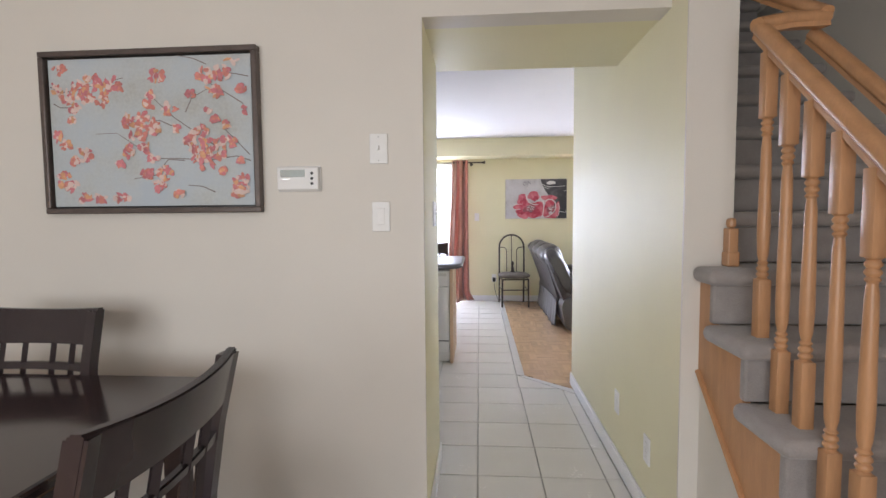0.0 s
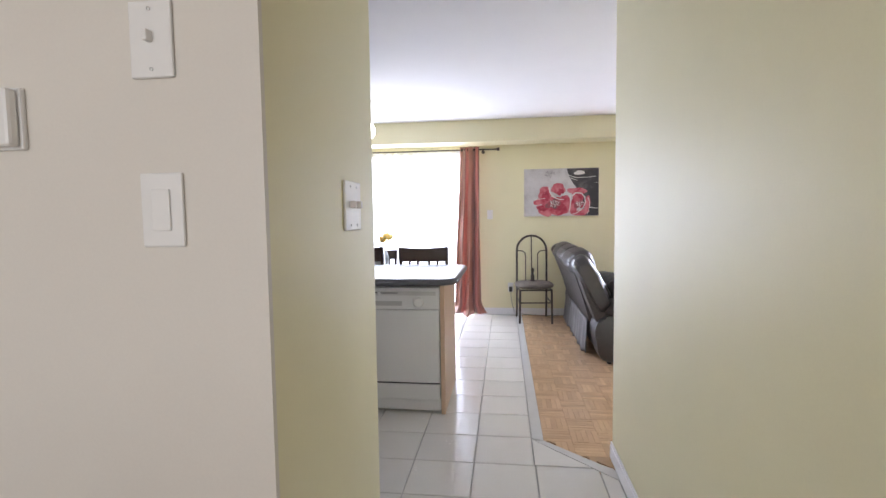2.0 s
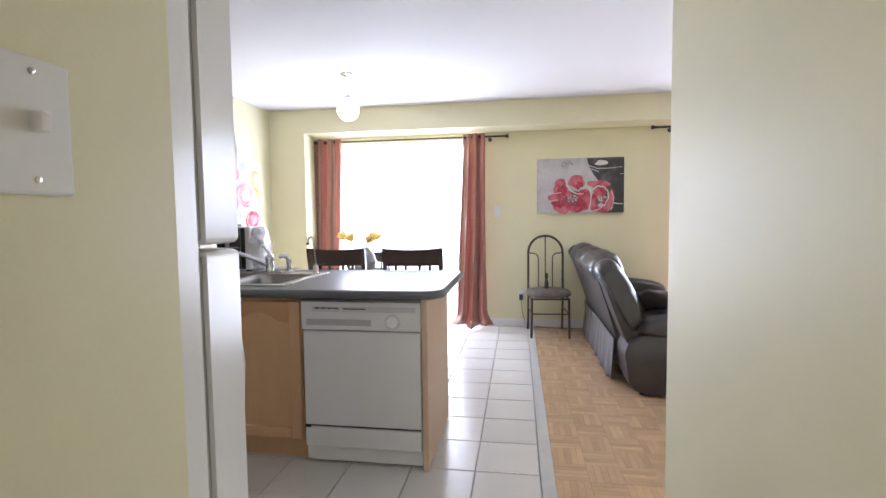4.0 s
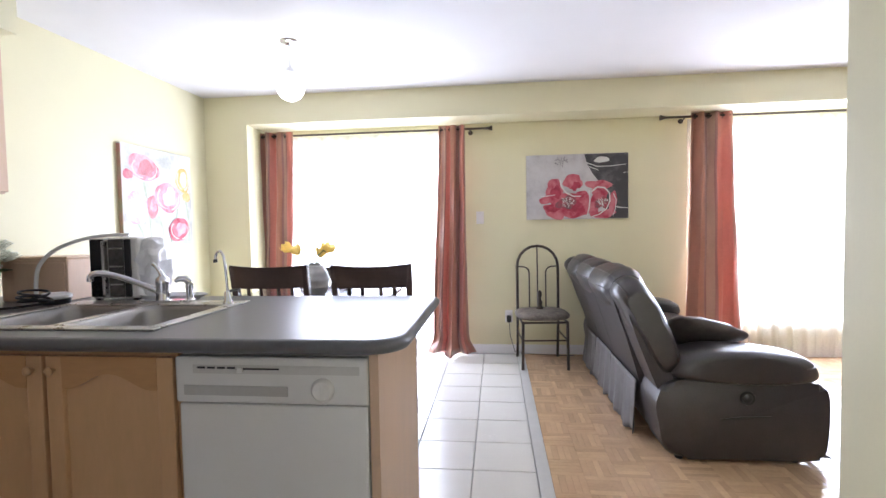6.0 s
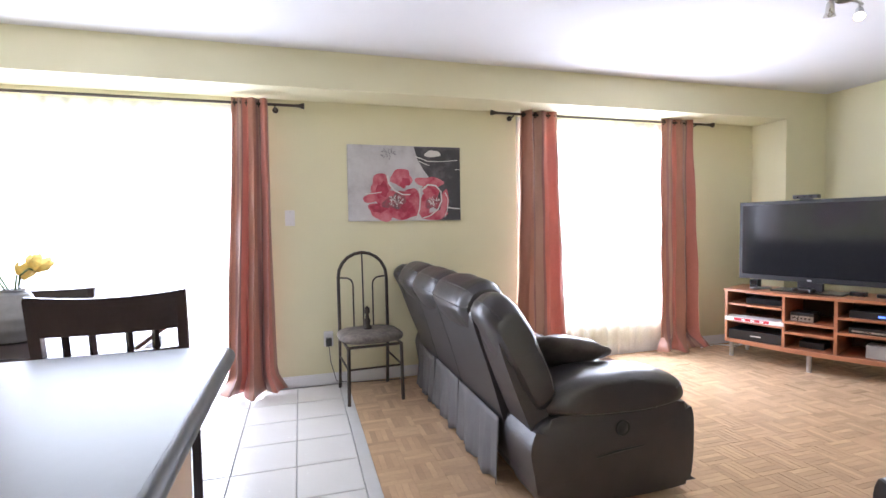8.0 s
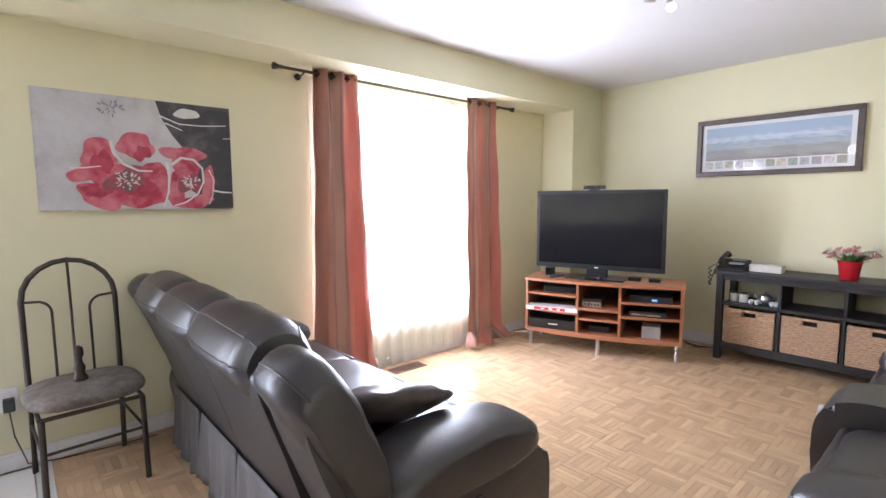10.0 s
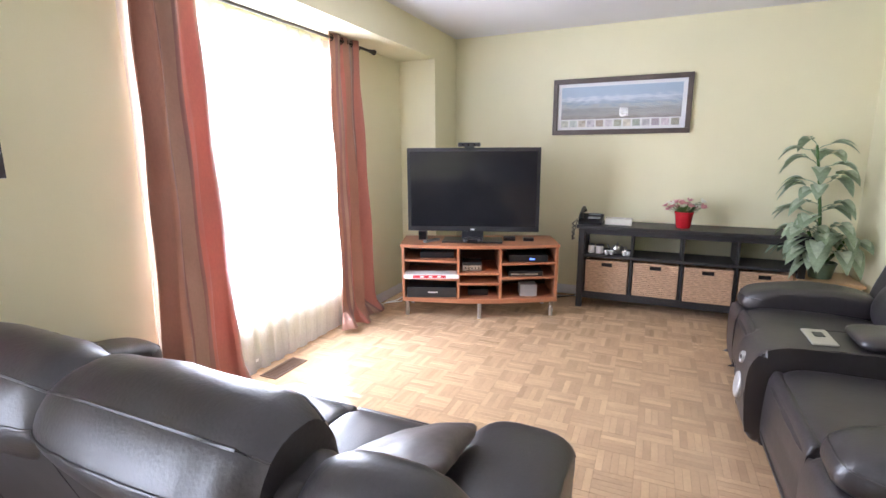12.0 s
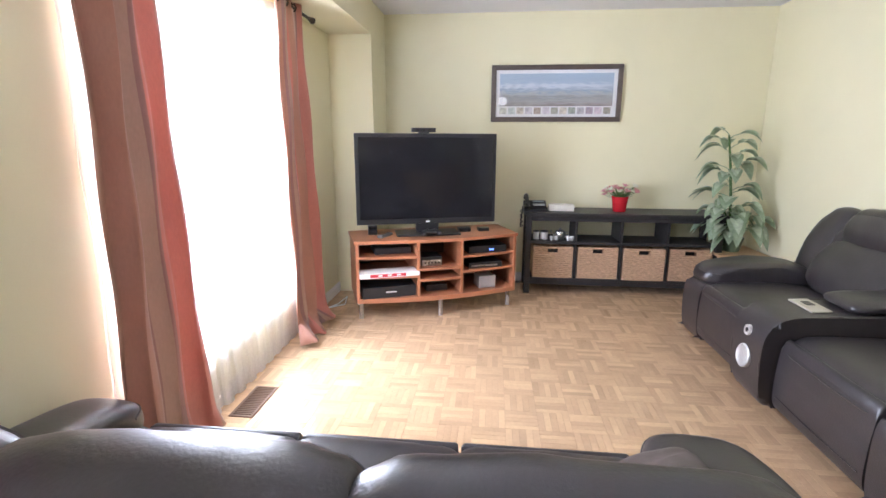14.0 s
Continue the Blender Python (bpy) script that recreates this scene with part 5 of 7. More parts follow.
        part("pocket_seam", bm, M_BLACKPL, panel)
        bm = bmesh.new()
        lathe(bm, [(0.036, 0), (0.034, 0.004), (0.024, 0.003), (0.020, 0.006), (0, 0.007)], 18, Matrix.Translation((0.49, yo, 0.335)) @ Matrix.Rotation(-s * math.pi / 2, 4, "X"))
        part("recline_button", bm, M_BLACKPL, panel, smooth=True)
    for x in (0.18, 0.74):
        for y in (ya - arm[0] + 0.06, yb + arm[1] - 0.06):
            bm = bmesh.new()
            lathe(bm, [(0.02, 0), (0.026, 0.05)], 12, Matrix.Translation((x, y, 0)))
            part("foot", bm, M_BLACKPL, root)
    return root


M_FLAP = surface("grey_lining_fabric", (0.115, 0.108, 0.108), 0.55, scale=9, var=0.2, bump=0.04, grain=140)
recliner_sofa("recliner_sofa", pose(0.735, 0, 0), "dark brown leather recliner sofa with puffy headrests", (5.65, 6.255, 6.75, 7.20), (0.28, 0.235), seats=(5.65, 6.17, 6.68, 7.20))
recliner_sofa("recliner_loveseat", pose(0, 3.83, 0, 0, 0, 90), "dark brown leather loveseat with a speaker console", (-3.46, -2.85, -2.55, -1.94), (0.27, 0.27), console=1, skirts=False)
cush = thing("throw_pillow", pose(1.13, 5.77, 0.575, 0, 16, 0) @ pose(0, 0, 0, -27, 0, 6), "dark brown square throw pillow leaning on the sofa back", "pillow")
bm = bmesh.new()
pillow(bm, 0.38, 0.38, 0.13, n=5.0, seg=48)
for v in bm.verts:
    c = abs(v.co.x * v.co.y) / 0.040
    v.co.x *= 1 + 0.18 * c
    v.co.y *= 1 + 0.18 * c
    v.co.z *= 1.0 - 0.85 * min(1.0, c) ** 1.1
    v.co.z += noise.noise(Vector((v.co.x * 16, v.co.y * 9, v.co.z * 3))) * 0.012
part("cover", bm, surface("brown_satin_cushion", (0.105, 0.085, 0.08), 0.42, scale=12, var=0.3, bump=0.06), cush, smooth=True)

# ---- television corner ----
SDIR = math.degrees(math.atan2(5.89 - 7.08, 4.08 - 3.60))
ts = thing("tv_stand", pose(3.60, 7.08, 0, 0, 0, SDIR), "cherry veneer TV stand with open shelves and a bowed front", "tv stand")
TW, TDp, TZ0, TZ1 = 1.283, 0.44, 0.14, 0.62


def bow(x):
    return -0.075 * math.sin(math.pi * x / TW)


def bowed(name, x0, x1, z0, z1, parent, mat_=None, y1=TDp, inset=0.0):
    bm = bmesh.new()
    n = max(2, int((x1 - x0) * 14))
    pts = [(x0 + (x1 - x0) * k / n, bow(x0 + (x1 - x0) * k / n) + inset) for k in range(n + 1)] + [(x1, y1), (x0, y1)]
    extrude_outline(bm, pts, z0, z1)
    return part(name, bm, mat_ or M_CHERRY, parent)


bowed("top", -0.01, TW + 0.01, TZ1 - 0.022, TZ1, ts, inset=-0.01)
bowed("bottom", 0, TW, TZ0, TZ0 + 0.035, ts)
for x in (0, TW - 0.022):
    bowed("side", x, x + 0.022, TZ0 + 0.035, TZ1 - 0.022, ts)
D1, D2 = 0.455, 0.800
for x in (D1, D2):
    bowed("divider", x, x + 0.020, TZ0 + 0.035, TZ1 - 0.022, ts, inset=0.02)
boxes("back_panel", [(0.022, TW - 0.022, TDp - 0.008, TDp - 0.001, TZ0 + 0.03, TZ1 - 0.02)], surface("dark_back_board", (0.06, 0.03, 0.02), 0.6), ts)
for x0, x1, zs in ((0.022, D1, (0.335, 0.485)), (D1 + 0.02, D2, (0.300, 0.385)), (D2 + 0.02, TW - 0.022, (0.345, 0.465))):
    for z in zs:
        bowed("shelf", x0, x1, z - 0.009, z + 0.009, ts, inset=0.012, y1=TDp - 0.01)
for x, y in ((0.035, 0.06), (TW - 0.035, 0.06), (TW / 2, -0.03), (0.05, TDp - 0.05), (TW - 0.05, TDp - 0.05)):
    bm = bmesh.new()
    rod(bm, (x, y, 0), (x, y, TZ0), 0.017, seg=16)
    part("leg", bm, M_STEEL, ts, "round steel leg", True)


def on_stand(name, label, cat, x0, x1, y0, y1, z0, h, mat_, bev=0.004):
    t_ = thing(name, ts.matrix_world @ Matrix.Translation(((x0 + x1) / 2, (y0 + y1) / 2, z0)), label, cat)
    boxes("case", [(-(x1 - x0) / 2, (x1 - x0) / 2, -(y1 - y0) / 2, (y1 - y0) / 2, 0, h, bev)], mat_, t_)
    return t_


r1 = on_stand("cable_box", "black set-top box on an upper shelf", "electronics", 0.15, 0.43, 0.06, 0.30, 0.494, 0.05, M_BLACKPL)
b1 = on_stand("game_bar_box", "red and white flat game accessory box on a shelf", "box", 0.02, 0.47, -0.055, 0.10, 0.344, 0.034, M_PLASTW, 0.002)
boxes("red_label", [(-0.15, 0.12, -0.0795, -0.0775, 0.006, 0.029)], surface("red_print", (0.55, 0.03, 0.05), 0.5), b1)
for k in range(3):
    boxes("figure_print", [(-0.09 + 0.07 * k, -0.06 + 0.07 * k, -0.0805, -0.0795, 0.011, 0.024)], M_PLASTW, b1)
b2 = on_stand("dvd_player", "wide black disc player on the bottom shelf", "electronics", 0.04, 0.45, -0.02, 0.30, 0.175, 0.085, M_BLACKPL)
boxes("display", [(-0.03, 0.05, -0.162, -0.159, 0.04, 0.05)], M_PLASTW, b2)
b3 = on_stand("amplifier", "small silver and black amplifier on a shelf", "electronics", 0.50, 0.66, 0.0, 0.18, 0.394, 0.075, M_BLACKPL)
boxes("faceplate", [(-0.078, 0.078, -0.094, -0.09, 0.005, 0.05)], M_STEEL, b3)
for k in range(5):
    bm = bmesh.new()
    lathe(bm, [(0.007, 0), (0.006, 0.012), (0, 0.013)], 10, Matrix.Translation((-0.055 + 0.027 * k, -0.094, 0.03)) @ Matrix.Rotation(math.pi / 2, 4, "X"))
    part("knob", bm, M_BLACKPL, b3)
b4 = on_stand("satellite_receiver", "black receiver with a blue display on a shelf", "electronics", 0.88, 1.20, 0.0, 0.26, 0.474, 0.055, M_BLACKPL)
boxes("display", [(0.01, 0.05, -0.133, -0.13, 0.018, 0.032)], glow("blue_led_display", (0.12, 0.25, 1.0), 2.0), b4)
b5 = on_stand("video_player", "black video player with silver buttons on a shelf", "electronics", 0.88, 1.16, -0.01, 0.25, 0.354, 0.045, M_BLACKPL)
boxes("button_strip", [(-0.12, 0.10, -0.133, -0.13, 0.014, 0.026)], M_STEEL, b5)
on_stand("router", "small black router lying on a shelf", "electronics", 0.55, 0.72, 0.05, 0.22, 0.175, 0.05, M_BLACKPL)
on_stand("storage_box", "small pale plastic storage box on the bottom shelf", "box", 0.98, 1.12, 0.02, 0.16, 0.175, 0.10, surface("clear_grey_plastic", (0.35, 0.33, 0.31), 0.3))

TVD = math.degrees(math.atan2(6.07 - 7.12, 4.12 - 3.80))
tv = thing("television", pose(3.80, 7.12, TZ1, 0, 0, TVD), "large black flat-screen television on a glass-look foot", "television")
boxes("body", [(0.0, 1.10, 0.0, 0.035, 0.083, 0.775, 0.006)], M_BLACKPL, tv)
boxes("rear_housing", [(0.18, 0.92, 0.035, 0.075, 0.15, 0.66, 0.012)], M_BLACKPL, tv)
boxes("screen", [(0.028, 1.072, -0.003, 0.0, 0.125, 0.745)], M_SCREEN, tv, "switched-off dark glossy screen")
boxes("neck", [(0.46, 0.64, 0.01, 0.05, 0.012, 0.10, 0.004)], M_BLACKPL, tv)
boxes("foot", [(0.30, 0.80, -0.10, 0.14, 0.0, 0.014, 0.005)], M_BLACKPL, tv)
boxes("badge", [(0.535, 0.568, -0.006, -0.002, 0.094, 0.107, 0.002)], M_PLASTW, tv, "pale oval badge")
TM = tv.matrix_world
sensor = thing("motion_camera_bar", TM @ Matrix.Translation((0.52, 0.0, 0.775)), "black sensor bar sitting on top of the television", "electronics")
boxes("bar", [(-0.09, 0.09, -0.03, 0.03, 0.008, 0.04, 0.004)], M_BLACKPL, sensor)
boxes("base", [(-0.04, 0.04, -0.025, 0.03, 0.0, 0.009, 0.002)], M_BLACKPL, sensor)
for k in range(3):
    bm = bmesh.new()
    lathe(bm, [(0.009, 0), (0.008, 0.003), (0, 0.004)], 12, Matrix.Translation((-0.05 + 0.045 * k, -0.03, 0.024)) @ Matrix.Rotation(math.pi / 2, 4, "X"))
    part("lens", bm, M_SCREEN, sensor)
for nm, lab, x, y, s in (("small_speaker", "small black cube speaker on the stand", 0.12, 0.05, (0.035, 0.035, 0.075)), ("small_speaker", "small black speaker on the stand", 0.86, 0.06, (0.05, 0.03, 0.035)), ("small_speaker", "small black speaker on the stand", 1.02, 0.06, (0.045, 0.03, 0.03))):
    t_ = thing(nm, TM @ Matrix.Translation((x, y, 0)), lab, "speaker")
    boxes("cabinet", [(-s[0], s[0], -s[1], s[1], 0, s[2], 0.004)], M_BLACKPL, t_)
    boxes("grille", [(-s[0] + 0.006, s[0] - 0.006, -s[1] - 0.002, -s[1], 0.006, s[2] - 0.006)], M_SCREEN, t_)
rem = thing("remote_control", TM @ Matrix.Translation((0.21, -0.05, 0.0)) @ Matrix.Rotation(radians(55), 4, "Z"), "grey remote control lying on the TV stand", "remote control")
boxes("case", [(-0.085, 0.085, -0.022, 0.022, 0, 0.02, 0.006)], surface("grey_remote_plastic", (0.16, 0.16, 0.17), 0.4), rem)
for k in range(6):
    boxes("button", [(-0.06 + 0.022 * k, -0.048 + 0.022 * k, -0.008, 0.008, 0.020, 0.023, 0.001)], M_BLACKPL, rem)
pad = thing("game_controller", TM @ Matrix.Translation((0.56, -0.105, 0.014)), "black wireless game controller in front of the television", "game controller")
bm = bmesh.new()
pillow(bm, 0.15, 0.07, 0.035, Matrix.Translation((0, 0, 0.022)), n=3)
for s in (-1, 1):
    pillow(bm, 0.045, 0.09, 0.035, Matrix.Translation((s * 0.06, -0.035, 0.020)), n=2.4)
part("body", bm, M_BLACKPL, pad, smooth=True)
for s in (-1, 1):
    bm = bmesh.new()
    lathe(bm, [(0.005, 0.035), (0.005, 0.045), (0.010, 0.048), (0, 0.05)], 10, Matrix.Translation((s * 0.03, -0.01, 0)))
    part("thumbstick", bm, M_BLACKPL, pad)

# ---- black console with baskets ----
con = thing("console_table", pose(4.455, 5.79, 0, 0, 0, -90), "black-brown wooden console table with open shelves for baskets", "console table")
CW, CD, CH = 1.655, 0.375, 0.735
boxes("top", [(-0.02, CW + 0.02, -0.02, CD, CH - 0.03, CH, 0.004)], M_BLACKWOOD, con)
for x in (0.0, CW - 0.05):
    for y in (0.0, CD - 0.05):
        boxes("leg", [(x, x + 0.05, y, y + 0.05, 0, CH - 0.03, 0.003)], M_BLACKWOOD, con)
boxes("mid_shelf", [(0.05, CW - 0.05, 0.005, CD - 0.005, 0.455, 0.478, 0.002)], M_BLACKWOOD, con)
boxes("low_shelf", [(0.05, CW - 0.05, 0.005, CD - 0.005, 0.125, 0.148, 0.002)], M_BLACKWOOD, con)
boxes("rail", [(0.05, CW - 0.05, 0.010, 0.028, CH - 0.075, CH - 0.03)], M_BLACKWOOD, con)
boxes("rail", [(0.05, CW - 0.05, 0.010, 0.028, 0.085, 0.125)], M_BLACKWOOD, con)
BAY = (CW - 0.10) / 4
for k in (1, 2, 3):
    x = 0.05 + BAY * k
    boxes("divider", [(x - 0.010, x + 0.010, 0.008, CD - 0.008, 0.148, 0.455)], M_BLACKWOOD, con)
    boxes("upper_divider", [(x - 0.010, x + 0.010, 0.03, CD - 0.008, 0.478, CH - 0.03)], M_BLACKWOOD, con)
basket = thing("wicker_basket", con.matrix_world @ Matrix.Translation((0.05 + BAY / 2, 0.0, 0.148)), "woven wicker storage basket with a cut-out handle", "basket", "console baskets")
BW, BH = BAY / 2 - 0.022, 0.285
bm = bmesh.new()
box(bm, -BW, BW, 0.012, 0.34, 0.0, 0.015)
box(bm, -BW, -BW + 0.01, 0.012, 0.34, 0.015, BH)
box(bm, BW - 0.01, BW, 0.012, 0.34, 0.015, BH)
box(bm, -BW, BW, 0.33, 0.34, 0.015, BH)
box(bm, -BW, -0.045, 0.012, 0.022, 0.015, BH)
box(bm, 0.045, BW, 0.012, 0.022, 0.015, BH)
box(bm, -0.045, 0.045, 0.012, 0.022, 0.015, BH - 0.055)
box(bm, -0.045, 0.045, 0.012, 0.022, BH - 0.02, BH)
part("frame", bm, M_BASKET, basket)
for j in range(17):
    z = 0.012 + j * 0.0165
    for (a, b) in (((-BW, BW),) if z < BH - 0.065 or z > BH - 0.02 else ((-BW, -0.05), (0.05, BW))):
        n = max(4, int((b - a) * 60))
        bm = bmesh.new()
        sweep(bm, [(a + (b - a) * i / n, 0.008 + 0.0035 * math.sin(i * 1.6 + j * math.pi), z + 0.0015 * math.sin(i * 0.7 + j)) for i in range(n + 1)], 0.0082, 5)
        part("weave_strand", bm, M_BASKET, basket)
# black board added behind the cut-out, paints the shade inside the basket
boxes("handle_shadow_board", [(-0.044, 0.044, 0.05, 0.055, BH - 0.06, BH - 0.015)], M_BLACKPL, basket)
for k in (1, 2, 3):
    copy_thing(basket, con.matrix_world @ Matrix.Translation((0.05 + BAY * (k + 0.5), 0.006 * (k % 2) - 0.012 * (k == 2), 0.148)))
CM = con.matrix_world
phone = thing("telephone", CM @ Matrix.Translation((0.09, 0.14, CH)), "black desk telephone with a grey keypad", "telephone")
bm = bmesh.new()
profile_body(bm, [(-0.09, 0.0), (0.10, 0.0), (0.10, 0.075), (0.07, 0.08), (-0.09, 0.02)], -0.09, 0.11, 0.008, Matrix.Rotation(math.pi / 2, 4, "Z"))
part("base", bm, M_BLACKPL, phone)
bm = bmesh.new()
sweep(bm, [(-0.085, -0.08, 0.05), (-0.085, -0.06, 0.085), (-0.085, 0.02, 0.115), (-0.085, 0.08, 0.125), (-0.085, 0.10, 0.10)], [0.024, 0.018, 0.016, 0.018, 0.026], 10)
part("handset", bm, M_BLACKPL, phone, smooth=True)
boxes("keypad", [(-0.03, 0.07, -0.06, 0.0, 0.048, 0.062, 0.002)], surface("grey_keypad", (0.35, 0.36, 0.38), 0.4), phone)
boxes("display", [(-0.03, 0.07, 0.02, 0.055, 0.070, 0.084, 0.002)], surface("grey_display", (0.28, 0.31, 0.33), 0.25), phone)
bm = bmesh.new()
pts = [(-0.12, -0.06, 0.04)] + [(-0.135 + 0.012 * math.cos(a * 1.2), -0.155 + 0.012 * math.sin(a * 1.2), 0.03 - 0.007 * a) for a in range(24)] + [(-0.12, -0.05, 0.03)]
sweep(bm, pts, 0.004, 6)
part("cord", bm, M_BLACKPL, phone, smooth=True)
tis = thing("tissue_box", CM @ Matrix.Translation((0.31, 0.16, CH)), "cream cardboard tissue box on the console", "tissue box")
boxes("box", [(-0.11, 0.11, -0.055, 0.055, 0, 0.055, 0.003)], surface("cream_card", (0.70, 0.66, 0.58), 0.7), tis)
boxes("slot", [(-0.06, 0.06, -0.015, 0.015, 0.054, 0.057)], M_PLASTW, tis)

M_PINK = thin_petal("pink_petal", (0.76, 0.36, 0.38))
M_RED = surface("red_glazed_ceramic", (0.52, 0.02, 0.03), 0.2, scale=20, var=0.08)
pot = thing("flower_pot", CM @ Matrix.Translation((0.815, 0.15, CH)), "red ceramic pot with pink and white flowers", "flower pot")
bm = bmesh.new()
lathe(bm, [(0.05, 0), (0.055, 0.006), (0.068, 0.11), (0.074, 0.13), (0.071, 0.134), (0.064, 0.12)], 24)
part("pot", bm, M_RED, pot, smooth=True)
rng = random.Random(12)
bm_l = bmesh.new()
for k in range(34):
    a, rr = rng.uniform(0, 6.28), 0.15 * math.sqrt(rng.random())
    c = (rr * math.cos(a), rr * math.sin(a) * 0.75, 0.165 + rng.uniform(0, 0.075) - rr * 0.2)
    sweep(bm_l, [(c[0] * 0.25, c[1] * 0.25, 0.12), (c[0] * 0.7, c[1] * 0.7, c[2] - 0.02), c], 0.0015, 4)
    if k < 26:
        bm = bmesh.new()
        petal_flower(bm, c, 0.020, (c[0], c[1], 0.15), 6, 1.0, k)
        part("blossom", bm, M_PINK if k % 3 else M_CREAM, pot)
for k in range(40):
    a = rng.uniform(0, 6.28)
    b = Vector((0.03 * math.cos(a), 0.03 * math.sin(a), 0.12))
    tip = b + Vector((math.cos(a) * rng.uniform(0.04, 0.11), math.sin(a) * rng.uniform(0.03, 0.08), rng.uniform(0.02, 0.10)))
    s = Vector((-math.sin(a), math.cos(a), 0)) * 0.008
    bm_l.faces.new([bm_l.verts.new(p) for p in (b, (b + tip) / 2 + s, tip, (b + tip) / 2 - s)])
part("foliage", bm_l, M_GREEN, pot)
for k, (x, r, h) in enumerate(((0.10, 0.028, 0.075), (0.17, 0.034, 0.075))):
    c_ = thing("white_canister", CM @ Matrix.Translation((x, 0.12, 0.478)), "small white lidded canister on the console shelf", "canister", "canisters")
    bm = bmesh.new()
    lathe(bm, [(r, 0), (r, h - 0.012), (r * 0.9, h - 0.008)], 18)
    part("jar", bm, M_PLASTW, c_, smooth=True)
    bm = bmesh.new()
    lathe(bm, [(r * 1.03, h - 0.008), (r * 1.03, h), (0, h + 0.004)], 18)
    part("lid", bm, M_BLACKPL, c_, smooth=True)
tp = thing("teapot", CM @ Matrix.Translation((0.315, 0.15, 0.478)), "small steel teapot on the console shelf", "teapot")
bm = bmesh.new()
lathe(bm, [(0.035, 0), (0.05, 0.02), (0.052, 0.045), (0.04, 0.07), (0.02, 0.078), (0.008, 0.085), (0.010, 0.095), (0, 0.10)], 20)
part("pot", bm, M_STEEL, tp, smooth=True)
bm = bmesh.new()
sweep(bm, [(-0.045, 0, 0.03), (-0.07, 0, 0.05), (-0.085, 0, 0.075)], [0.012, 0.008, 0.006], 8)
part("spout", bm, M_STEEL, tp, smooth=True)
bm = bmesh.new()
sweep(bm, [(0.045, 0, 0.06), (0.075, 0, 0.06), (0.08, 0, 0.035), (0.05, 0, 0.02)], 0.004, 8)
part("handle", bm, M_STEEL, tp, smooth=True)
for k, x in enumerate((0.235, 0.275, 0.38, 0.41)):
    c_ = thing("small_cup", CM @ Matrix.Translation((x, 0.07 + 0.01 * (k % 2), 0.478)), "small white espresso cup on the console shelf", "cup", "espresso cups")
    bm = bmesh.new()
    lathe(bm, [(0.014, 0), (0.022, 0.035), (0.020, 0.035), (0.012, 0.004)], 14)
    part("cup", bm, M_PLASTW, c_, smooth=True)
    bm = bmesh.new()
    sweep(bm, [(0.020, 0, 0.028), (0.032, 0, 0.025), (0.030, 0, 0.012), (0.017, 0, 0.010)], 0.002, 6)
    part("handle", bm, M_PLASTW, c_)


# ---- stairs ----
RISE, RUN, SX_L = 0.187, 0.20, 0.612
stairs = thing("staircase", pose(0, 0, 0), "carpeted staircase with a golden oak balustrade", "staircase", "", "structure")


def nose_y(k):
    return 1.61 - RUN * (6 - k)


for k in range(1, 15):
    x0 = SX_L if k <= 6 else HRX + 0.167
    y0, z = nose_y(k), RISE * k
    y1 = y0 + RUN + 0.06
    if k == 6:
        y1 = 1.755
    bm = bmesh.new()
    box(bm, x0, 1.615, y0, y1, z - 0.055, z, 0.024, 3)
    if k == 6:
        box(bm, HRX + 0.167, 1.615, 1.74, y0 + RUN + 0.03, z - 0.055, z - 0.001)
    part("tread", bm, M_CARPET, stairs, "grey carpeted stair tread", True)
    bm = bmesh.new()
    box(bm, max(x0, 0.642) + 0.001, 1.615, y0 + 0.045, y0 + 0.075, z - RISE, z - 0.054, 0.008)
    part("riser", bm, M_CARPET, stairs, "grey carpeted stair riser")
# oak stringer, cream side wall below it
bm = bmesh.new()
STR_Y = 0.93                                    # where the lower edge of the stringer meets the floor
top = []
for k in range(2, 7):
    top += [(nose_y(k) + 0.06, max(0.0, RISE * (k - 1))), (nose_y(k) + 0.06, RISE * k - 0.054)]
pts = [(nose_y(2) + 0.06, 0.0)] + top[1:] + [(1.755, RISE * 6 - 0.054), (1.755, 0.745), (STR_Y, 0.0)]
bm_f = bm.faces.new([bm.verts.new((0.645, y, z)) for y, z in pts])
r = bmesh.ops.extrude_face_region(bm, geom=[bm_f])
bmesh.ops.translate(bm, vec=(0.022, 0, 0), verts=[v for v in r["geom"] if isinstance(v, bmesh.types.BMVert)])
part("stringer", bm, M_OAK, stairs, "golden oak closed stringer board")
bm = bmesh.new()
sweep(bm, [(0.642, STR_Y + 0.02, 0.012), (0.642, 1.75, 0.748)], 0.011, 6)
part("stringer_moulding", bm, M_OAK, stairs, smooth=True)
structure(boxes("wall_under_stairs", [(0.668, 0.70, 0.60, 1.76, 0, 0.30)], M_WALL_D), "cream wall under the stairs", "wall")
bm = bmesh.new()
f = bm.faces.new([bm.verts.new((0.652, y, z)) for y, z in ((STR_Y + 0.02, 0.0), (1.755, 0.0), (1.755, 0.742))])
r = bmesh.ops.extrude_face_region(bm, geom=[f])
bmesh.ops.translate(bm, vec=(0.014, 0, 0), verts=[v for v in r["geom"] if isinstance(v, bmesh.types.BMVert)])
structure(part("wall_under_stringer", bm, M_WALL_D), "cream plastered wall below the stair stringer", "wall")
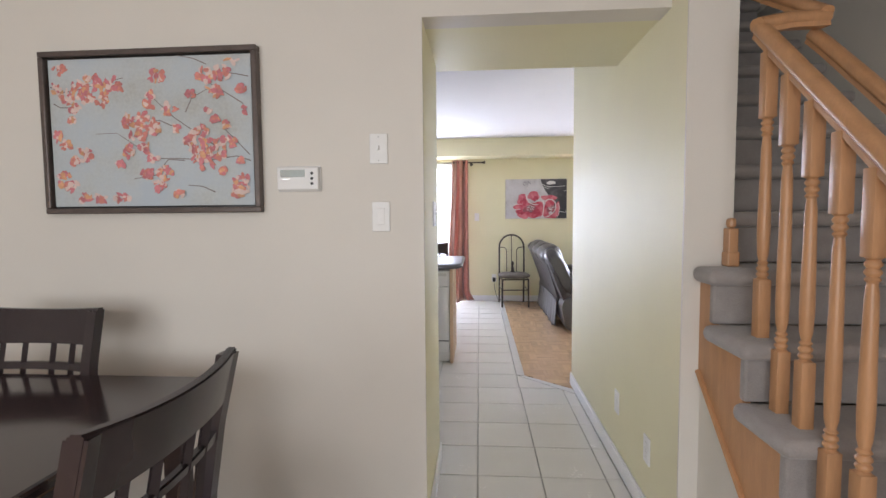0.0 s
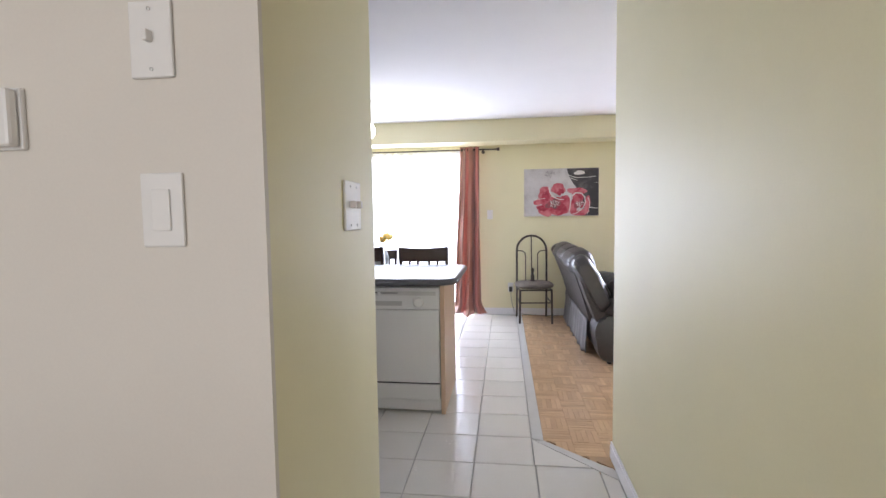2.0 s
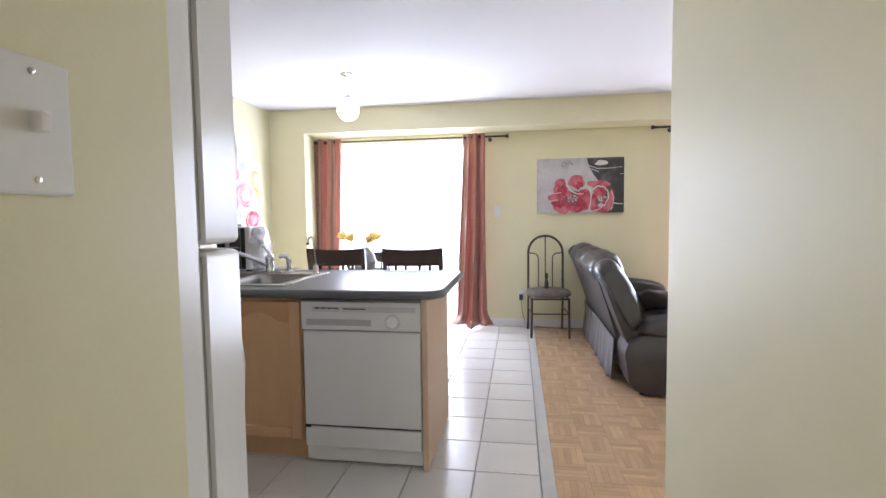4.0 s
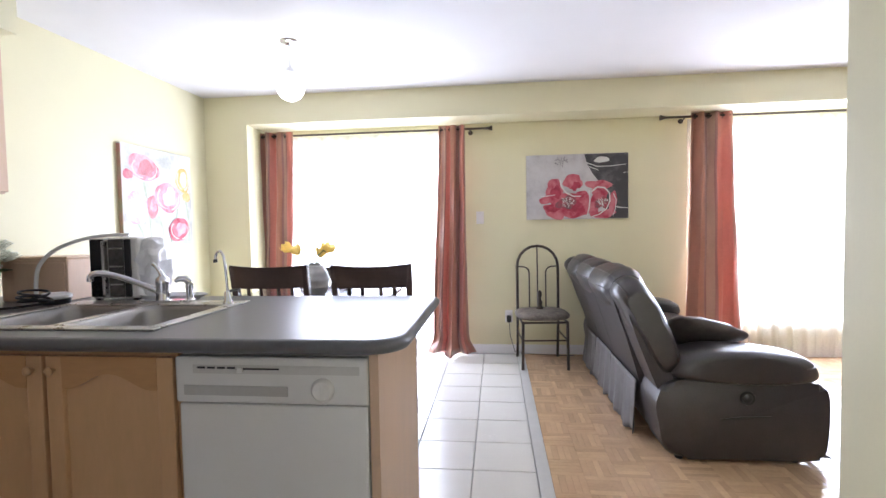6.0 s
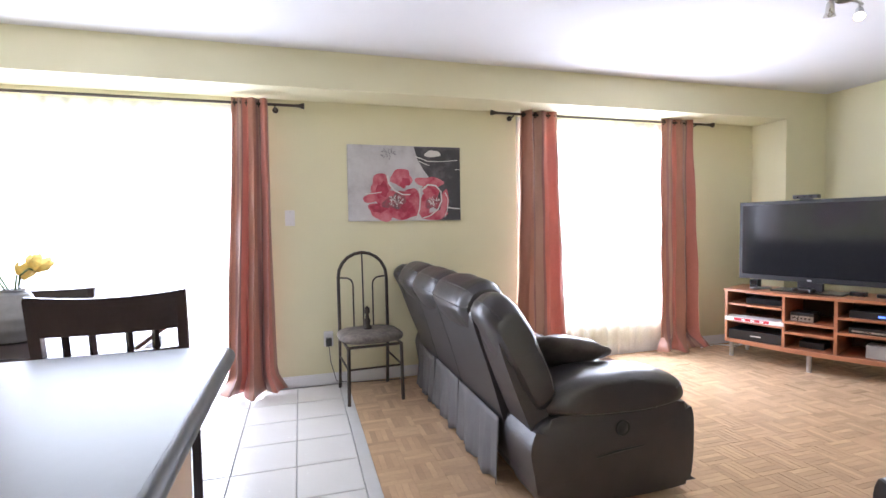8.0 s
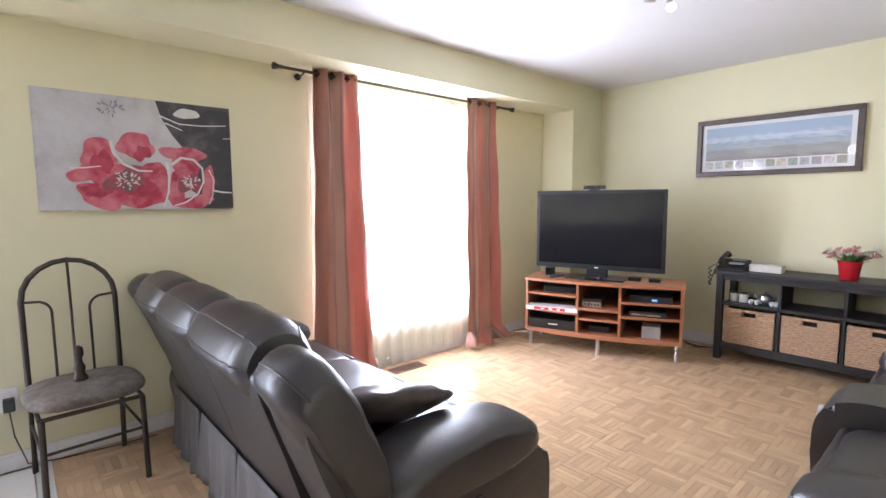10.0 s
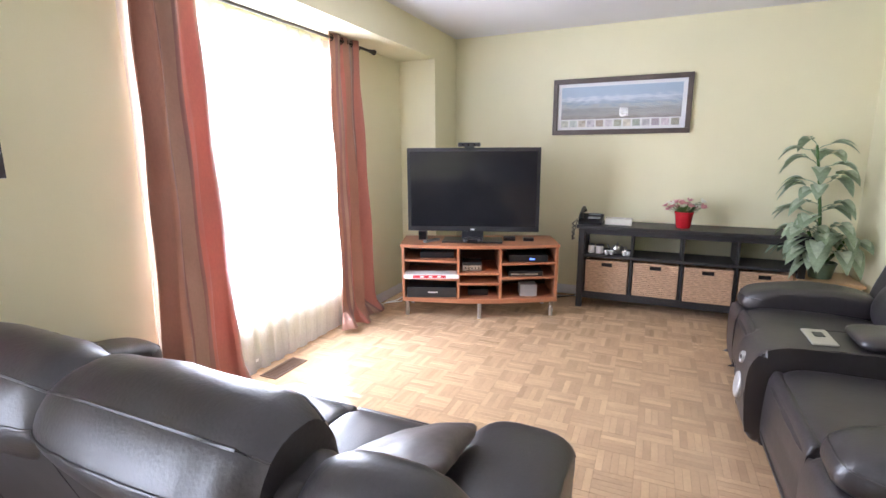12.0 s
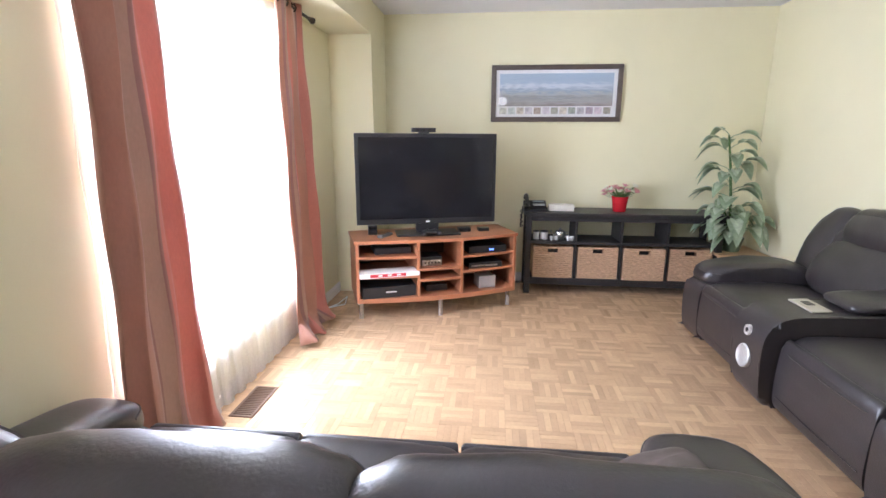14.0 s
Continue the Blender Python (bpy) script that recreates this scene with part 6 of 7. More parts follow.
structure(boxes("wall_stairwell", [(HRX + 0.165, HRX + 0.175, 1.76, YS - 0.12, CEIL + 0.12, 4.6), (1.62, 1.74, 1.0, YS, CEIL + 0.12, 4.6), (HRX, 1.62, YS - 0.12, YS, CEIL + 0.12, 4.6), (HRX, 1.74, 1.18, 1.30, CEIL + 0.12, 4.6), (HRX, 1.74, 1.18, YS, 4.6, 4.7), (HRX, HRX + 0.165, 1.30, YS - 0.12, CEIL + 0.12, 4.6)], M_WALL_D), "cream stairwell wall of the floor above", "wall")


def baluster(y, z0, z1):
    bm = bmesh.new()
    x, h = 0.705, z1 - z0
    box(bm, x - 0.0175, x + 0.0175, y - 0.0175, y + 0.0175, z0, z0 + 0.175, 0.003)
    box(bm, x - 0.0175, x + 0.0175, y - 0.0175, y + 0.0175, z1 - 0.19, z1, 0.003)
    L = h - 0.365
    beads = [(0.0165, 0.0), (0.0115, 0.005), (0.0165, 0.012), (0.0165, 0.016), (0.0115, 0.022), (0.0165, 0.029), (0.0165, 0.033), (0.0110, 0.040), (0.0155, 0.047), (0.0105, 0.054)]
    prof = beads + [(0.0150, 0.075), (0.0172, 0.13), (0.0168, 0.40 * L), (0.0135, L - 0.085)] + [(r_, L - z_) for r_, z_ in reversed(beads)]
    lathe(bm, prof, 14, Matrix.Translation((x, y, z0 + 0.175)))
    part("baluster", bm, M_OAK, stairs, "turned golden oak baluster", True)


def rail_z(y):
    return 1.652 + 0.93 * (y - 1.34)


for k in range(1, 6):
    for dy in (0.085, 0.185):
        y = nose_y(k) + dy
        if y < 1.55:
            baluster(y, RISE * k - 0.002, rail_z(y) - 0.03)


def handrail(name, pts, w=0.024):
    bm = bmesh.new()
    rings = []
    P = [Vector(p) for p in pts]
    for i, p in enumerate(P):
        d = (P[min(i + 1, len(P) - 1)] - P[max(i - 1, 0)]).normalized()
        side = d.cross(Vector((0, 0, 1)))
        side = side.normalized() if side.length > 0.05 else Vector((1, 0, 0))
        up = side.cross(d).normalized()
        rings.append([bm.verts.new(p + side * a * w + up * b * w) for a, b in ((-1, 0.2), (-0.85, 0.75), (-0.45, 1.05), (0.45, 1.05), (0.85, 0.75), (1, 0.2), (0.85, -0.25), (0.65, -0.4), (0.65, -1.0), (-0.65, -1.0), (-0.65, -0.4), (-0.85, -0.25))])
    for p, q in zip(rings, rings[1:]):
        for i in range(12):
            bm.faces.new((p[i], p[(i + 1) % 12], q[(i + 1) % 12], q[i]))
    bm.faces.new(rings[0])
    bm.faces.new(rings[-1])
    part(name, bm, M_OAK, stairs, "moulded golden oak handrail", True)


handrail("handrail", [(0.705, 0.62, rail_z(0.62)), (0.705, 1.1, rail_z(1.1)), (0.705, 1.545, rail_z(1.545))])
RT = rail_z(1.545)
handrail("rail_return", [(0.69, 1.535, RT + 0.005), (0.80, 1.575, RT + 0.035), (0.93, 1.61, RT + 0.05)])
handrail("upper_handrail", [(0.915, 1.59, RT + 0.055), (0.86, 1.95, RT + 0.30), (0.845, 2.6, RT + 0.90)])
handrail("inner_handrail", [(0.93, 0.75, 1.03), (0.93, 1.351, 1.578), (0.93, 1.60, 1.805), (0.925, 1.66, 1.86)], 0.022)
bm = bmesh.new()
box(bm, 0.715, 0.748, 1.712, 1.752, RISE * 6, RISE * 6 + 0.13, 0.004)
box(bm, 0.719, 0.744, 1.716, 1.750, RISE * 6 + 0.13, RISE * 6 + 0.165, 0.010)
box(bm, 0.711, 0.752, 1.708, 1.753, RISE * 6, RISE * 6 + 0.05, 0.005)
part("rail_block", bm, M_OAK, stairs, "short oak half post at the wall end")


# ---- pictures ----
def blob(bm, c, rx, ry, y, rng, n=18, rough=0.18, rot=0.0, t=0.0012):
    """A flat daub of paint with an uneven outline in the local x-z plane."""
    ph = [rng.uniform(0, 6.28) for _ in range(3)]
    vs = []
    for k in range(n):
        a = 2 * math.pi * k / n
        s = 1 + rough * (0.5 * math.sin(2 * a + ph[0]) + 0.35 * math.sin(3 * a + ph[1]) + 0.3 * math.sin(5 * a + ph[2]))
        x, z = rx * s * math.cos(a), ry * s * math.sin(a)
        vs.append(bm.verts.new((c[0] + x * math.cos(rot) - z * math.sin(rot), y, c[1] + x * math.sin(rot) + z * math.cos(rot))))
    bm.faces.new(vs)


def stroke(bm, pts, w, y):
    a = [Vector((x, 0, z)) for x, z in pts]
    L, R = [], []
    for i, p in enumerate(a):
        d = (a[min(i + 1, len(a) - 1)] - a[max(i - 1, 0)]).normalized()
        nrm = Vector((-d.z, 0, d.x)) * w * (1 - 0.6 * i / len(a))
        L.append(bm.verts.new((p.x + nrm.x, y, p.z + nrm.z)))
        R.append(bm.verts.new((p.x - nrm.x, y, p.z - nrm.z)))
    for i in range(len(a) - 1):
        bm.faces.new((L[i], L[i + 1], R[i + 1], R[i]))


def paint(name, col, var=0.25, scale=18):
    return surface(name, col, 0.55, scale=scale, var=var, bump=0.03, grain=90)


def patchy(name, a, b, scale=9.0, lo=0.38, hi=0.62):
    """Paint brushed in two tones that run into one another."""
    m = surface(name, a, 0.55, scale=scale, var=0.2, bump=0.03, grain=90)
    nt = m.node_tree
    bs = nt.nodes["Principled BSDF"]
    old = bs.inputs["Base Color"].links[0].from_socket
    tc = nt.nodes.new("ShaderNodeTexCoord")
    nz = nt.nodes.new("ShaderNodeTexNoise")
    nz.inputs["Scale"].default_value, nz.inputs["Detail"].default_value = scale, 7
    nz.inputs["Roughness"].default_value = 0.62
    nt.links.new(tc.outputs["Object"], nz.inputs[0])
    rp = nt.nodes.new("ShaderNodeMapRange")
    rp.inputs["From Min"].default_value, rp.inputs["From Max"].default_value = lo, hi
    nt.links.new(nz.outputs[0], rp.inputs[0])
    mix = nt.nodes.new("ShaderNodeMixRGB")
    mix.inputs[2].default_value = (*b, 1)
    nt.links.new(rp.outputs[0], mix.inputs[0])
    nt.links.new(old, mix.inputs[1])
    nt.links.new(mix.outputs[0], bs.inputs["Base Color"])
    return m


P_CORAL = paint("coral_paint", (0.62, 0.23, 0.19), 0.3)
P_ORANGE = paint("orange_paint", (0.68, 0.36, 0.20), 0.3)
P_ROSE = paint("rose_paint", (0.58, 0.20, 0.22), 0.35)
P_BLUSH = paint("blush_paint", (0.72, 0.55, 0.50), 0.15)
P_RED = patchy("crimson_paint", (0.46, 0.03, 0.07), (0.62, 0.20, 0.24), 11)
P_DRED = patchy("dark_red_paint", (0.36, 0.025, 0.055), (0.50, 0.06, 0.10), 16)
P_WHITE = paint("white_paint_strokes", (0.70, 0.68, 0.66), 0.08)
P_HEART = patchy("smoky_heart_paint", (0.16, 0.10, 0.11), (0.40, 0.06, 0.09), 14)
P_DARK = patchy("charcoal_paint", (0.055, 0.052, 0.058), (0.17, 0.16, 0.17), 6, 0.5, 0.75)
P_PINK = patchy("pink_paint", (0.60, 0.15, 0.20), (0.72, 0.42, 0.46), 10)
P_LILAC = patchy("lilac_paint", (0.62, 0.36, 0.44), (0.70, 0.62, 0.64), 10)
P_GOLD = patchy("golden_paint", (0.62, 0.40, 0.09), (0.70, 0.60, 0.36), 10)
P_TWIG = paint("twig_paint", (0.22, 0.18, 0.17), 0.2)
M_FRAME = surface("dark_bronze_picture_frame", (0.115, 0.090, 0.080), 0.35, metal=0.3, scale=14, var=0.2, bump=0.02)


def frame_bars(root, w, h, b, d, mat_, bevel=0.004):
    for nm, s in (("frame_top", (0, w, -d, 0, h - b, h, bevel)), ("frame_bottom", (0, w, -d, 0, 0, b, bevel)), ("frame_side", (0, b, -d, 0, b, h - b, bevel)), ("frame_side", (w - b, w, -d, 0, b, h - b, bevel))):
        boxes(nm, [s], mat_, root)


# blossom picture in the dining room
pic = thing("framed_painting", pose(-1.897, DY, 1.325), "framed painting of coral blossom branches on grey-blue", "painting")
frame_bars(pic, 0.907, 0.65, 0.022, 0.038, M_FRAME)
boxes("canvas", [(0.030, 0.877, -0.020, -0.002, 0.030, 0.620)], patchy("grey_blue_painted_canvas", (0.53, 0.545, 0.52), (0.47, 0.53, 0.58), 3.5, 0.35, 0.65), pic)
boxes("back_board", [(0.02, 0.887, -0.006, -0.001, 0.02, 0.63)], M_BLACKPL, pic)
rng = random.Random(31)
BRANCH_HIGH = ((0.069, 0.585, 0.032), (0.103, 0.471, 0.032), (0.162, 0.504, 0.042), (0.211, 0.523, 0.042), (0.187, 0.471, 0.037), (0.260, 0.504, 0.037), (0.314, 0.514, 0.035), (0.133, 0.430, 0.026), (0.255, 0.452, 0.026), (0.094, 0.281, 0.020), (0.162, 0.239, 0.039), (0.074, 0.139, 0.037), (0.103, 0.115, 0.028), (0.172, 0.058, 0.032), (0.226, 0.058, 0.026), (0.319, 0.057, 0.032), (0.490, 0.547, 0.032), (0.466, 0.471, 0.018), (0.446, 0.430, 0.024), (0.536, 0.414, 0.028), (0.059, 0.504, 0.023), (0.053, 0.319, 0.020), (0.123, 0.379, 0.011), (0.123, 0.212, 0.015))
BRANCH_MID = ((0.373, 0.367, 0.039), (0.431, 0.371, 0.042), (0.407, 0.324, 0.042), (0.466, 0.338, 0.030), (0.358, 0.248, 0.030), (0.422, 0.258, 0.024), (0.466, 0.222, 0.020), (0.319, 0.199, 0.015), (0.436, 0.161, 0.026), (0.505, 0.161, 0.037), (0.485, 0.111, 0.026), (0.696, 0.542, 0.039), (0.759, 0.547, 0.039), (0.730, 0.481, 0.030), (0.804, 0.609, 0.032), (0.848, 0.490, 0.026), (0.857, 0.409, 0.026), (0.632, 0.468, 0.015))
BRANCH_LOW = ((0.564, 0.335, 0.018), (0.662, 0.319, 0.035), (0.701, 0.267, 0.042), (0.652, 0.243, 0.046), (0.681, 0.201, 0.035), (0.735, 0.239, 0.035), (0.774, 0.281, 0.035), (0.828, 0.115, 0.042), (0.862, 0.125, 0.028), (0.808, 0.082, 0.028), (0.755, 0.163, 0.015), (0.564, 0.077, 0.020), (0.696, 0.402, 0.011), (0.728, 0.371, 0.013), (0.774, 0.348, 0.013), (0.622, 0.286, 0.026), (0.828, 0.205, 0.011))
layers = {"coral": [P_CORAL, bmesh.new()], "orange": [P_ORANGE, bmesh.new()], "rose": [P_ROSE, bmesh.new()], "blush": [P_BLUSH, bmesh.new()]}
i = 0
for cx, cz, cr in BRANCH_HIGH + BRANCH_MID + BRANCH_LOW:
    for k in range(int(7 + cr * 330)):
        a, q = rng.uniform(0, 6.28), cr * math.sqrt(rng.random())
        key = rng.choice(("coral", "coral", "orange", "rose", "blush", "blush", "rose"))
        i += 1
        x, z = cx + q * math.cos(a), cz + q * math.sin(a) * 0.8
        if 0.048 < x < 0.858 and 0.048 < z < 0.60:
            blob(layers[key][1], (x, z), rng.uniform(0.006, 0.018), rng.uniform(0.005, 0.012), -0.0203 - 0.000006 * i, rng, 9, 0.35, rng.uniform(0, 3))
for key, (mt, b_) in layers.items():
    part("painted_" + key + "_petals", b_, mt, pic)["kind"] = "stuff"
bm = bmesh.new()
TWIGS = (((0.867, 0.205), (0.808, 0.224), (0.701, 0.210), (0.564, 0.218), (0.466, 0.220), (0.368, 0.286), (0.309, 0.324), (0.221, 0.322)), ((0.720, 0.267), (0.622, 0.334), (0.554, 0.381), (0.466, 0.462)), ((0.843, 0.428), (0.759, 0.481), (0.652, 0.542)), ((0.696, 0.585), (0.642, 0.609), (0.573, 0.623)), ((0.035, 0.514), (0.084, 0.490), (0.172, 0.504), (0.348, 0.542)), ((0.045, 0.447), (0.074, 0.430), (0.133, 0.430)), ((0.544, 0.348), (0.495, 0.370), (0.436, 0.371)), ((0.715, 0.082), (0.662, 0.106), (0.603, 0.111)), ((0.862, 0.229), (0.808, 0.286), (0.759, 0.334)), ((0.867, 0.533), (0.818, 0.544), (0.759, 0.552)), ((0.603, 0.400), (0.632, 0.457), (0.701, 0.490)), ((0.593, 0.210), (0.524, 0.215), (0.466, 0.153), (0.373, 0.139)))
for p in TWIGS:
    stroke(bm, list(p), 0.0024, -0.0202)
part("painted_twigs", bm, P_TWIG, pic)

# poppies beside the patio door
pop = thing("canvas_painting", pose(0.275, YB, 1.27), "unframed canvas of two red poppies on grey and black", "painting")
boxes("canvas", [(0, 0.915, -0.035, -0.001, 0, 0.595, 0.003)], patchy("pale_grey_canvas", (0.50, 0.475, 0.49), (0.60, 0.585, 0.595), 6), pop)
rng = random.Random(5)
bm = bmesh.new()
bm.faces.new([bm.verts.new((x, -0.0356, z)) for x, z in ((0.526, 0.591), (0.914, 0.594), (0.914, 0.002), (0.70, 0.002), (0.72, 0.20), (0.67, 0.32), (0.625, 0.38), (0.603, 0.407), (0.552, 0.498))])
part("dark_ground", bm, P_DARK, pop)
LEFT_POPPY = (((0.421, 0.342), 0.090, 0.067, 0.3), ((0.254, 0.282), 0.084, 0.081, 0.6), ((0.206, 0.189), 0.090, 0.042, 0.1), ((0.261, 0.074), 0.113, 0.063, -0.2), ((0.428, 0.064), 0.123, 0.058, 0.1), ((0.516, 0.157), 0.070, 0.104, 0.0), ((0.363, 0.157), 0.123, 0.097, 0.0))
RIGHT_POPPY = (((0.654, 0.310), 0.113, 0.044, -0.1), ((0.661, 0.227), 0.073, 0.076, 0.0), ((0.777, 0.143), 0.035, 0.104, -0.1), ((0.704, 0.042), 0.102, 0.036, 0.1), ((0.607, 0.108), 0.044, 0.097, 0.0))
for nm, petals in (("broad_poppy", LEFT_POPPY), ("cupped_poppy", RIGHT_POPPY)):
    for k, (c, rx, ry, ro) in enumerate(petals):
        bm = bmesh.new()
        blob(bm, (c[0], max(c[1], ry * 1.16)), rx, ry, -0.0358 - 0.00004 * k, rng, 30, 0.22, ro)
        part(nm + "_petal", bm, P_RED, pop, "crimson painted petal")
for c, rx, ry, ro in (((0.269, 0.247), 0.044, 0.063, 0.5), ((0.428, 0.108), 0.073, 0.036, 0.0), ((0.232, 0.095), 0.058, 0.031, 0.0), ((0.450, 0.303), 0.038, 0.042, 0.0)):
    bm = bmesh.new()
    blob(bm, c, rx, ry, -0.03622, rng, 24, 0.4, ro)
    part("dark_petal_fold", bm, P_DRED, pop)
for c, rx, ry, ro in (((0.370, 0.157), 0.090, 0.063, 0.0), ((0.686, 0.143), 0.058, 0.058, 0.4)):
    bm = bmesh.new()
    blob(bm, c, rx, ry, -0.03632, rng, 24, 0.45, ro)
    part("flower_heart", bm, P_HEART, pop, "grey and crimson painted flower heart")
bm = bmesh.new()
for p, w in (([(0.308, 0.359), (0.320, 0.296), (0.363, 0.241), (0.428, 0.209), (0.494, 0.209)], 0.026), ([(0.566, 0.261), (0.574, 0.178), (0.566, 0.095), (0.540, 0.011)], 0.025), ([(0.588, 0.247), (0.639, 0.289), (0.704, 0.282), (0.748, 0.234), (0.752, 0.157), (0.719, 0.088), (0.654, 0.039), (0.588, 0.018)], 0.016), ([(0.784, 0.227), (0.808, 0.171), (0.799, 0.081), (0.777, 0.025)], 0.007), ([(0.131, 0.213), (0.196, 0.217), (0.261, 0.227)], 0.007), ([(0.545, 0.512), (0.639, 0.477), (0.755, 0.477), (0.893, 0.491)], 0.007), ([(0.566, 0.477), (0.654, 0.442)], 0.006), ([(0.806, 0.106), (0.857, 0.097), (0.908, 0.095)], 0.009), ([(0.871, 0.414), (0.915, 0.417)], 0.004)):
    stroke(bm, p, min(w * 0.62, 0.008), -0.0364)
blob(bm, (0.680, 0.537), 0.062, 0.030, -0.0364, rng, 18, 0.2, 0.1)
for cx, cz, rr in ((0.370, 0.157, 0.062), (0.686, 0.157, 0.048)):
    for k in range(46):
        a, q = rng.uniform(0, 6.28), rr * math.sqrt(rng.random())
        blob(bm, (cx + q * math.cos(a), cz + q * math.sin(a) * 0.8), 0.007, 0.003, -0.0365, rng, 7, 0.4, a)
part("white_highlights", bm, P_WHITE, pop)
bm = bmesh.new()
for k in range(26):
    a, q = rng.uniform(0, 6.28), 0.045 * math.sqrt(rng.random())
    blob(bm, (0.32 + q * 1.3 * math.cos(a), 0.53 + q * math.sin(a)), 0.010, 0.004, -0.0362, rng, 7, 0.4, a)
part("grey_stamp", bm, paint("grey_paint", (0.25, 0.24, 0.26)), pop)

# tulip canvas on the kitchen wall
tul = thing("canvas_painting", pose(XL, 6.03, 1.115, 0, 0, 90), "unframed canvas of pink, red and yellow tulips", "painting")
boxes("canvas", [(0, 0.79, -0.030, -0.001, 0, 0.745, 0.003)], patchy("pale_mint_canvas", (0.50, 0.50, 0.46), (0.62, 0.61, 0.60), 7), tul)
boxes("painted_edge", [(-0.0006, 0.004, -0.0305, -0.002, 0.01, 0.735)], patchy("olive_red_edge_paint", (0.34, 0.33, 0.20), (0.42, 0.16, 0.14), 5), tul)
rng = random.Random(8)
HEADS = ((0.231, 0.583, 0.153, 0.094, P_PINK, P_ROSE), (0.067, 0.524, 0.052, 0.031, P_RED, P_ROSE), (0.145, 0.276, 0.125, 0.123, P_LILAC, P_BLUSH), (0.304, 0.300, 0.059, 0.088, P_ROSE, P_PINK), (0.482, 0.377, 0.149, 0.114, P_PINK, P_LILAC), (0.671, 0.535, 0.087, 0.097, P_GOLD, P_BLUSH), (0.713, 0.392, 0.049, 0.042, P_GOLD, P_GOLD), (0.607, 0.118, 0.128, 0.094, P_RED, P_PINK))
for j, (cx, cz, rx, ry, mt, inner) in enumerate(HEADS):
    y = -0.0304 - 0.0007 * j
    bm = bmesh.new()
    for k in range(3):
        px, pz = cx + rng.uniform(-0.10, 0.10) * rx, cz + rng.uniform(-0.10, 0.10) * ry
        blob(bm, (min(max(px, rx * 1.1), 0.785 - rx * 1.1), min(max(pz, ry * 1.1), 0.74 - ry * 1.1)), rx * 0.95, ry * 0.95, y - 0.0001 * k, rng, 26, 0.12, rng.uniform(-0.3, 0.3))
    bloom = part("painted_tulip", bm, mt, tul, "painted tulip bloom")
    bm = bmesh.new()
    blob(bm, (min(max(cx + 0.12 * rx, rx * 0.7), 0.77 - rx * 0.7), cz + 0.05 * ry), rx * 0.55, ry * 0.62, y - 0.0004, rng, 22, 0.25, rng.uniform(-0.4, 0.4))
    part("inner_petal", bm, inner, bloom)
    if rx > 0.07:
        bm = bmesh.new()
        for q, a0, a1 in ((0.80, 2.4, 4.6), (0.88, 5.0, 6.6)):
            pts = [(min(max(cx + q * rx * math.cos(a0 + (a1 - a0) * n / 9), 0.01), 0.78), max(cz + q * ry * math.sin(a0 + (a1 - a0) * n / 9), 0.01)) for n in range(10)]
            stroke(bm, pts, 0.007, y - 0.0005)
        part("light_rim", bm, P_BLUSH, bloom)
bm = bmesh.new()
for x0, z0, x1, z1 in ((0.22, 0.48, 0.28, 0.02), (0.37, 0.22, 0.42, 0.02), (0.60, 0.30, 0.50, 0.02), (0.14, 0.17, 0.20, 0.02), (0.70, 0.40, 0.74, 0.03)):
    stroke(bm, [(x0, z0), ((x0 + x1) / 2 + 0.02, (z0 + z1) / 2), (x1, z1)], 0.012, -0.0302)
part("painted_stems", bm, paint("sage_paint", (0.42, 0.46, 0.34), 0.2), tul)

# panorama on the living room wall
pan = thing("framed_print", pose(XR, 6.125, 1.51, 0, 0, -90), "wide framed panorama print under glass with a white mat", "framed print")
frame_bars(pan, 1.145, 0.487, 0.042, 0.032, M_FRAME)
boxes("mat_board", [(0.042, 1.103, -0.014, -0.002, 0.042, 0.445)], surface("white_mat_board", (0.72, 0.70, 0.68), 0.8), pan)
skym = bpy.data.materials.new("panorama_print")
skym.use_nodes = True
nt = skym.node_tree
tc = nt.nodes.new("ShaderNodeTexCoord")
sp_ = nt.nodes.new("ShaderNodeSeparateXYZ")
nt.links.new(tc.outputs["Generated"], sp_.inputs[0])
nz = nt.nodes.new("ShaderNodeTexNoise")
nz.inputs["Scale"].default_value, nz.inputs["Detail"].default_value = 6, 10
mpn = nt.nodes.new("ShaderNodeMapping")
mpn.inputs["Scale"].default_value = (2.0, 1, 2.4)
nt.links.new(tc.outputs["Generated"], mpn.inputs[0])
nt.links.new(mpn.outputs[0], nz.inputs[0])
ad = nt.nodes.new("ShaderNodeMath")
ad.operation = "MULTIPLY_ADD"
ad.inputs[1].default_value = 0.55
nt.links.new(nz.outputs[0], ad.inputs[0])
nt.links.new(sp_.outputs[2], ad.inputs[2])
cr = nt.nodes.new("ShaderNodeValToRGB")
cr.color_ramp.elements[0].color, cr.color_ramp.elements[0].position = (0.12, 0.10, 0.09, 1), 0.12
cr.color_ramp.elements[1].color, cr.color_ramp.elements[1].position = (0.34, 0.42, 0.50, 1), 1.1
for p, c in ((0.26, (0.24, 0.21, 0.19, 1)), (0.44, (0.36, 0.34, 0.32, 1)), (0.54, (0.26, 0.26, 0.26, 1)), (0.64, (0.42, 0.42, 0.41, 1)), (0.76, (0.27, 0.33, 0.40, 1)), (0.90, (0.56, 0.59, 0.61, 1))):
    e = cr.color_ramp.elements.new(p)
    e.color = c
nt.links.new(ad.outputs[0], cr.inputs[0])
nt.links.new(cr.outputs[0], nt.nodes["Principled BSDF"].inputs["Base Color"])
nt.nodes["Principled BSDF"].inputs["Roughness"].default_value = 0.5
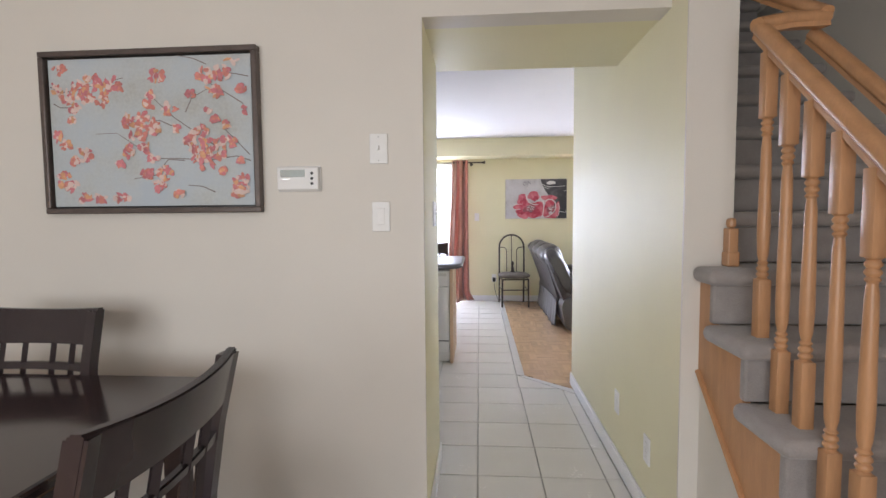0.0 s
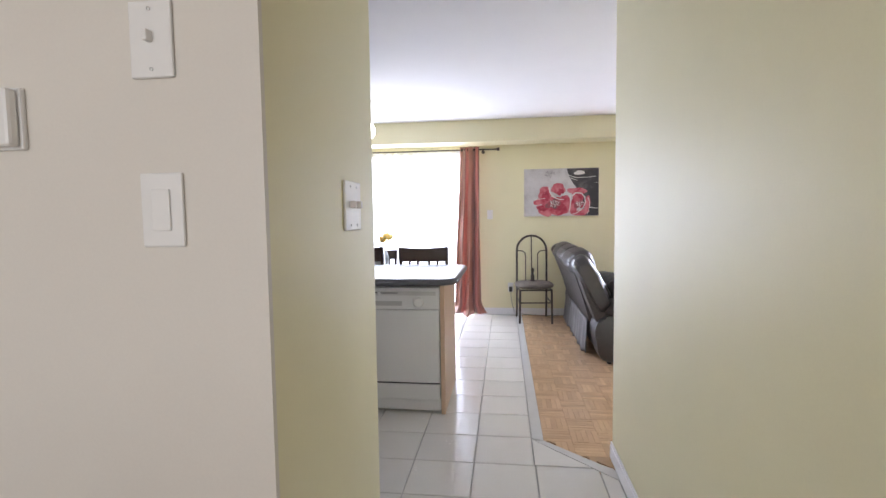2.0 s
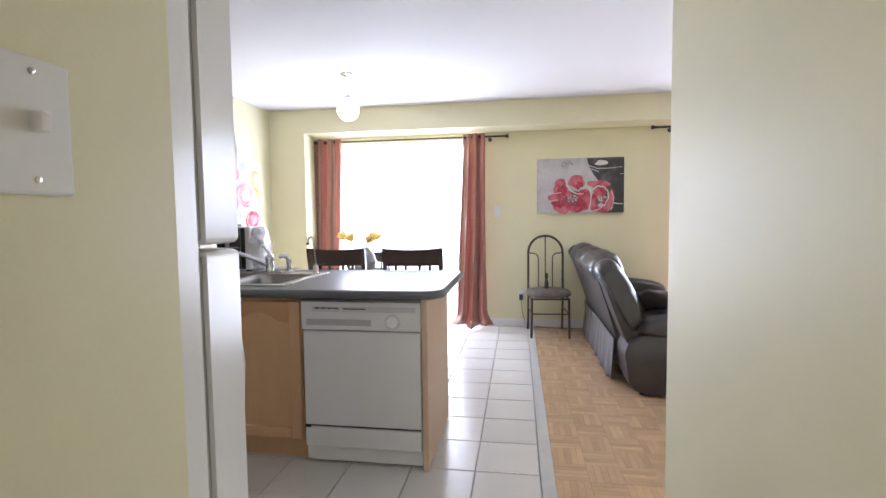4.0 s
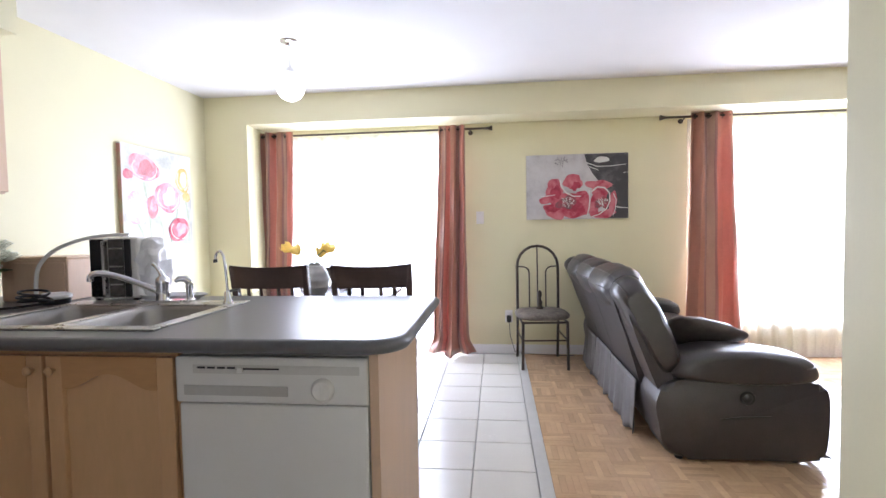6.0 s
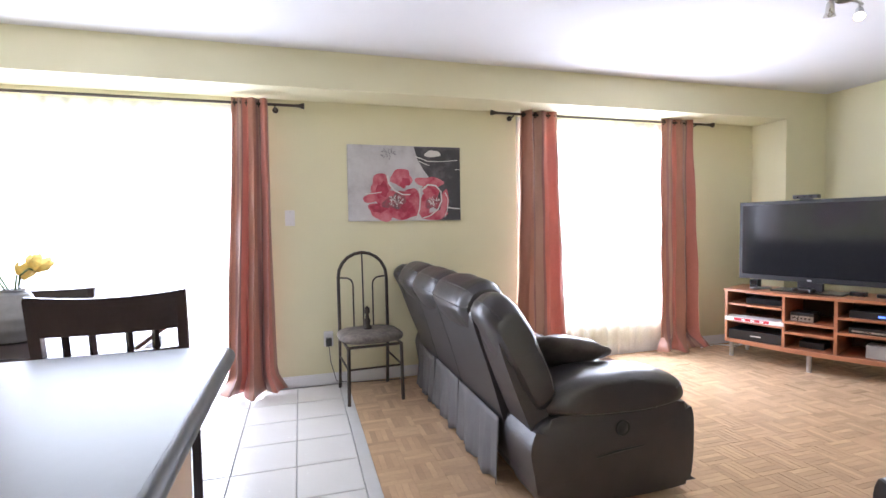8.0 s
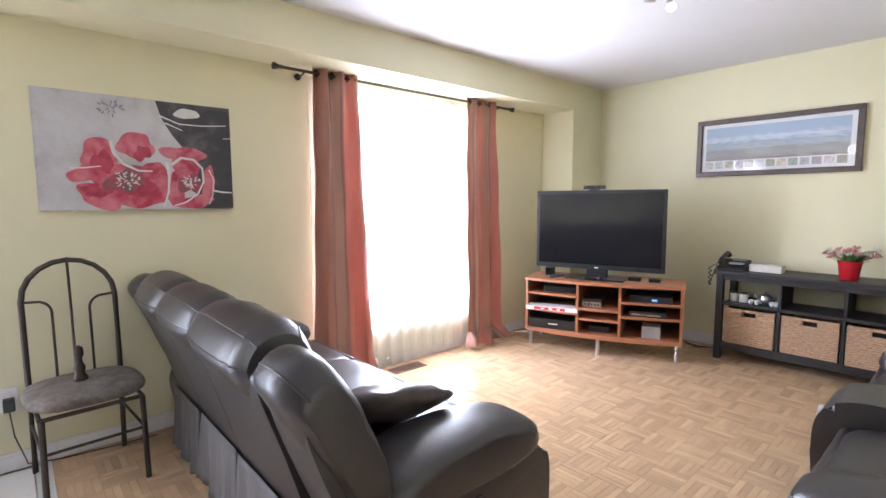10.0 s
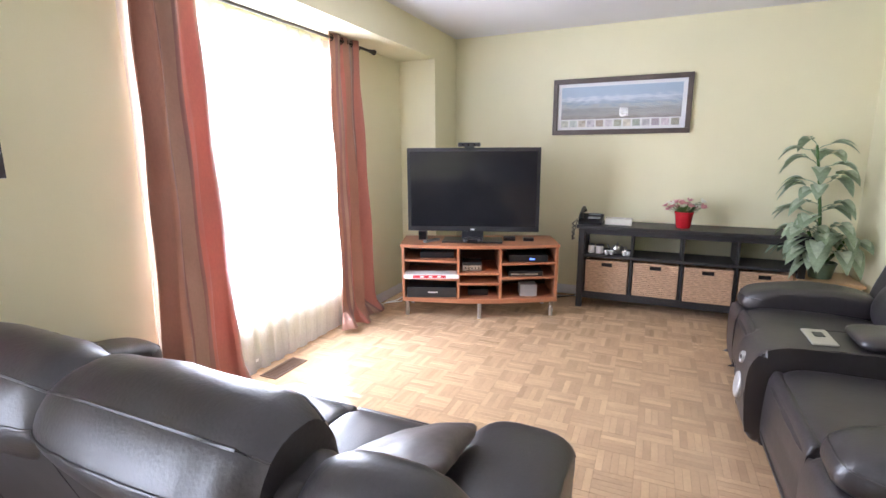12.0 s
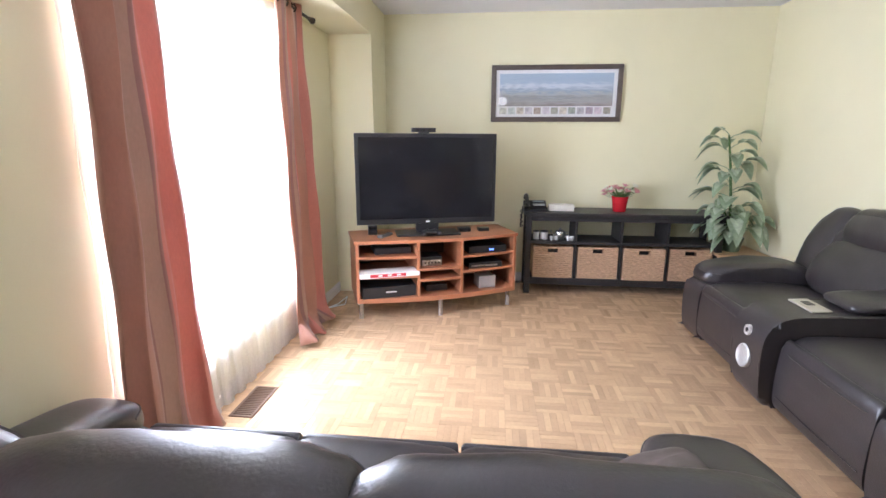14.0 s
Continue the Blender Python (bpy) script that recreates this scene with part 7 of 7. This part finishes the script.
boxes("print", [(0.075, 1.070, -0.0165, -0.0145, 0.135, 0.415)], skym, pan, "hazy landscape panorama")
rng = random.Random(77)
for k in range(13):
    x = 0.078 + k * 0.0765
    g = rng.uniform(0.28, 0.55)
    boxes("thumbnail_print", [(x, x + 0.062, -0.0165, -0.0145, 0.068, 0.125)], paint("thumbnail_tone_" + "abcdefghijklm"[k], (g * rng.uniform(0.9, 1.3), g, g * rng.uniform(0.75, 1.1)), 0.4, 40), pan)
g_ = boxes("glass", [(0.040, 1.105, -0.0215, -0.019, 0.040, 0.447)], clear_glass("picture_glass"), pan)
g_.visible_shadow = False


# ---- switches, thermostat, outlets ----
def wall_plate(name, m, label, kind, w=0.072, h=0.118):
    root = thing(name, m, label, "light switch" if kind != "outlet" else "outlet")
    boxes("plate", [(-w / 2, w / 2, -0.007, 0, -h / 2, h / 2, 0.003)], M_PLASTW, root)
    n = 2 if w > 0.1 else 1
    for k in range(n):
        cx = (k - (n - 1) / 2) * 0.046
        if kind == "toggle":
            bm = bmesh.new()
            box(bm, cx - 0.004, cx + 0.004, -0.021, -0.006, -0.006, 0.012, 0.002)
            part("toggle", bm, M_PLASTW, root)
        elif kind == "rocker":
            boxes("rocker", [(cx - 0.016, cx + 0.016, -0.011, -0.006, -0.033, 0.033, 0.002)], M_PLASTW, root)
        else:
            for dz in (-0.021, 0.021):
                boxes("socket", [(cx - 0.016, cx + 0.016, -0.009, -0.006, dz - 0.014, dz + 0.014, 0.004)], M_PLASTW, root)
        if kind != "rocker":
            for dz in (-0.046, 0.046) if kind == "toggle" else (0.0,):
                bm = bmesh.new()
                lathe(bm, [(0.003, 0.006), (0.003, 0.0085), (0, 0.009)], 8, Matrix.Translation((cx, 0, dz)) @ Matrix.Rotation(math.pi / 2, 4, "X"))
                part("screw", bm, M_STEEL, root)
    return root


wall_plate("light_switch", pose(-0.520, DY, 1.568), "white toggle light switch on the dining wall", "toggle")
wall_plate("dimmer_switch", pose(-0.515, DY, 1.303), "white rocker dimmer switch on the dining wall", "rocker")
wall_plate("light_switch", pose(HLX, 2.33, 1.315, 0, 0, 90), "white double toggle switch on the hall wall", "toggle", 0.118, 0.118)
wall_plate("wall_outlet", pose(HRX, 2.52, 0.335, 0, 0, -90), "white wall outlet low on the hall wall", "outlet")
wall_plate("wall_outlet", pose(HRX, 2.07, 0.30, 0, 0, -90), "white wall outlet low on the hall wall", "outlet")
wall_plate("wall_outlet", pose(0.10, YB, 0.36), "white wall outlet behind the metal chair", "outlet")
wall_plate("light_switch", pose(-0.16, YB, 1.30), "pale switch plate beside the curtain", "toggle")
plug = thing("plug_adapter", pose(0.10, YB - 0.009, 0.34), "black plug adapter with a thin cable", "plug")
boxes("adapter", [(-0.022, 0.022, -0.05, 0, -0.03, 0.03, 0.005)], M_BLACKPL, plug)
bm = bmesh.new()
sweep(bm, [(0, -0.04, -0.03), (0.01, -0.05, -0.15), (0.05, -0.06, -0.30), (0.18, -0.05, -0.325), (0.42, -0.06, -0.333), (0.60, -0.07, -0.333)], 0.003, 6)
part("cord", bm, M_BLACKPL, plug, smooth=True)
th = thing("thermostat", pose(-0.840, DY, 1.455), "white wall thermostat with a grey display", "thermostat")
boxes("back_plate", [(-0.088, 0.088, -0.010, 0, -0.050, 0.050, 0.003)], M_PLASTW, th)
boxes("case", [(-0.084, 0.084, -0.030, -0.010, -0.046, 0.046, 0.006)], M_PLASTW, th)
boxes("display", [(-0.068, 0.030, -0.0315, -0.029, 0.006, 0.034, 0.001)], surface("lcd_grey_green", (0.33, 0.36, 0.33), 0.2), th)
for k in range(3):
    bm = bmesh.new()
    lathe(bm, [(0.006, 0), (0.005, 0.004), (0, 0.005)], 12, Matrix.Translation((0.058, -0.030, 0.020 - 0.020 * k)) @ Matrix.Rotation(math.pi / 2, 4, "X"))
    part("button", bm, M_BLACKPL, th, smooth=True)
boxes("print_bar", [(-0.066, -0.030, -0.0312, -0.0295, -0.004, 0.0)], M_STEEL, th)

# ---- plant in the corner ----
stool = thing("side_table", pose(4.59, 3.99, 0), "light wooden square side table under the plant", "side table")
boxes("tabletop", [(-0.21, 0.21, -0.20, 0.20, 0.39, 0.415, 0.006)], M_MAPLE, stool)
boxes("apron", [(-0.19, 0.19, -0.18, 0.18, 0.33, 0.39)], M_MAPLE, stool)
for x in (-0.18, 0.18):
    for y in (-0.17, 0.17):
        boxes("leg", [(x - 0.02, x + 0.02, y - 0.02, y + 0.02, 0, 0.33, 0.004)], M_MAPLE, stool)
M_LEAF = thin_petal("variegated_green_leaf", (0.34, 0.43, 0.29), 0.25)
M_LEAF_P = thin_petal("cream_green_leaf_centre", (0.52, 0.60, 0.46), 0.25)
plant = thing("potted_plant", pose(4.57, 4.02, 0.415), "tall leafy dieffenbachia plant in a pot on the side table", "plant")
bm = bmesh.new()
lathe(bm, [(0.07, 0), (0.09, 0.10), (0.096, 0.108), (0.096, 0.12), (0.088, 0.12), (0.08, 0.10), (0, 0.098)], 24)
part("pot", bm, surface("green_glazed_pot", (0.12, 0.17, 0.10), 0.35, scale=12, var=0.2), plant, smooth=True)
rng = random.Random(19)
canes = [[(0.0, 0.02, 0.10), (0.0, 0.05, 0.45), (0.0, 0.09, 0.75), (0.0, 0.13, 0.98)], [(-0.03, 0.04, 0.10), (-0.07, 0.09, 0.25), (-0.09, 0.13, 0.36)], [(0.03, -0.02, 0.10), (0.02, -0.09, 0.20), (0.02, -0.13, 0.30)]]
for c in canes:
    bm = bmesh.new()
    sweep(bm, c, [0.013, 0.012, 0.010, 0.008][:len(c)], 8)
    part("cane", bm, M_GREEN, plant, smooth=True)


def leaf(bm, base, d, length, width, droop):
    d = Vector(d).normalized()
    side = d.cross(Vector((0, 0, 1))).normalized()
    rows = []
    n = 7
    for k in range(n + 1):
        t = k / n
        p = Vector(base) + d * length * t + Vector((0, 0, -droop * length * t * t))
        w = width * math.sin(math.pi * min(1, 0.06 + 0.94 * t)) ** 0.75 * (1 - 0.35 * t)
        rows.append([bm.verts.new(p - side * w + Vector((0, 0, w * 0.35))), bm.verts.new(p), bm.verts.new(p + side * w + Vector((0, 0, w * 0.35)))])
    for a, b in zip(rows, rows[1:]):
        bm.faces.new((a[0], a[1], b[1], b[0]))
        bm.faces.new((a[1], a[2], b[2], b[1]))


for c in canes:
    zt, z0 = c[-1][2], 0.14
    cnt = int(7 + (zt - z0) * 28)
    for k in range(cnt):
        t = k / (cnt - 1)
        z = z0 + (zt - z0) * t
        for (p, q) in zip(c, c[1:]):
            if p[2] <= z <= q[2]:
                s = (z - p[2]) / (q[2] - p[2])
                b = Vector(p) * (1 - s) + Vector(q) * s
        a = k * 2.4 + rng.uniform(-0.4, 0.4)
        d = Vector((math.cos(a), math.sin(a), rng.uniform(0.2, 0.7)))
        L = rng.uniform(0.08, 0.17) * (1.1 - 0.35 * t)
        length = rng.uniform(0.17, 0.25) * (1.1 - 0.35 * t)
        # keep clear of the two walls
        reach = b + Vector((d.x, d.y, 0)).normalized() * (L + length)
        if reach.x > 0.25:
            d.x = -abs(d.x) * 0.6
        if reach.y < -0.24:
            d.y = abs(d.y) * 0.6
        tip = b + d.normalized() * L
        wd, dr = rng.uniform(0.058, 0.086) * (1.1 - 0.3 * t), rng.uniform(0.6, 1.15)
        bm = bmesh.new()
        sweep(bm, [b, (b + tip) / 2 + Vector((0, 0, 0.008)), tip], 0.003, 5)
        leaf(bm, tip, (d.x, d.y, 0.35), length, wd, dr)
        lf = part("leaf", bm, M_LEAF, plant, smooth=True)
        bm = bmesh.new()
        leaf(bm, tip + Vector((0, 0, 0.006)) + d.normalized() * length * 0.10, (d.x, d.y, 0.35), length * 0.78, wd * 0.70, dr * 0.80)
        part("pale_centre", bm, M_LEAF_P, lf, "creamy leaf centre", True)

# floor vent
vent = thing("floor_vent", pose(2.27, 7.245, 0.0), "brown metal floor register with louvre slots", "floor vent")
M_VENT = surface("brown_painted_metal", (0.16, 0.09, 0.055), 0.45, metal=0.3, scale=20, var=0.15)
boxes("rim", [(0, 0.30, 0, 0.014, 0.0, 0.007, 0.002), (0, 0.30, 0.111, 0.125, 0.0, 0.007, 0.002), (0, 0.014, 0.014, 0.111, 0.0, 0.007, 0.002), (0.286, 0.30, 0.014, 0.111, 0.0, 0.007, 0.002)], M_VENT, vent)
boxes("base", [(0.014, 0.286, 0.014, 0.111, 0.0, 0.002)], M_BLACKPL, vent)
for k in range(16):
    x = 0.022 + k * 0.0165
    boxes("louvre", [(x, x + 0.008, 0.014, 0.111, 0.002, 0.0065)], M_VENT, vent)
cord = thing("floor_cables", pose(0, 0, 0), "tangle of grey cables along the baseboard", "cable")
for k in range(3):
    bm = bmesh.new()
    sweep(bm, [(4.78, 5.80 + 0.02 * k, 0.008), (4.70 - 0.04 * k, 5.98, 0.008), (4.74, 6.10 + 0.03 * k, 0.008), (4.62, 6.25, 0.008), (4.60, 6.45 + 0.05 * k, 0.008)], 0.004, 6)
    part("cable", bm, M_BLACKPL if k else M_PLASTW, cord, smooth=True)
for k in range(2):
    bm = bmesh.new()
    sweep(bm, [(3.60, 7.40 - 0.05 * k, 0.008), (3.72, 7.36, 0.02 + 0.02 * k), (3.85, 7.40, 0.008), (3.95, 7.35 - 0.06 * k, 0.008), (4.15, 7.33, 0.008)], 0.005, 6)
    part("cable", bm, M_PLASTW, cord, smooth=True)

# backsplash tiles behind the kitchen counter
splash = structure(thing("backsplash", pose(XL, 0, 0), "pale pink-grey ceramic backsplash tiles", "backsplash"), "pale pink-grey ceramic backsplash tiles", "backsplash")
boxes("grout_bed", [(0.0, 0.004, 3.0, 4.95, CZ1 + 0.09, 1.41)], surface("white_grout", (0.70, 0.68, 0.65), 0.9, scale=30), splash)
M_SPLASH = surface("pinkish_grey_glazed_tile", (0.50, 0.44, 0.41), 0.25, scale=10, var=0.06, bump=0.01, rand=0.04)
first = None
for iy in range(16):
    for iz in range(4):
        y1 = 4.947 - iy * 0.108
        z0 = CZ1 + 0.093 + iz * 0.108
        if first is None:
            first = boxes("tile", [(0.003, 0.010, -0.104, 0.0, 0.0, 0.104, 0.002)], M_SPLASH, splash)
            ob = first
        else:
            ob = new("tile", first.data)
            ob.parent = splash
        ob.location = (0, y1, z0)

# ---- floor pieces ----
TP, TX, TY = 0.3165, -0.14, 6.166
tile_floor = structure(thing("floor_tiles", pose(0, 0, 0), "pale grey ceramic floor tiles in a square grid", "floor"), "pale grey ceramic floor tiles in a square grid", "floor")
EDGE_X = 0.172
tile_mesh = {}


def add_tile(x0, x1, y0, y1):
    key = (round(x1 - x0, 4), round(y1 - y0, 4))
    if key not in tile_mesh:
        bm = bmesh.new()
        box(bm, 0, key[0], 0, key[1], -0.012, 0.0, 0.0025, 1)
        ob = part("tile", bm, M_TILE, tile_floor)
        tile_mesh[key] = ob.data
    else:
        ob = new("tile", tile_mesh[key])
        ob.parent = tile_floor
    ob.location = (x0, y0, 0)


g = 0.0025
for iy in range(-24, 6):
    y0, y1 = TY + iy * TP, TY + (iy + 1) * TP
    y1 = min(y1, YB)
    if y1 - y0 < 0.05 or y1 > YB + 0.01:
        continue
    for ix in range(-9, 5):
        x0, x1 = TX + ix * TP, TX + (ix + 1) * TP
        if y0 < 3.50:
            hi = HRX - 0.015 if y0 > 1.5 else 0.62
            if y0 < 1.9 and x1 < -0.60 and y0 < 1.0:
                continue
        else:
            hi = EDGE_X
        x1 = min(x1, hi)
        if x1 - x0 < 0.03:
            continue
        if x1 < XL + 0.1 or (y0 < DY - 0.4 and x1 < -0.30):
            continue
        add_tile(x0 + g, x1 - g, y0 + g, y1 - g)
# tiles beside the slanted threshold
bm = bmesh.new()
extrude_outline(bm, [(EDGE_X + g, 3.64), (HRX - 0.02, 3.64), (HRX - 0.02, 3.545), (0.255, 3.845), (EDGE_X + g, 3.93)][::-1], -0.012, 0.0015)
part("corner_tile", bm, M_TILE, tile_floor)
strip = structure(thing("threshold", pose(0, 0, 0), "pale grey threshold strip between tiles and parquet", "trim"), "pale grey threshold strip between tiles and parquet", "trim")
bm = bmesh.new()
extrude_outline(bm, [(EDGE_X + g, 3.935), (0.238, 3.915), (0.238, YB), (EDGE_X + g, YB)], -0.012, 0.004)
part("long_strip", bm, M_STRIP, strip)
bm = bmesh.new()
extrude_outline(bm, [(EDGE_X + 0.02, 3.905), (HRX - 0.014, 3.525), (HRX - 0.014, 3.615), (0.2385, 3.912)], -0.012, 0.0046)
part("slanted_strip", bm, M_STRIP, strip)

parquet = structure(thing("floor_parquet", pose(0, 0, 0), "honey oak mosaic parquet in alternating finger blocks", "floor"), "honey oak mosaic parquet in alternating finger blocks", "floor")
BLK, NS = 0.16, 5
sw_ = BLK / NS
slat_h = []
for orient in (0, 1):
    bm = bmesh.new()
    if orient:
        box(bm, 0.0004, sw_ - 0.0004, 0.0004, BLK - 0.0004, -0.011, 0.0, 0.0008, 1)
    else:
        box(bm, 0.0004, BLK - 0.0004, 0.0004, sw_ - 0.0004, -0.011, 0.0, 0.0008, 1)
    me = bpy.data.meshes.new("slat")
    bm.to_mesh(me)
    bm.free()
    me.materials.append(M_SLAT)
    slat_h.append(me)
verts, faces = [], []
bm = bmesh.new()
extrude_outline(bm, [(0.24, 3.95), (0.60, 3.62), (0.60, YS), (XR, YS), (XR, YB), (0.24, YB)], -0.0115, -0.0014)
part("parquet_bed", bm, surface("brown_parquet_mastic", (0.40, 0.26, 0.14), 0.8, scale=20), parquet)
rng = random.Random(2)
for iy in range(int((YB - YS) / BLK) + 3):
    for ix in range(int((XR - 0.24) / BLK) + 2):
        bx, by = 0.239 + ix * BLK, YS - 0.16 + iy * BLK
        if bx > XR - 0.005 or by > YB - 0.005:
            continue
        orient = (ix + iy) % 2
        if by + BLK < 3.912 - (bx + BLK - 0.2385) * 1.0286:
            continue
        near = 2.1 <= bx < 3.3 and 5.72 <= by < 6.95
        for k in range(NS):
            ox, oy = (bx + k * sw_, by) if orient else (bx, by + k * sw_)
            dz = rng.uniform(-0.0006, 0.0)
            mx, my = (ox + sw_ / 2, by + BLK / 2) if orient else (bx + BLK / 2, oy + sw_ / 2)
            if bx < 0.62 and my < 3.912 - (mx - 0.2385) * 1.0286 or by < YS - 0.13 and mx > 0.50:
                continue
            if near:
                ob = new("slat", slat_h[orient])
                ob.parent = parquet
                ob.location = (ox, oy, dz)
                ob.rotation_euler = (rng.uniform(-1, 1) * 0.008, rng.uniform(-1, 1) * 0.008, 0)
            else:
                wx, wy = (sw_, BLK) if orient else (BLK, sw_)
                e = 0.0006
                n0 = len(verts)
                tx, ty = rng.uniform(-1, 1) * 0.008, rng.uniform(-1, 1) * 0.008
                for z, q in ((-0.011, 0.0), (dz - 0.0008, 0.0), (dz, e)):
                    for px, py in ((0.0004 + q, 0.0004 + q), (wx - 0.0004 - q, 0.0004 + q), (wx - 0.0004 - q, wy - 0.0004 - q), (0.0004 + q, wy - 0.0004 - q)):
                        verts.append((ox + px, oy + py, z + (tx * (px - wx / 2) + ty * (py - wy / 2) if z > -0.01 else 0)))
                for lv in (0, 4):
                    for j in range(4):
                        faces.append((n0 + lv + j, n0 + lv + (j + 1) % 4, n0 + lv + 4 + (j + 1) % 4, n0 + lv + 4 + j))
                faces.append((n0 + 8, n0 + 9, n0 + 10, n0 + 11))
me = bpy.data.meshes.new("parquet_slats")
me.from_pydata(verts, [], faces)
me.update()
me.materials.append(M_SLAT)
ps = new("parquet_slats", me)
ps.parent = parquet
ps["kind"] = "stuff"
ps["label"] = "joined honey oak parquet slats"
# dining room floor boards under the table, plain oak
structure(boxes("floor_dining", [(-4.0, -0.62, -2.48, DY, -0.012, 0.0), (-0.62, 0.62, -2.48, 1.02, -0.012, -0.001), (0.62, 1.62, -2.48, 0.62, -0.012, 0.0)], M_SLAT), "honey oak dining room floor", "floor")
